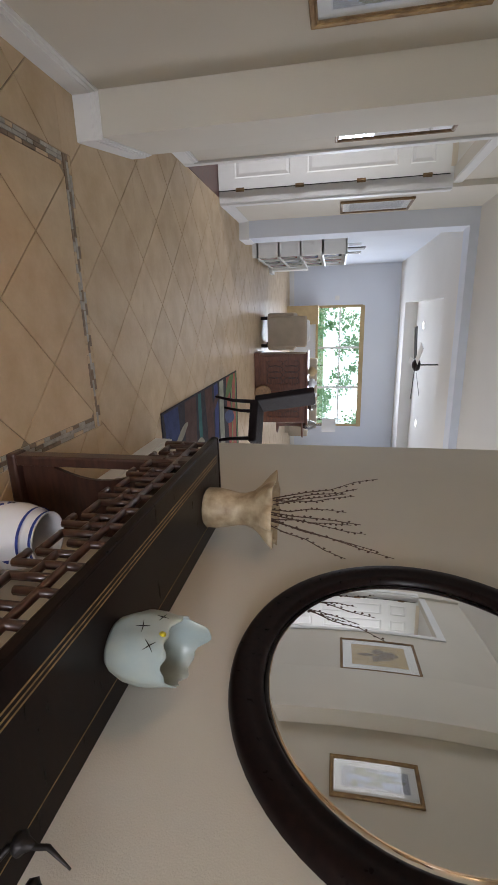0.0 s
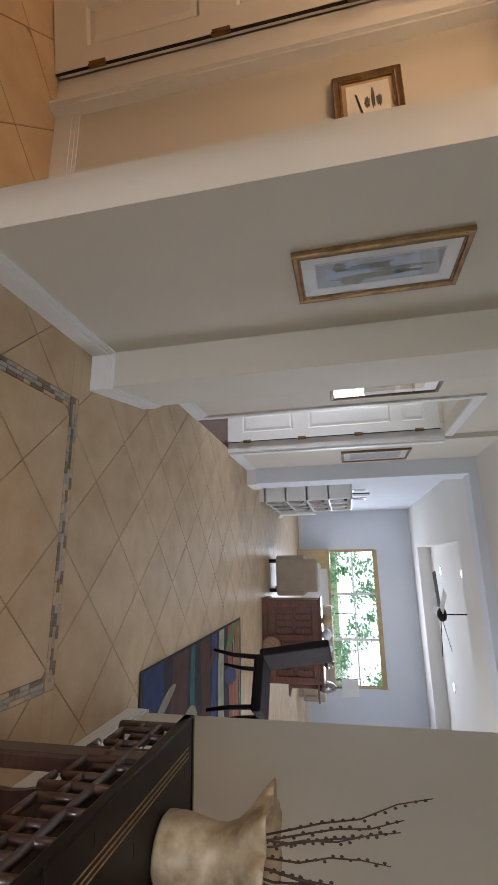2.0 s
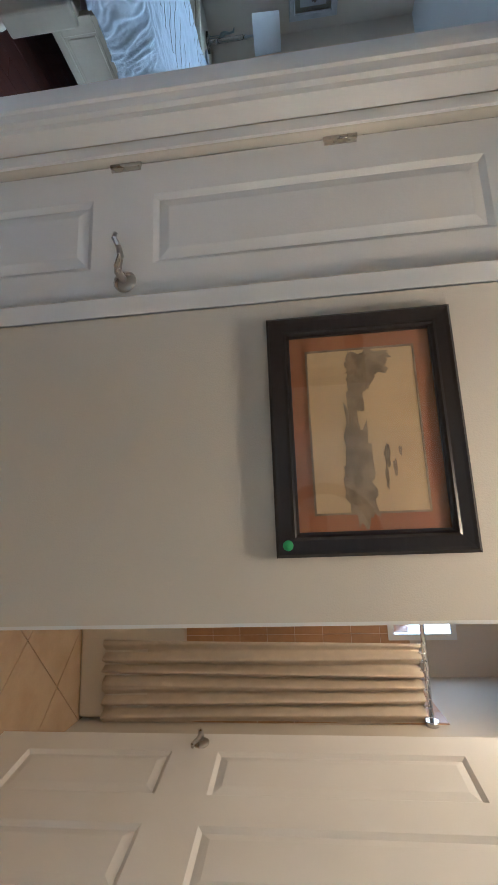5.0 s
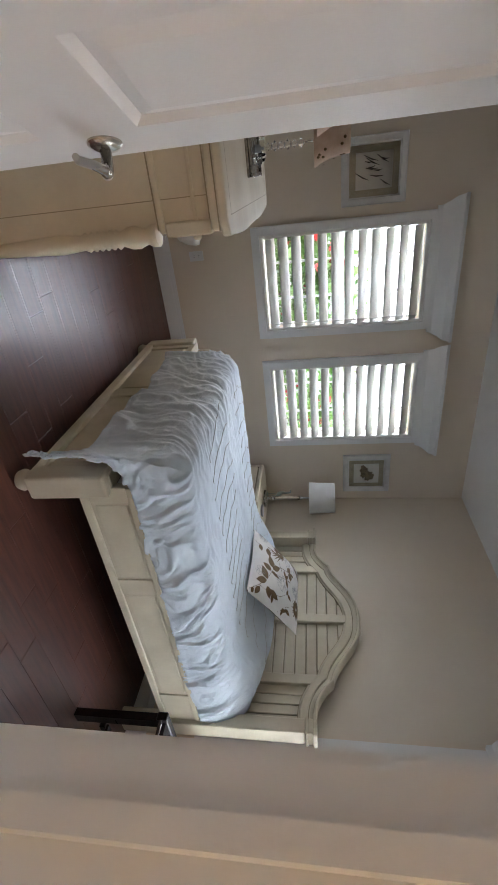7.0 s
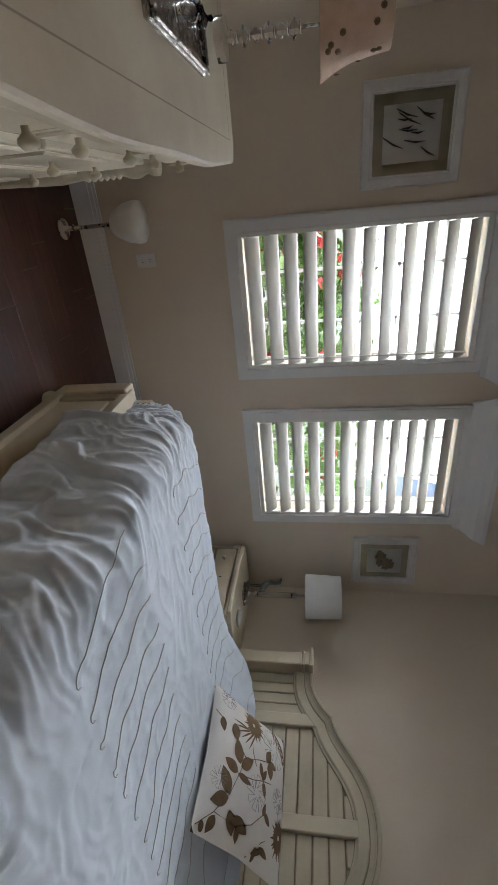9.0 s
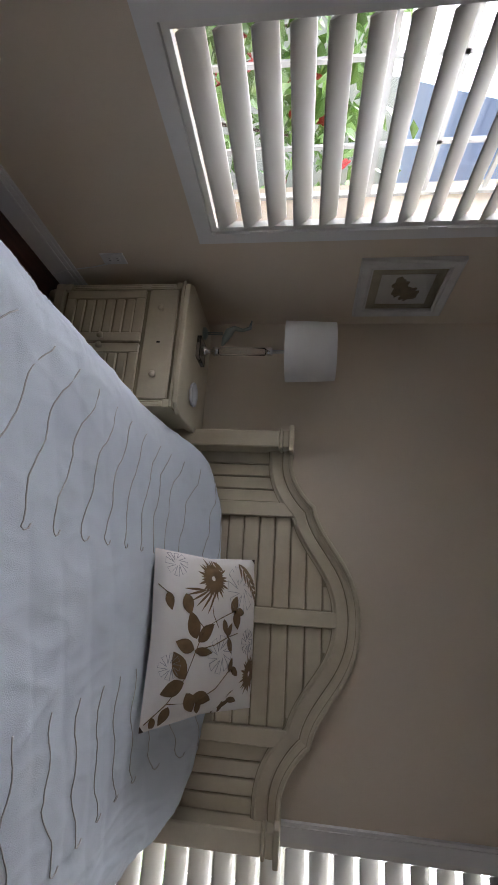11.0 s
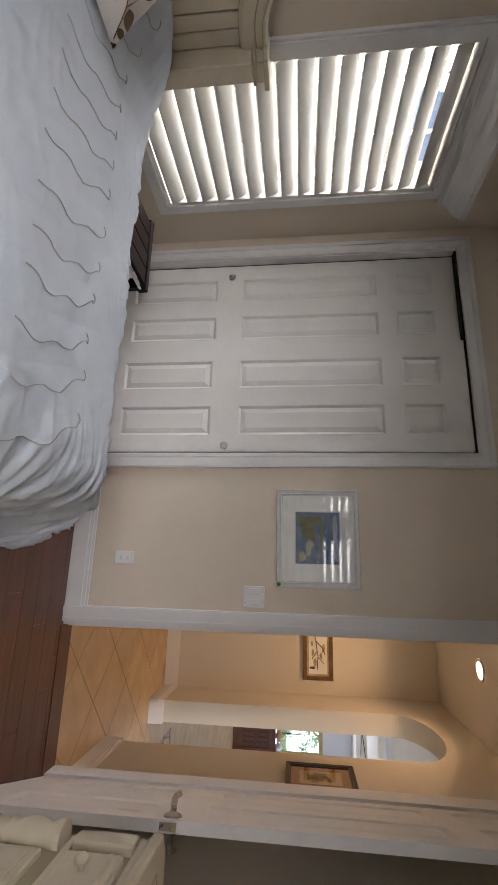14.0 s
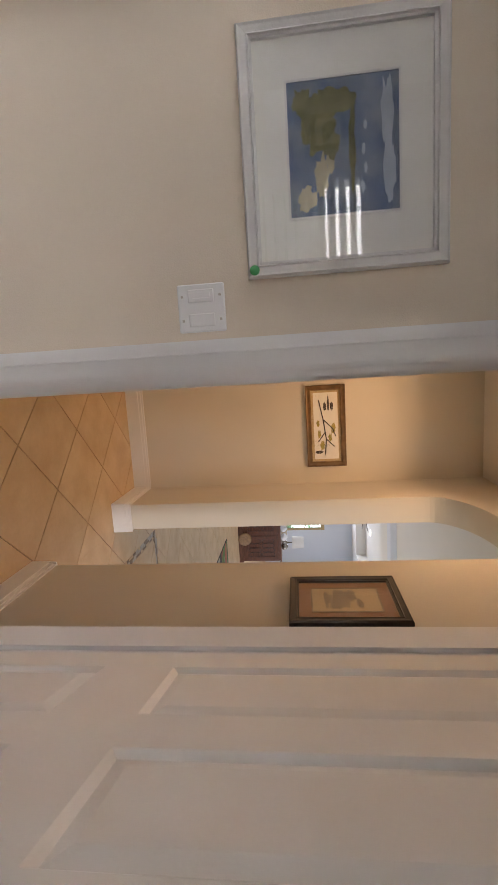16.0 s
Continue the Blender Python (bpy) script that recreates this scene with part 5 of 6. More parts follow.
def framed(name, label, at, face, w, h, fw, frame_m, mat_m, mw, cat="picture", depth=0.028, paint=None, inner=None, sticker=False, art_w=None, art_h=None):
    p = thing(name, label, cat)
    p.matrix_world = rot_wall(at, face)
    bm = bmesh.new()
    rings = []
    for ins, y in ((0, -.002), (0, -depth * .75), (fw * .14, -depth), (fw * .30, -depth * .93), (fw * .75, -depth * .86), (fw * .88, -depth * .95), (fw, -depth * .7), (fw, -.004)):
        rings.append([bm.verts.new((x, y, z)) for x, z in ((-w / 2 + ins, -h / 2 + ins), (w / 2 - ins, -h / 2 + ins), (w / 2 - ins, h / 2 - ins), (-w / 2 + ins, h / 2 - ins))])
    for p0, p1 in zip(rings, rings[1:]):
        for i in range(4):
            bm.faces.new((p0[i], p0[(i + 1) % 4], p1[(i + 1) % 4], p1[i]))
    bmesh.ops.recalc_face_normals(bm, faces=bm.faces[:])
    fr = part("frame", bm, frame_m, p)
    part("inner_lip", boxes((-w / 2 + fw - .006, w / 2 - fw + .006, -depth + .006, -.006, -h / 2 + fw - .001, -h / 2 + fw + .005), (-w / 2 + fw - .006, w / 2 - fw + .006, -depth + .006, -.006, h / 2 - fw - .005, h / 2 - fw + .001),
         (-w / 2 + fw - .001, -w / 2 + fw + .005, -depth + .006, -.006, -h / 2 + fw, h / 2 - fw), (w / 2 - fw - .005, w / 2 - fw + .001, -depth + .006, -.006, -h / 2 + fw, h / 2 - fw)), inner or frame_m, fr)
    part("mat_board", boxes((-w / 2 + fw, w / 2 - fw, -.012, -.004, -h / 2 + fw, h / 2 - fw)), mat_m, p)
    aw, ah = art_w or (w / 2 - fw - mw), art_h or (h / 2 - fw - mw)
    art = part("print", boxes((-aw, aw, -.0135, -.0122, -ah, ah)), paint or SEPIA, p)
    part("mat_edge", boxes((-aw - .005, aw + .005, -.0150, -.0125, -ah - .005, -ah), (-aw - .005, aw + .005, -.0150, -.0125, ah, ah + .005), (-aw - .005, -aw, -.0150, -.0125, -ah, ah), (aw, aw + .005, -.0150, -.0125, -ah, ah)), {MATBR: SEPIAD, PAPER: WHITEF}.get(mat_m, PAPER), p)
    g = part("glazing", boxes((-w / 2 + fw, w / 2 - fw, -.0195, -.0180, -h / 2 + fw, h / 2 - fw)), PANE, p)
    g.visible_shadow = False
    if sticker:
        bm = bmesh.new()
        lathe(bm, [(.0, 0), (.012, 0), (.012, .0006), (0, .0006)], 16)
        bmesh.ops.transform(bm, matrix=Matrix.Translation((w / 2 - fw * .55, -depth - .0004, -h / 2 + fw * .55)) @ Matrix.Rotation(radians(90), 4, "X"), verts=bm.verts[:])
        part("price_dot", bm, GREENS, p, "round green sticker")
    return p, aw, ah


def blot(bm, cx, cz, rx, rz, seed, y=-.0142, n=40):
    """A painted patch with an uneven outline."""
    r = random.Random(seed)
    vs = []
    for k in range(n):
        a = 2 * math.pi * k / n
        q = 1 + .45 * noise.noise(Vector((math.cos(a) * 2, math.sin(a) * 2, seed))) + .35 * noise.noise(Vector((math.cos(a) * 6, math.sin(a) * 6, seed + 50)))
        vs.append(bm.verts.new((cx + rx * q * math.cos(a), y, cz + rz * q * math.sin(a))))
    bm.faces.new(vs)


def daub(p, mt, name, rows):
    """Each daub is a part of the print: centre x, z, radii and a seed."""
    bm = bmesh.new()
    for k, r in enumerate(rows):
        blot(bm, *r, y=-.0140 - .00015 * (k % 6))
    part(name, bm, mt, p)


BLUEP = mat("print_blue", (0.08, 0.13, 0.24), 0.7, 0, 0.5, 16, 80, 0.0, (0.22, 0.26, 0.30))
PALEB = mat("print_pale_blue", (0.42, 0.48, 0.56), 0.7, 0, 0.2, 12, 80, 0.0)
OLIVE = mat("print_olive", (0.13, 0.13, 0.06), 0.7, 0, 0.4, 30, 120, 0.0, (0.24, 0.23, 0.12))
SANDP = mat("print_sand", (0.45, 0.40, 0.28), 0.7, 0, 0.2, 14, 80, 0.0)
DARKP = mat("print_dark", (0.06, 0.05, 0.05), 0.7, 0, 0.3, 20, 80, 0.0)
GREYP = mat("print_grey", (0.40, 0.40, 0.41), 0.7, 0, 0.25, 14, 80, 0.0)

# black-framed landscape in the vestibule
p, aw, ah = framed("landscape_picture", "sepia landscape in brown mat and wide black frame with green dot", (XB, 0.857, 1.53), "+x", 0.587, 0.446, 0.050, BLACKF, MATBR, 0.058, sticker=True, art_w=.197, art_h=.126)
daub(p, SEPIAD, "trees", [(-aw * .82, .012, .032, .05, 1), (-aw * .66, .0, .035, .032, 2), (-aw * .9, .03, .016, .04, 12), (-aw * .45, -.012, .05, .014, 13), (-aw * .2, -.025, .16, .009, 3), (aw * .1, -.03, .12, .018, 4), (aw * .45, -.02, .10, .032, 5), (aw * .75, -.02, .08, .036, 6), (aw * .3, -.012, .04, .02, 7)])
daub(p, SEPIAD, "birds", [(aw * .35, .045, .03, .006, 8), (aw * .5, .06, .02, .005, 9), (aw * .6, .04, .03, .004, 10), (aw * .3, .075, .012, .004, 11)])
# sepia print on the arch wall
p, aw, ah = framed("engraving_picture", "cream engraving in brown mat and black frame", (XV, 0.265, 1.483), "-x", 0.34, 0.415, 0.030, BLACKF, MATBR, 0.055)
daub(p, SEPIAD, "engraving", [(0, -.02, aw * .8, .04, 21), (-.03, .02, aw * .5, .02, 22), (.03, .05, aw * .4, .012, 23), (0, -.07, aw * .7, .01, 24)])
# dragonfly print
p, aw, ah = framed("dragonfly_picture", "dragonfly and branch print in stepped bronze frame", (-1.31, YV, 1.55), "-y", 0.622, 0.295, 0.034, BRONZF, SEPIA, 0.028, paint=PAPER, inner=GOLDF)
bm = bmesh.new()
for pts in (((-.2, -.05), (-.05, -.02), (.1, .0), (.22, -.01)), ((-.05, -.02), (.02, .05), (.08, .07)), ((.1, 0), (.16, .06)), ((.05, -.01), (.12, -.06))):
    tube(bm, [(x, -.0145, z) for x, z in pts], .004, 6)
part("branch", bm, DARKP, p)
YELP = mat("print_yellow", (0.42, 0.33, 0.08), 0.7, 0, 0.3, 20, 80, 0.0, (0.22, 0.24, 0.07))
daub(p, YELP, "blossoms", [(.02, .055, .04, .016, 35), (.09, .03, .03, .014, 36), (.15, -.03, .035, .016, 37), (.06, -.05, .03, .012, 38), (-.02, -.06, .025, .012, 39)])
daub(p, DARKP, "dragonfly", [(-.17, .02, .055, .008, 31), (-.15, .045, .03, .012, 32), (-.15, -.005, .03, .012, 33), (.20, -.055, .012, .03, 34)])
# gold-framed marsh watercolour
p, aw, ah = framed("marsh_picture", "tall marsh watercolour in white mat and gold frame", (XF, 2.163, 1.526), "+x", 0.33, 0.66, 0.026, GOLDF, PAPER, 0.06, paint=GREYP)
daub(p, PALEB, "water", [(0, -.12, aw * .9, .09, 41), (0, .12, aw * .9, .07, 42)])
daub(p, OLIVE, "reeds", [(-.03, .02, .02, .16, 43), (.03, .0, .018, .18, 44), (0, .1, .012, .12, 45), (.05, -.1, .03, .05, 46), (-.05, -.15, .03, .03, 47)])
# further hall pictures
p, aw, ah = framed("hall_picture", "narrow framed print with glass in the hall", (-0.872, 3.86, 1.71), "+x", 0.62, 0.86, 0.026, BRONZF, PAPER, 0.06, paint=SEPIA, art_w=.20, art_h=.30)
daub(p, SEPIAD, "bouquet", [(0, .08, .09, .09, 71), (-.06, -.02, .06, .06, 72), (.07, 0, .06, .07, 73), (0, -.14, .03, .10, 74), (.02, .17, .05, .05, 75)])
framed("hall_picture", "framed pale print with glass beside the doorway", (-0.815, 6.22, 1.75), "+x", 0.55, 0.82, 0.026, BRONZF, PAPER, 0.08, paint=GREYP)
# bedroom pictures
p, aw, ah = framed("heron_picture", "marsh photograph in pale mat and white frame with green dot", (-2.236, YN, 1.465), "-y", 0.55, 0.47, 0.030, WHITEF, PAPER, 0.10, paint=BLUEP, sticker=True, art_w=.145, art_h=.125)
daub(p, PALEB, "sky", [(-.06, .100, .070, .014, 56), (.06, .102, .070, .014, 58)])
daub(p, OLIVE, "trees", [(-.055, -.055, .060, .040, 51), (-.095, -.02, .030, .05, 52), (-.01, -.03, .035, .022, 57), (.0, .020, .10, .007, 53), (-.10, -.09, .028, .022, 59)])
daub(p, SANDP, "path", [(.02, -.03, .035, .009, 54), (.06, -.05, .045, .016, 55), (.105, -.085, .03, .022, 60)])
daub(p, PALEB, "water_glints", [(.01, .045, .012, .004, 64), (.05, .05, .012, .004, 65), (.09, .042, .014, .005, 66), (-.04, .05, .010, .004, 67)])
p, aw, ah = framed("shell_picture", "brown shell print in pale stepped frame", (-3.972, YS, 1.748), "+y", 0.44, 0.455, 0.055, WHITEF, SANDP, 0.055, paint=PAPER)
daub(p, SEPIAD, "shell", [(-.02, -.02, .07, .04, 61), (.03, .03, .05, .045, 62)])
daub(p, DARKP, "shell_shadow", [(0, -.01, .03, .015, 63)])
p, aw, ah = framed("ink_picture", "black ink brush print in pale stepped frame", (-1.345, YS, 1.725), "+y", 0.43, 0.455, 0.050, WHITEF, SANDP, 0.055, paint=PAPER)
bm = bmesh.new()
r = random.Random(12)
for k in range(11):
    x, z, g, L = r.uniform(-.08, .08), r.uniform(-.09, .09), r.uniform(.9, 1.9), r.uniform(.05, .12)
    tube(bm, [(x - L * math.cos(g) / 2, -.0145, z - L * math.sin(g) / 2), (x + .006, -.0145, z), (x + L * math.cos(g) / 2, -.0145, z + L * math.sin(g) / 2)], [.002, .005, .001], 6)
part("brush_strokes", bm, DARKP, p)


# ---- plates and fixtures ----
def plate(name, label, at, face, w, h, kind):
    p = thing(name, label, "switch" if kind == "switch" else "outlet")
    p.matrix_world = rot_wall(at, face)
    part("cover_plate", soften(boxes((-w / 2, w / 2, -.007, 0, -h / 2, h / 2)), .003), PLAST, p)
    if kind == "switch":
        for x in (-w / 4, w / 4):
            rk = part("rocker", soften(boxes((x - .016, x + .016, -.010, -.006, -.033, .033)), .002), PLAST, p)
        part("dimmer_slide", boxes((-w / 4 - .006, -w / 4 + .006, -.014, -.010, -.02, .024)), TRIM, p)
        for x in (-w / 4, w / 4):
            for z in (-.048, .048):
                part("screw", boxes((x - .003, x + .003, -.0078, -.0068, z - .003, z + .003)), NICKEL, p)
    else:
        for z in (-.02, .02):
            part("socket", soften(boxes((-.016, .016, -.0085, -.006, z - .013, z + .013)), .002), TRIM, p)
            part("slots", boxes((-.007, -.005, -.0088, -.008, z - .004, z + .006), (.005, .007, -.0088, -.008, z - .004, z + .006)), GAP_SHADE, p)


plate("light_switch", "white double light switch plate with dimmer", (-1.903, YN, 1.106), "-y", 0.118, 0.12, "switch")
plate("outlet", "white duplex outlet plate low on the wall near the baseboard", (-2.10, YN, 0.33), "-y", 0.075, 0.115, "outlet")
plate("outlet", "white duplex outlet plate low on the wall near the baseboard", (-1.80, YS, 0.345), "+y", 0.075, 0.115, "outlet")
plate("outlet", "white duplex outlet plate behind the nightstand", (-3.72, YS, 0.36), "+y", 0.075, 0.115, "outlet")
cord = thing("lamp_cord", "thin white lamp cord hanging from the outlet", "cord", (-3.74, YS + .012, 0))
bm = bmesh.new()
tube(bm, [(0, 0, .34), (-.01, .012, .25), (-.03, .01, .12), (-.06, .012, .012)], .003, 6)
part("cable", bm, PLAST, cord)

can = thing("recessed_light", "white recessed ceiling downlight, lit warm", "ceiling light", (-1.365, 1.0, HV))
bm = bmesh.new()
lathe(bm, [(.060, 0.002), (.062, -.006), (.088, -.008), (.092, 0.0), (.088, .0)], 36)
part("trim_ring", bm, TRIM, can)
bm = bmesh.new()
lathe(bm, [(0, -.001), (.060, -.001), (.060, -.0035), (0, -.0035)], 30)
part("bulb", bm, GLOW, can, "glowing warm bulb")
for x, y in ((0.75, 9.6), (3.1, 9.4), (0.75, 11.6), (3.1, 11.6)):
    c = thing("recessed_light", "white recessed ceiling downlight, lit", "ceiling light", (x, y, TOP - .1), group="living room downlights")
    bm = bmesh.new()
    lathe(bm, [(.08, 0.0), (.085, -.008), (.11, -.008), (.112, 0.0)], 28)
    part("trim_ring", bm, TRIM, c)
    bm = bmesh.new()
    lathe(bm, [(0, -.001), (.08, -.001), (.08, -.004), (0, -.004)], 24)
    part("bulb", bm, GLOWW, c, "glowing white bulb")
alarm = thing("wall_bracket", "small black wall device near the corner", "device", (-0.985, YS + .001, 1.53))
part("body", soften(boxes((-.045, .045, 0, .03, -.035, .035), (-.03, .03, .03, .05, -.02, .02)), .005), IRON, alarm)

# slatted bench by the west window
b = thing("side_bench", "dark wood slatted luggage bench by the window", "bench", (-3.80, -0.90, 0))
for k in range(4):
    x = -.20 + k * .105
    part("slat", soften(boxes((x, x + .098, -.20, .20, .475, .495)), .003), BLACKW, b)
for s in (-1, 1):
    part("rail", soften(boxes((-.225, .245, s * .215 - .02, s * .215 + .02, .45, .505)), .004), BLACKW, b)
    for x in (-.19, .20):
        part("leg", soften(boxes((x - .032, x + .032, s * .215 - .020, s * .215 + .020, 0, .455)), .003), BLACKW, b)
    part("shelf_rail", soften(boxes((-.16, .17, s * .19 - .012, s * .19 + .012, .13, .16)), .003), BLACKW, b)
for k in range(4):
    x = -.155 + k * .085
    part("shelf_slat", soften(boxes((x, x + .055, -.20, .20, .16, .175)), .003), BLACKW, b)
part("end_bar", boxes((.235, .25, -.19, .19, .47, .485)), CHROME, b, "metal end bar")

# low white stool beyond the dresser
b = thing("vanity_stool", "small white scalloped stool on a slim brass leg", "stool", (-1.60, -3.60, 0))
bm = bmesh.new()
lathe(bm, [(.02, .26), (.055, .28), (.085, .34), (.095, .40), (.09, .43), (0, .44)], 24, wob=lambda a, z: 1 + .05 * math.cos(6 * a))
part("seat", bm, SHUT, b)
bm = bmesh.new()
lathe(bm, [(.05, 0), (.05, .01), (.014, .022), (.010, .05), (.018, .06), (.010, .07), (.010, .25), (.02, .262)], 18)
part("stem", bm, NICKEL, b, "brass stem")


# ---- bathroom ----
tub = thing("bathtub", "cream enamel bathtub with tiled surround", "bathtub", (-3.905, 1.385, 0))
bm = boxes((-.385, .425, -.71, .71, 0, .43))
top_f = [f for f in bm.faces if f.normal.z > .9][0]
q = bmesh.ops.inset_region(bm, faces=[top_f], thickness=.075)
bmesh.ops.translate(bm, vec=(0, 0, -.34), verts=top_f.verts)
part("tub_shell", soften(bm, .02, 3), TUBM, tub)
sw = tagged(new("shower_wall"), "tan ceramic tiles of the shower walls", kind="structure")
for k in range(9):
    for j in range(8):
        a, z = 0.67 + k * .205 * .8, .44 + j * .205
        part("wall_tile", soften(boxes((XW + .002, XW + .010, a, a + .161, z, z + .202)), .002), WTILE, sw)
for k in range(5):
    for j in range(8):
        a, z = XW + .012 + k * .163, .44 + j * .205
        part("wall_tile", soften(boxes((a, a + .16, YV - .010, YV - .002, z, z + .202)), .002), WTILE, sw)
win = tagged(new("window_5"), "small bright bathroom window above the shower", kind="structure")
part("window_frame", boxes((XW + .001, XW + .03, 1.30, 1.86, 1.93, 1.97), (XW + .001, XW + .03, 1.30, 1.86, 2.36, 2.40), (XW + .001, XW + .03, 1.30, 1.34, 1.97, 2.36), (XW + .001, XW + .03, 1.82, 1.86, 1.97, 2.36)), TRIM, win)
# the wall behind is closed; the pane's own glow stands for daylight
part("pane", boxes((XW + .004, XW + .010, 1.34, 1.82, 1.97, 2.36)), emit("pane_glow", (0.86, 0.95, 1.0), 4.0), win, "frosted pane glowing by itself in place of daylight")
rod = thing("curtain_rod", "chrome shower curtain rod with rings", "rod", (-3.465, 1.385, 1.985))
bm = bmesh.new()
tube(bm, [(0, -.72, 0), (0, .725, 0)], .0125, 14)
part("tube", bm, CHROME, rod)
bm = bmesh.new()
tube(bm, [(0, .70, 0), (0, .726, 0)], .034, 20)
part("flange", bm, CHROME, rod)
for k in range(9):
    bm = bmesh.new()
    y = .32 + k * .045
    tube(bm, [(.018 * math.cos(a), y, -.012 + .022 * math.sin(a)) for a in [2 * math.pi * i / 14 for i in range(15)]], .0025, 6)
    part("ring", bm, CHROME, rod)
cur = thing("shower_curtain", "cream striped shower curtain gathered in deep folds", "curtain", (-3.455, 1.90, 0))
bm = bmesh.new()
nu, nv = 110, 30
g = []
for i in range(nu + 1):
    f = i / nu
    row = []
    for j in range(nv + 1):
        h = j / nv
        spread = 0.235 - 0.035 * h
        y = (f - .5) * 2 * spread
        ph = f * 2 * math.pi * 6 + 2.2 * noise.noise(Vector((f * 3.5, h * .8, 4)))
        x = .026 * (1 + .8 * noise.noise(Vector((f * 5, h * .6, 2)))) * math.sin(ph) + .016 * noise.noise(Vector((f * 9, h * 2.5, 1))) + .004 * math.sin(f * 160) * (1 - h) * .3
        row.append(bm.verts.new((x, y, .16 + 1.80 * h)))
    g.append(row)
for i in range(nu):
    for j in range(nv):
        bm.faces.new((g[i][j], g[i + 1][j], g[i + 1][j + 1], g[i][j + 1])).smooth = True
ob = part("cloth", bm, CURT, cur)
md = ob.modifiers.new("thick", "SOLIDIFY")
md.thickness = .003


# ---- console table and what stands on it ----
def console():
    b = thing("console_table", "dark lacquered altar console table with pierced fretwork apron", "console table", (1.105, 1.17, 0))
    # local: x from the front (-.195) to the wall (.19), y along the wall
    Y0, Y1 = -.84, .84
    bm = boxes((-.195, .19, Y0, Y1, .800, .833))
    part("tabletop", soften(bm, .006, 2), BLACKW, b)
    for k, x in enumerate((-.125, -.112, -.10)):
        part("inlay_line", boxes((x, x + .004, Y0 + .05, Y1 - .05, .833, .8336)), GILT, b, "thin worn gold inlay line")
    part("inlay_line", boxes((.12, .123, Y0 + .05, Y1 - .05, .833, .8336)), GILT, b, "thin worn gold inlay line")
    for s, y in ((-1, Y0), (1, Y1)):
        bm = bmesh.new()
        prism(bm, [(0, 0), (.10, 0), (.055, .022), (.02, .036), (0, .034)], .385, Matrix.Translation((-.195 if s > 0 else .19, y, .80)) @ Matrix.Rotation(radians(90 if s < 0 else -90), 4, "Z"))
        part("raised_end", soften(bm, .004), BLACKW, b)

    def fret(name, p0, p1, plane):
        """Fretwork between two ends along y (or x) between z .60 and .80."""
        bm = bmesh.new()

        def rod_(a, c):
            pa = (plane, a[0], a[1]) if name == "front_apron" else (a[0], plane, a[1])
            pc = (plane, c[0], c[1]) if name == "front_apron" else (c[0], plane, c[1])
            tube(bm, [pa, pc], .0105, 8)
        L = p1 - p0
        n = max(2, round(L / .21))
        st = L / n
        rod_((p0, .79), (p1, .79))
        rod_((p0, .735), (p1, .735))
        for k in range(n):
            a = p0 + k * st
            rod_((a, .79), (a, .60))
            rod_((a + st * .5, .79), (a + st * .5, .68))
            rod_((a + st * .25, .735), (a + st * .25, .63))
            rod_((a + st * .75, .735), (a + st * .75, .63))
            rod_((a, .68), (a + st * .25, .68))
            rod_((a + st * .75, .68), (a + st, .68))
            rod_((a + st * .25, .63), (a + st * .75, .63))
            rod_((a, .605), (a + st * .25, .605))
        rod_((p1, .79), (p1, .60))
        part(name, bm, ROSEW, b, "pierced rosewood fretwork")
    fret("front_apron", Y0 + .06, Y1 - .02, -.165)
    fret("end_apron", -.165, .17, Y1 - .03)
    for y in (Y0 + .22, Y1 - .25):
        for x in (-.15, .15):
            part("leg", soften(boxes((x - .022, x + .022, y - .035, y + .035, .04, .80)), .008, 2), ROSEW, b)
        part("foot_rail", soften(boxes((-.18, .18, y - .04, y + .04, 0, .045)), .01, 2), ROSEW, b)
        bm = bmesh.new()
        o = [(-.128, .05), (.128, .05), (.128, .79), (-.128, .79), (-.128, .66)] + [(-.128 + .06 * math.sin(math.pi * k / 10), .62 - .45 * k / 10) for k in range(11)] + [(-.128, .12)]
        prism(bm, o, .018, Matrix.Translation((0, y - .009, 0)))
        part("scroll_panel", bm, ROSEW, b)


console()
CT = 0.8335
v = thing("flared_vase", "tan stone-look vase with ruffled flared rim holding willow twigs", "vase", (1.135, 1.77, CT))
v.scale = (1.1, 1.1, 1.08)
bm = bmesh.new()


def ruf(a, z):
    return 1 + max(0, z - .19) / .06 * .11 * math.sin(7 * a + 1) + max(0, z - .19) / .06 * .08 * math.sin(12 * a)


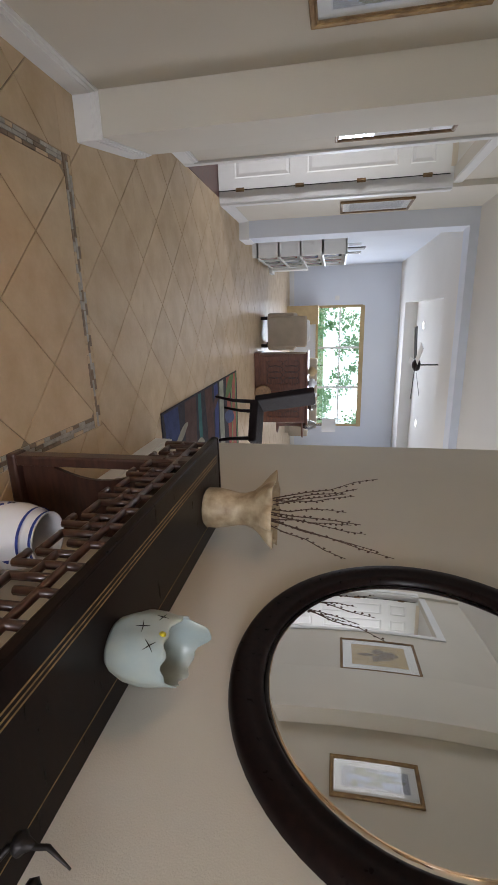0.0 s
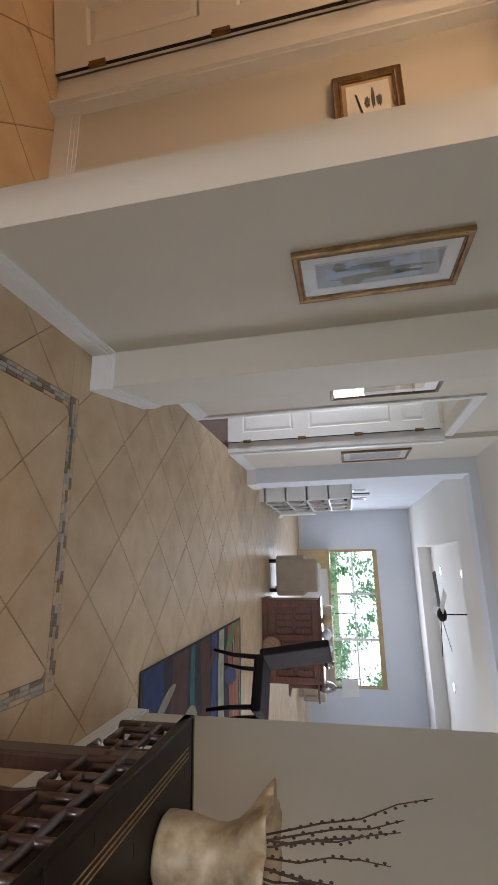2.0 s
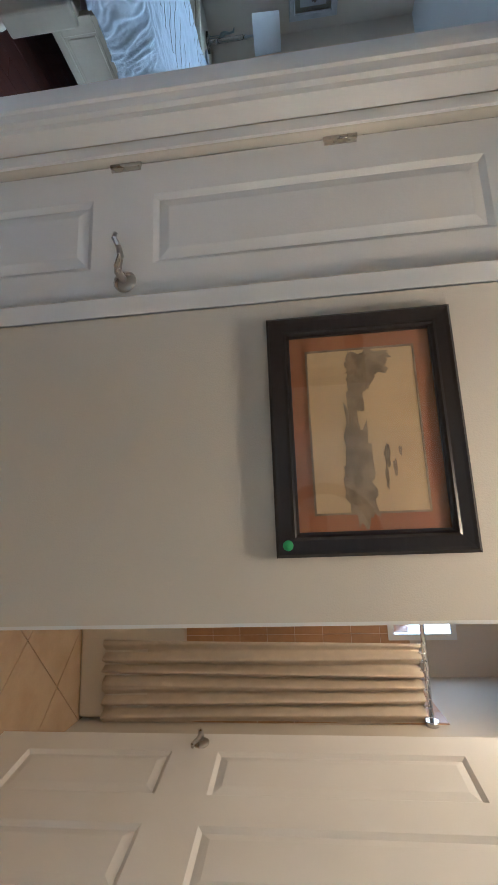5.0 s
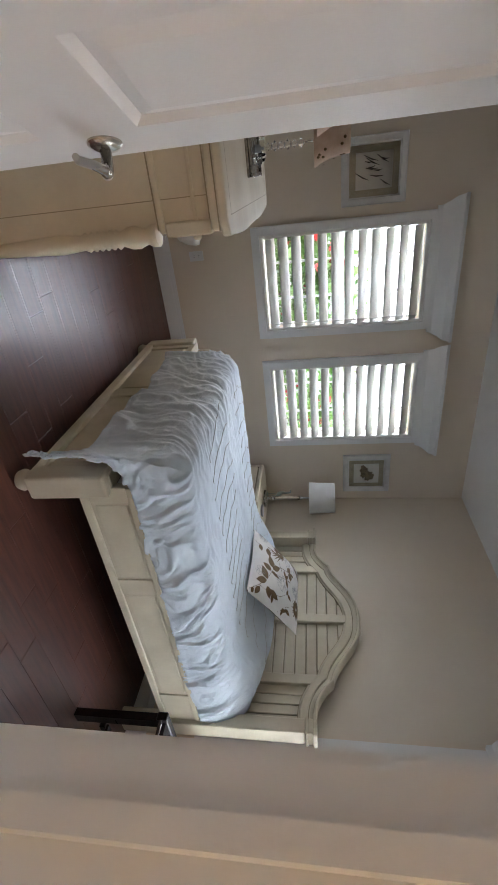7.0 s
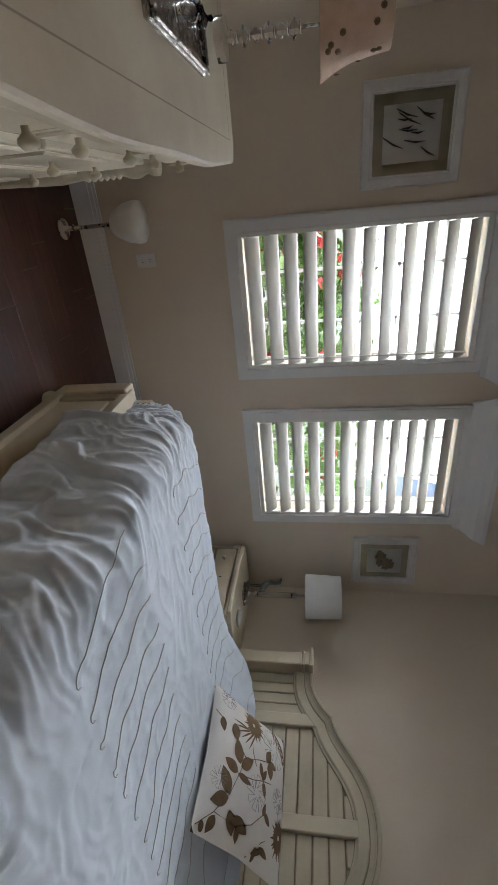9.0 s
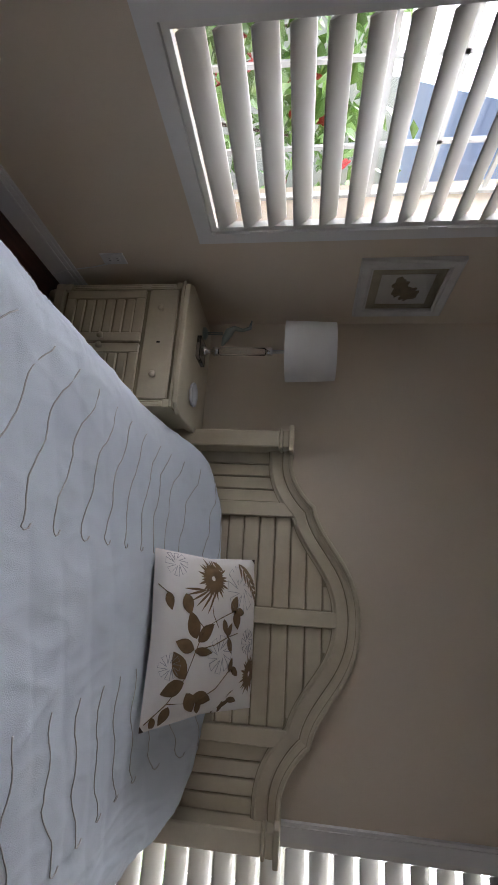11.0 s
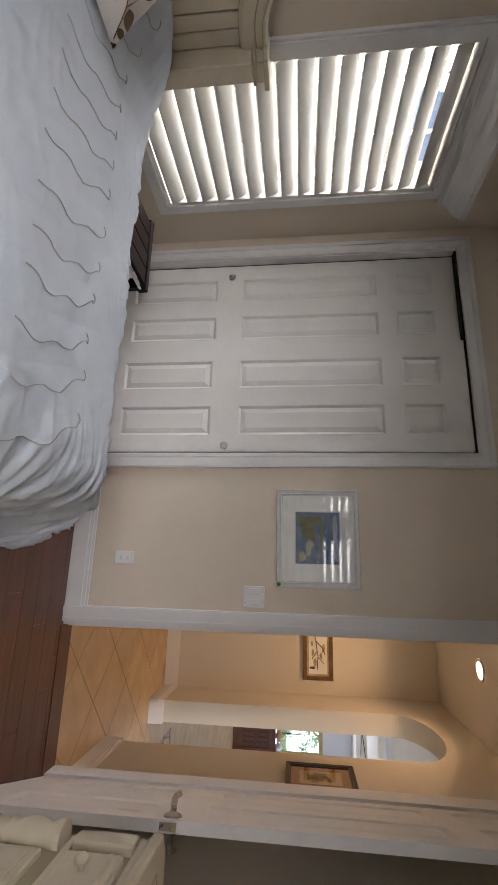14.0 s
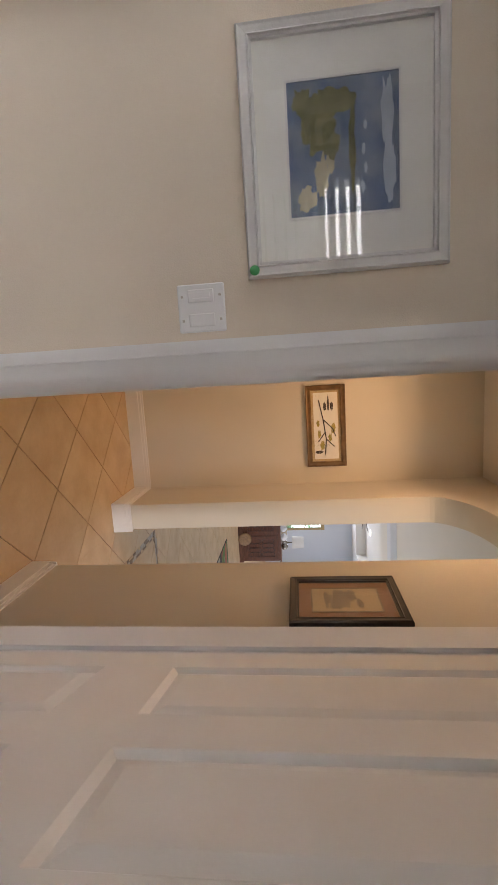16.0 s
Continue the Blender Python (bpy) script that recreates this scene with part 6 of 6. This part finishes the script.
lathe(bm, [(.062, 0), (.072, .010), (.072, .05), (.065, .09), (.058, .125), (.058, .15), (.068, .18), (.086, .205), (.108, .232), (.122, .258), (.118, .259), (.102, .234), (.080, .206), (.060, .175), (.052, .14), (.060, .05), (0, .04)], 56, wob=ruf)
part("body", bm, VASEM, v)
r = random.Random(3)
for k in range(11):
    g = k * 2.4
    lean = r.uniform(.05, .20)
    h = r.uniform(.50, .64)
    pts = [(.02 * math.cos(g), .02 * math.sin(g), .10)]
    for i in range(1, 7):
        f = i / 6
        pts.append((.02 * math.cos(g) + .55 * lean * f ** 1.3 * math.cos(g) + r.uniform(-.006, .006), .02 * math.sin(g) + lean * f ** 1.3 * math.sin(g) * 1.4 + r.uniform(-.006, .006), .10 + (h - .10) * f))
    bm = bmesh.new()
    tube(bm, pts, [.0026, .0024, .0022, .002, .0017, .0014, .001], 6)
    for i in range(14):
        f = .35 + .65 * i / 14
        q = f * 6
        i0 = min(5, int(q))
        c = Vector(pts[i0]).lerp(Vector(pts[i0 + 1]), q - i0)
        sd = r.uniform(0, 6.28)
        lathe(bm, [(0, 0), (.0032, .003), (.003, .007), (0, .010)], 6, (c.x + .004 * math.cos(sd), c.y + .004 * math.sin(sd), c.z))
    part("twig", bm, TWIG, v, "brown budding willow twig")

v = thing("celadon_vase", "pale green ceramic vase with torn rim and dark brush marks", "vase", (1.135, 0.985, CT))
v.scale = (.88, .88, .88)
bm = bmesh.new()


def torn(a, z):
    return 1 + .05 * math.sin(3 * a) + (.09 * noise.noise(Vector((math.cos(a) * 2.5, math.sin(a) * 2.5, z * 14))) if z > .02 else 0)


lathe(bm, [(.055, 0), (.068, .015), (.082, .05), (.090, .09), (.090, .13), (.086, .16), (.085, .185), (.082, .185), (.084, .15), (.086, .09), (.07, .04), (.05, .02), (0, .015)], 56, wob=torn)
for vv in bm.verts:
    if vv.co.z > .17:
        a = math.atan2(vv.co.y, vv.co.x)
        vv.co.z += .006 * math.sin(5 * a) + .055 * max(0, math.cos(a - 1.5)) ** 5 - .02 * max(0, math.cos(a + 2.2)) ** 2 + .005 * math.sin(11 * a)
        bm.normal_update()
part("body", bm, CELAD, v)
bm = bmesh.new()
for a, z in ((3.4, .10), (3.0, .14), (3.9, .13)):
    for q in range(4):
        g = q * 1.5 + a
        tube(bm, [(.0925 * math.cos(a), .0925 * math.sin(a), z), (.0935 * math.cos(a + .18 * math.cos(g)), .0935 * math.sin(a + .18 * math.cos(g)), z + .018 * math.sin(g))], [.0016, .0006], 5)
tagged(part("brush_marks", bm, IRON, v, "dark painted sprigs"), kind="stuff")
bm = bmesh.new()
lathe(bm, [(0, 0), (.009, .001), (0, .002)], 10)
bmesh.ops.transform(bm, matrix=Matrix.Translation((-.079, -.035, .155)) @ Matrix.Rotation(radians(-70), 4, "Y"), verts=bm.verts[:])
part("price_dot", bm, mat("yellow_sticker", (0.75, 0.62, 0.03), 0.6, 0, 0.03, 10, 100, 0), v, "round yellow sticker")

v = thing("iron_candelabrum", "dark wrought iron candle holder with curling spikes", "candle holder", (1.13, 0.47, CT))
v.scale = (.8, .8, .8)
bm = bmesh.new()
lathe(bm, [(.07, 0), (.07, .01), (.02, .03), (.016, .06), (.03, .08), (.014, .10), (.012, .24), (.03, .25), (.03, .28)], 20)
part("stem", bm, IRON, v)
for k in range(6):
    g = k * 1.047
    bm = bmesh.new()
    tube(bm, [(.012 * math.cos(g), .012 * math.sin(g), .09), (.06 * math.cos(g), .06 * math.sin(g), .06), (.11 * math.cos(g), .11 * math.sin(g), .09), (.12 * math.cos(g), .12 * math.sin(g), .16), (.10 * math.cos(g), .10 * math.sin(g), .21)], [.008, .008, .007, .005, .002], 8)
    lathe(bm, [(.016, 0), (.02, .012), (.012, .02), (0, .05)], 10, (.118 * math.cos(g), .118 * math.sin(g), .10))
    part("arm", bm, IRON, v)

v = thing("porcelain_jar", "blue and white porcelain jar standing under the console", "jar", (1.11, 1.40, 0))
v.scale = (.80, .80, .90)
bm = bmesh.new()
lathe(bm, [(.09, 0), (.10, .02), (.128, .12), (.145, .22), (.142, .32), (.125, .38), (.108, .40), (.112, .43), (.104, .43), (.098, .40), (.11, .36), (.12, .2), (0, .04)], 44)
part("body", bm, CERW, v)
r = random.Random(6)
for z, rr in ((.03, .1035), (.375, .1275), (.415, .1115)):
    bm = bmesh.new()
    lathe(bm, [(rr, 0), (rr + .0012, .003), (rr + .0012, .009), (rr, .012)], 44, (0, 0, z), caps=False)
    part("painted_band", bm, CERB, v, "cobalt blue band")
bm = bmesh.new()
for k in range(26):
    a, z = r.uniform(0, 6.28), r.uniform(.08, .34)
    rad = float(np.interp(z, (.02, .12, .22, .32, .38), (.10, .128, .145, .142, .125))) + .0012
    n, s = 9, r.uniform(.010, .026)
    vs = []
    for i in range(n):
        t = 2 * math.pi * i / n
        q = s * (1 + .4 * math.sin(3 * t + k))
        zz = z + q * math.sin(t)
        rz = float(np.interp(zz, (.02, .12, .22, .32, .38), (.10, .128, .145, .142, .125))) + .0012
        aa = a + q * math.cos(t) / rad
        vs.append(bm.verts.new((rz * math.cos(aa), rz * math.sin(aa), zz)))
    bm.faces.new(vs)
tagged(part("brushwork", bm, CERB, v, "cobalt blue flower brushwork"), kind="stuff")

# round mirror
v = thing("round_mirror", "round mirror in broad dark wood frame above the console", "mirror", (XR, 1.15, 1.57))
bm = bmesh.new()
prof = [(.415, .006), (.418, .022), (.43, .030), (.44, .026), (.455, .034), (.485, .036), (.497, .028), (.503, .016), (.505, .001)]
lathe(bm, prof, 72)
for f in [f for f in bm.faces if len(f.verts) > 8]:
    bm.faces.remove(f)
M = Matrix.Rotation(radians(-90), 4, "Y") @ Matrix.Diagonal((0.98, 1.02, 1, 1))
bmesh.ops.transform(bm, matrix=M, verts=bm.verts[:])
part("frame", bm, BLACKW, v)
bm = bmesh.new()
lathe(bm, [(.0, .008), (.395, .008), (.418, .005), (.418, .002), (0, .002)], 72)
bmesh.ops.transform(bm, matrix=M, verts=bm.verts[:])
part("mirror_glass", bm, MIRR, v, "bevelled mirror glass")


# ---- dining and living room ----
rug = thing("area_rug", "dark area rug with large colourful painted shapes", "rug", (2.2, 4.78, 0))
part("pile", soften(boxes((-1.08, 1.2, -1.38, 1.39, 0.0005, .010)), .004), mat("dark_rug", (0.035, 0.03, 0.035), 0.95, 0, 0.3, 8, 300, 0.4), rug)
cols = [(0.32, 0.05, 0.035), (0.11, 0.18, 0.06), (0.30, 0.27, 0.20), (0.06, 0.08, 0.16), (0.35, 0.13, 0.04), (0.10, 0.05, 0.04), (0.16, 0.22, 0.12)]
r = random.Random(15)
# wavy painted bands across the pile
for k, (y0, y1, c) in enumerate(((-1.34, -1.0, (0.03, 0.045, 0.13)), (-.85, -.5, (0.085, 0.04, 0.03)), (-.40, -.30, (0.03, 0.13, 0.12)), (-.15, .12, (0.10, 0.045, 0.03)), (.17, .34, (0.05, 0.07, 0.20)),
                                 (.42, .62, (0.36, 0.36, 0.27)), (.80, .98, (0.34, 0.09, 0.06)), (.99, 1.06, (0.22, 0.32, 0.12)), (1.07, 1.26, (0.40, 0.12, 0.08)), (1.28, 1.34, (0.14, 0.26, 0.10)))):
    bm = bmesh.new()
    wave = [(-1.06 + 2.24 * i / 20, .03 * math.sin(i * .55 + k * 1.7)) for i in range(21)]
    lo, hi = [bm.verts.new((x, max(-1.36, y0 + w), .0104)) for x, w in wave], [bm.verts.new((x, min(1.37, y1 + .6 * w), .0104)) for x, w in wave]
    for i in range(20):
        bm.faces.new((lo[i], lo[i + 1], hi[i + 1], hi[i]))
    part("band", bm, mat("rug_band", c, 0.95, 0, 0.3, 9, 300, 0.3), rug)
for k in range(14):
    bm = bmesh.new()
    cx, cy, rx, ry, g = r.uniform(-.98, .9), r.uniform(-1.25, 1.25), r.uniform(.04, .09), r.uniform(.12, .3), r.uniform(-.5, .5)
    vs = []
    for i in range(24):
        t = 2 * math.pi * i / 24
        x, y = rx * math.cos(t) * (1 + .2 * math.sin(2 * t + k)), ry * math.sin(t)
        vs.append((min(1.18, max(-1.06, cx + x * math.cos(g) - y * math.sin(g))), min(1.37, max(-1.36, cy + x * math.sin(g) + y * math.cos(g)))))
    bm.faces.new([bm.verts.new((x, y, .0110 + .0003 * k)) for x, y in vs])
    c = cols[k % 7]
    part("motif", bm, mat("rug_motif", c, 0.95, 0, 0.25, 12, 300, 0.3), rug)


def side_chair(at, rz):
    b = thing("dining_chair", "dark leather high-back dining chair on black wooden legs", "chair", at, rz)
    part("seat", soften(boxes((-.24, .24, -.24, .24, .40, .49)), .03, 3), LEATH, b)
    bm = boxes((-.24, .24, -.035, .035, .0, .66))
    bmesh.ops.transform(bm, matrix=Matrix.Translation((0, .25, .45)) @ Matrix.Rotation(radians(-9), 4, "X"), verts=bm.verts[:])
    part("backrest", soften(bm, .025, 3), LEATH, b)
    for x, y in ((-.2, -.2), (.2, -.2), (-.2, .22), (.2, .22)):
        bm = bmesh.new()
        tube(bm, [(x, y, .41), (x * 1.02, y * 1.05, .2), (x * 1.1, y * 1.22, 0)], [.024, .02, .015], 8)
        part("leg", bm, BLACKW, b)


side_chair((1.62, 5.10, .0105), 62)

b = thing("sideboard", "mahogany sideboard with lattice door panels", "sideboard", (1.62, 7.86, 0))
part("body", soften(boxes((-.58, .58, -.2, .22, .08, .86)), .006), MAHOG, b)
part("top", soften(boxes((-.61, .61, -.225, .23, .86, .89)), .008, 2), MAHOG, b)
part("plinth", soften(boxes((-.6, .6, -.215, .22, 0, .09)), .006), MAHOG, b)
for s in (-1, 1):
    x0, x1 = (0.02, .55) if s > 0 else (-.55, -.02)
    bm = boxes((x0, x1, -.222, -.2, .13, .20), (x0, x1, -.222, -.2, .76, .83), (x0, x0 + .07, -.222, -.2, .20, .76), (x1 - .07, x1, -.222, -.2, .20, .76))
    d = part("cabinet_door", soften(bm, .003), MAHOG, b)
    bm = bmesh.new()
    for k in range(4):
        for j in range(2):
            cx, cz = x0 + .12 + k * (x1 - x0 - .24) / 3, .34 + j * .28
            tube(bm, [(cx + .06 * math.cos(t), -.208, cz + .13 * math.sin(t)) for t in [2 * math.pi * i / 16 for i in range(17)]], .005, 6)
    part("lattice", bm, ROSEW, d)
b = thing("carved_plaque", "small round carved wooden dish leaning on the sideboard", "dish", (1.68, 7.60, 0.0))
bm = bmesh.new()
lathe(bm, [(0, 0), (.13, .004), (.14, .02), (.12, .03), (0, .018)], 28)
bmesh.ops.transform(bm, matrix=Matrix.Translation((0, 0, .142)) @ Matrix.Rotation(radians(78), 4, "X"), verts=bm.verts[:])
part("plate", bm, mat("carved_wood", (0.30, 0.17, 0.08), 0.5, 0, 0.4, 30, 90, 0.2), b)
for x, m_, nm, lb in ((1.35, SEPIA, "ginger_jar", "small yellow ceramic jar on the sideboard"), (1.55, CERW, "white_bowl", "white ceramic bowl on the sideboard"), (1.75, CERW, "white_bowl", "white lidded ceramic bowl on the sideboard"), (1.95, SILVER, "candy_dish", "silver footed dish on the sideboard")):
    o = thing(nm, lb, "bowl", (x, 7.85, .89))
    bm = bmesh.new()
    lathe(bm, [(.035, 0), (.075, .03), (.085, .07), (.06, .11), (.035, .12), (.03, .14), (0, .145)], 20)
    part("body", bm, m_, o)

b = thing("armchair", "beige upholstered armchair seen from behind", "armchair", (0.71, 8.75, 0))
part("back", soften(boxes((-.27, .27, -.38, -.22, .12, .82)), .035, 3), FABB, b)
part("seat", soften(boxes((-.27, .27, -.22, .4, .12, .46)), .04, 3), FABB, b)
for s in (-1, 1):
    part("arm", soften(boxes((s * .27 - .06, s * .27 + .06, -.34, .4, .12, .60)), .04, 3), FABB, b)
    for y in (-.32, .34):
        part("foot", boxes((s * .24 - .03, s * .24 + .03, y - .03, y + .03, 0, .12)), BLACKW, b)
part("throw_cushion", soften(boxes((-.2, .2, -.12, .02, .5, .86)), .05, 3), SHADEW, b, "white throw cushion")
b = thing("sofa", "beige sofa under the living room window", "sofa", (2.6, 12.6, 0))
part("base", soften(boxes((-1.0, 1.0, -.4, .4, .1, .45)), .04, 3), FABB, b)
part("back", soften(boxes((-1.0, 1.0, .22, .42, .45, .85)), .05, 3), FABB, b)
for s in (-1, 1):
    part("arm", soften(boxes((s * .98 - .1, s * .98 + .1, -.4, .4, .1, .62)), .05, 3), FABB, b)
part("skirt", boxes((-.98, .98, -.38, .38, 0, .1)), FABB, b)
b = thing("wood_crate", "pale wood cabinet below the window", "cabinet", (0.45, 13.3, 0))
part("body", soften(boxes((-.25, .25, -.25, .25, 0, .85)), .006), SEPIA, b)
b = thing("shade_lamp", "white drum-shaded lamp on a round side table", "lamp", (2.95, 10.6, .62))
bm = bmesh.new()
lathe(bm, [(.08, 0), (.10, .05), (.12, .14), (.08, .26), (.02, .32), (.012, .46)], 28)
part("base", bm, SILVER, b)
bm = bmesh.new()
lathe(bm, [(.17, .44), (.15, .76), (.147, .76), (.167, .44), (.17, .44)], 36, caps=False)
part("shade", bm, SHADEW, b)
b = thing("side_table", "round dark wooden side table", "table", (2.95, 10.6, 0))
bm = bmesh.new()
lathe(bm, [(0, .59), (.3, .59), (.31, .605), (.3, .62), (0, .62)], 36)
part("tabletop", bm, MAHOG, b)
bm = bmesh.new()
lathe(bm, [(.2, 0), (.2, .02), (.05, .05), (.035, .3), (.05, .59)], 24)
part("pedestal", bm, MAHOG, b)

b = thing("bookcase", "white bookcase filled with books and keepsakes", "bookcase", (-0.86, 8.55, 0))
part("back_panel", boxes((0.001, .012, -.85, .85, .06, 1.46)), SHUT, b)
for y in (-.85, -.28, .28, .85):
    part("upright", boxes((.012, .40, y - .012, y + .012, 0, 1.46)), SHUT, b)
for z in (.08, .42, .76, 1.10, 1.46):
    part("shelf", boxes((.012, .41, -.862, .862, z - .012, z + .012)), SHUT, b)
r = random.Random(33)
bookm = [mat("book_cloth", c, 0.8, 0, 0.2, 10, 200, 0.1) for c in ((0.25, 0.05, 0.04), (0.05, 0.09, 0.16), (0.5, 0.47, 0.40), (0.10, 0.14, 0.08), (0.03, 0.03, 0.03), (0.35, 0.25, 0.12), (0.6, 0.6, 0.6))]
for z in (.092, .432, .772, 1.112):
    for y0 in (-.83, -.26, .30):
        y = y0
        while y < y0 + r.uniform(.25, .5):
            w, h, d = r.uniform(.018, .05), r.uniform(.17, .28), r.uniform(.15, .22)
            bk = thing("book", "upright cloth-bound book on the bookcase shelf", "book", (-0.86, 8.55, 0), group="books on the bookcase")
            part("cover", boxes((.395 - d, .395, y, y + w - .001, z, z + h)), r.choice(bookm), bk)
            y += w
for y, h, m_ in ((-.6, .22, CERW), (-.1, .30, BLACKF), (.5, .26, SILVER)):
    o = thing("framed_photo", "small framed photograph on top of the bookcase", "photo frame", (-0.62, 8.55 + y, 1.472))
    part("frame", soften(boxes((-.01, .01, -h * .4, h * .4, 0, h)), .004), m_, o)
    part("photo", boxes((.0101, .012, -h * .3, h * .3, .03, h - .03)), GREYP, o)
b = thing("magazine_rack", "white slatted rack with magazines beside the bookcase", "rack", (-0.62, 9.75, 0))
for k in range(6):
    part("slat", boxes((-.2 + k * .07, -.16 + k * .07, -.15, .15, .06, .75)), SHUT, b)
part("base", boxes((-.22, .24, -.17, .17, 0, .06)), SHUT, b)

b = thing("ceiling_fan", "black ceiling fan with long rod and pale blades at rest", "ceiling fan", (1.36, 8.85, 0))
bm = bmesh.new()
tube(bm, [(0, 0, TOP - .1), (0, 0, 2.86)], .012, 10)
lathe(bm, [(.07, 0), (.06, -.05), (.02, -.07)], 20, (0, 0, TOP - .1))
part("downrod", bm, IRON, b)
bm = bmesh.new()
lathe(bm, [(.03, .12), (.09, .10), (.11, .06), (.11, .02), (.08, 0), (.05, -.02), (0, -.03)], 28, (0, 0, 2.74))
part("motor", bm, IRON, b)
for k in range(5):
    bm = boxes((.12, .70, -.062, .062, -.004, .004))
    bmesh.ops.transform(bm, matrix=Matrix.Translation((0, 0, 2.77)) @ Matrix.Rotation(k * 1.2566 + .35, 4, "Z") @ Matrix.Rotation(radians(13), 4, "X"), verts=bm.verts[:])
    part("blade", soften(bm, .003), SHADEW if k % 2 else IRON, b)
plate("light_switch", "white double light switch plate with dimmer", (0.0, 13.7, 1.35), "-y", 0.118, 0.12, "switch")


# ---- floor pieces ----
def clip(poly, x0, x1, y0, y1):
    for ax, lim, sg in ((0, x0, 1), (0, x1, -1), (1, y0, 1), (1, y1, -1)):
        out = []
        for i, p in enumerate(poly):
            q = poly[i - 1]
            dp, dq = sg * (p[ax] - lim), sg * (q[ax] - lim)
            if (dp >= 0) != (dq >= 0):
                f = dq / (dq - dp)
                out.append((q[0] + f * (p[0] - q[0]), q[1] + f * (p[1] - q[1])))
            if dp >= 0:
                out.append(p)
        poly = out
        if not poly:
            return []
    return poly


def poly_area(p):
    return abs(sum(p[i - 1][0] * p[i][1] - p[i][0] * p[i - 1][1] for i in range(len(p)))) / 2


def slab(bm, poly, z0, z1):
    """A flat piece with its upper rim chamfered by 1.5 mm."""
    cx, cy = sum(p[0] for p in poly) / len(poly), sum(p[1] for p in poly) / len(poly)
    lo = [bm.verts.new((x, y, z0)) for x, y in poly]
    hi = [bm.verts.new((x, y, z1 - .0015)) for x, y in poly]
    tp = [bm.verts.new((x + (cx - x) * .008, y + (cy - y) * .008, z1)) for x, y in poly]
    n = len(poly)
    for a, b in ((lo, hi), (hi, tp)):
        for i in range(n):
            bm.faces.new((a[i], a[(i + 1) % n], b[(i + 1) % n], b[i]))
    bm.faces.new(tp)
    return bm


floor_tiles = tagged(new("floor_tiles"), "beige ceramic floor tiles laid on the diagonal", kind="structure")
P, U0, V0, G2 = 0.418, 1.532, 1.508, 0.0028
REGIONS = [(-0.315, 0.930, -2.6, 2.445), (XF, -0.381, -2.6, 2.445), (0.997, XR, -2.6, 2.445), (XF, XR, 2.515, 3.26), (XF, -0.381, 2.445, 2.515), (0.997, XR, 2.445, 2.515), (-0.87, 5.0, 3.26, 7.0), (XV, XF, 0.64, 1.64),
           (-2.02, XV, -0.07, YV), (XW + .8, -2.02, 0.66, YV)]
farbm = bmesh.new()
for reg in REGIONS + [(-0.86, 5.0, 7.0, 13.7)]:
    far = reg[2] >= 7.0
    for iu in range(-20, 40):
        for iv in range(-20, 40):
            u0, v0 = U0 + iu * P + G2, V0 + iv * P + G2
            sq = [((u - v) / math.sqrt(2), (u + v) / math.sqrt(2)) for u, v in ((u0, v0), (u0 + P - 2 * G2, v0), (u0 + P - 2 * G2, v0 + P - 2 * G2), (u0, v0 + P - 2 * G2))]
            pc = clip(sq, *reg)
            if len(pc) < 3 or poly_area(pc) < 0.0012:
                continue
            if far or pc[0][0] > 2.6:
                slab(farbm, pc, -0.006, 0)
            else:
                bm = bmesh.new()
                slab(bm, pc, -0.006, 0)
                part("tile", bm, TILE, floor_tiles)
far_tiles = part("far_tiles", farbm, TILE, floor_tiles)
tagged(far_tiles, kind="stuff")

border = tagged(new("floor_border"), "mosaic border of brown and grey stone strips in the hall floor", kind="structure")
rng = random.Random(5)


def mosaic(x0, x1, y0, y1, along):
    pos, end = (x0, x1) if along == "x" else (y0, y1)
    lo, hi = (y0, y1) if along == "x" else (x0, x1)
    w = (hi - lo) / 3
    for k in range(3):
        p = pos - rng.random() * 0.03
        while p < end:
            L = rng.choice((0.045, 0.06, 0.09))
            a, b = max(p, pos), min(p + L - 0.003, end)
            if b - a > 0.01:
                bm = bmesh.new()
                c, d = lo + k * w + .0015, lo + (k + 1) * w - .0015
                slab(bm, [(a, c), (b, c), (b, d), (a, d)] if along == "x" else [(c, a), (d, a), (d, b), (c, b)], -0.006, rng.uniform(-.0008, .0004))
                part("mosaic_strip", bm, rng.choice((MOS_A, MOS_B, MOS_B) if k == 1 else (MOS_B, TILE, MOS_A)), border)
            p += L


mosaic(-0.378, 0.994, 2.448, 2.512, "x")
mosaic(-0.378, -0.318, 0.9, 2.438, "y")
mosaic(0.933, 0.994, 0.9, 2.438, "y")

planks = tagged(new("floor_planks"), "dark red-brown hand-scraped wood plank floor", kind="structure")
rng = random.Random(9)
PW = 0.127
ys, row = YS, 0
while ys < YN:
    y1 = min(ys + PW - 0.0014, YN)
    x = XW - rng.random() * 1.1
    while x < XE:
        L = rng.choice((0.45, 0.6, 0.8, 1.0, 1.2))
        a, b = max(x, XW), min(x + L - 0.0018, XE)
        if b - a > 0.02:
            bm = bmesh.new()
            slab(bm, [(a, ys), (b, ys), (b, y1), (a, y1)], -0.006, rng.uniform(-.0006, 0.0))
            part("plank", bm, PLANK, planks)
        x += L
    ys += PW
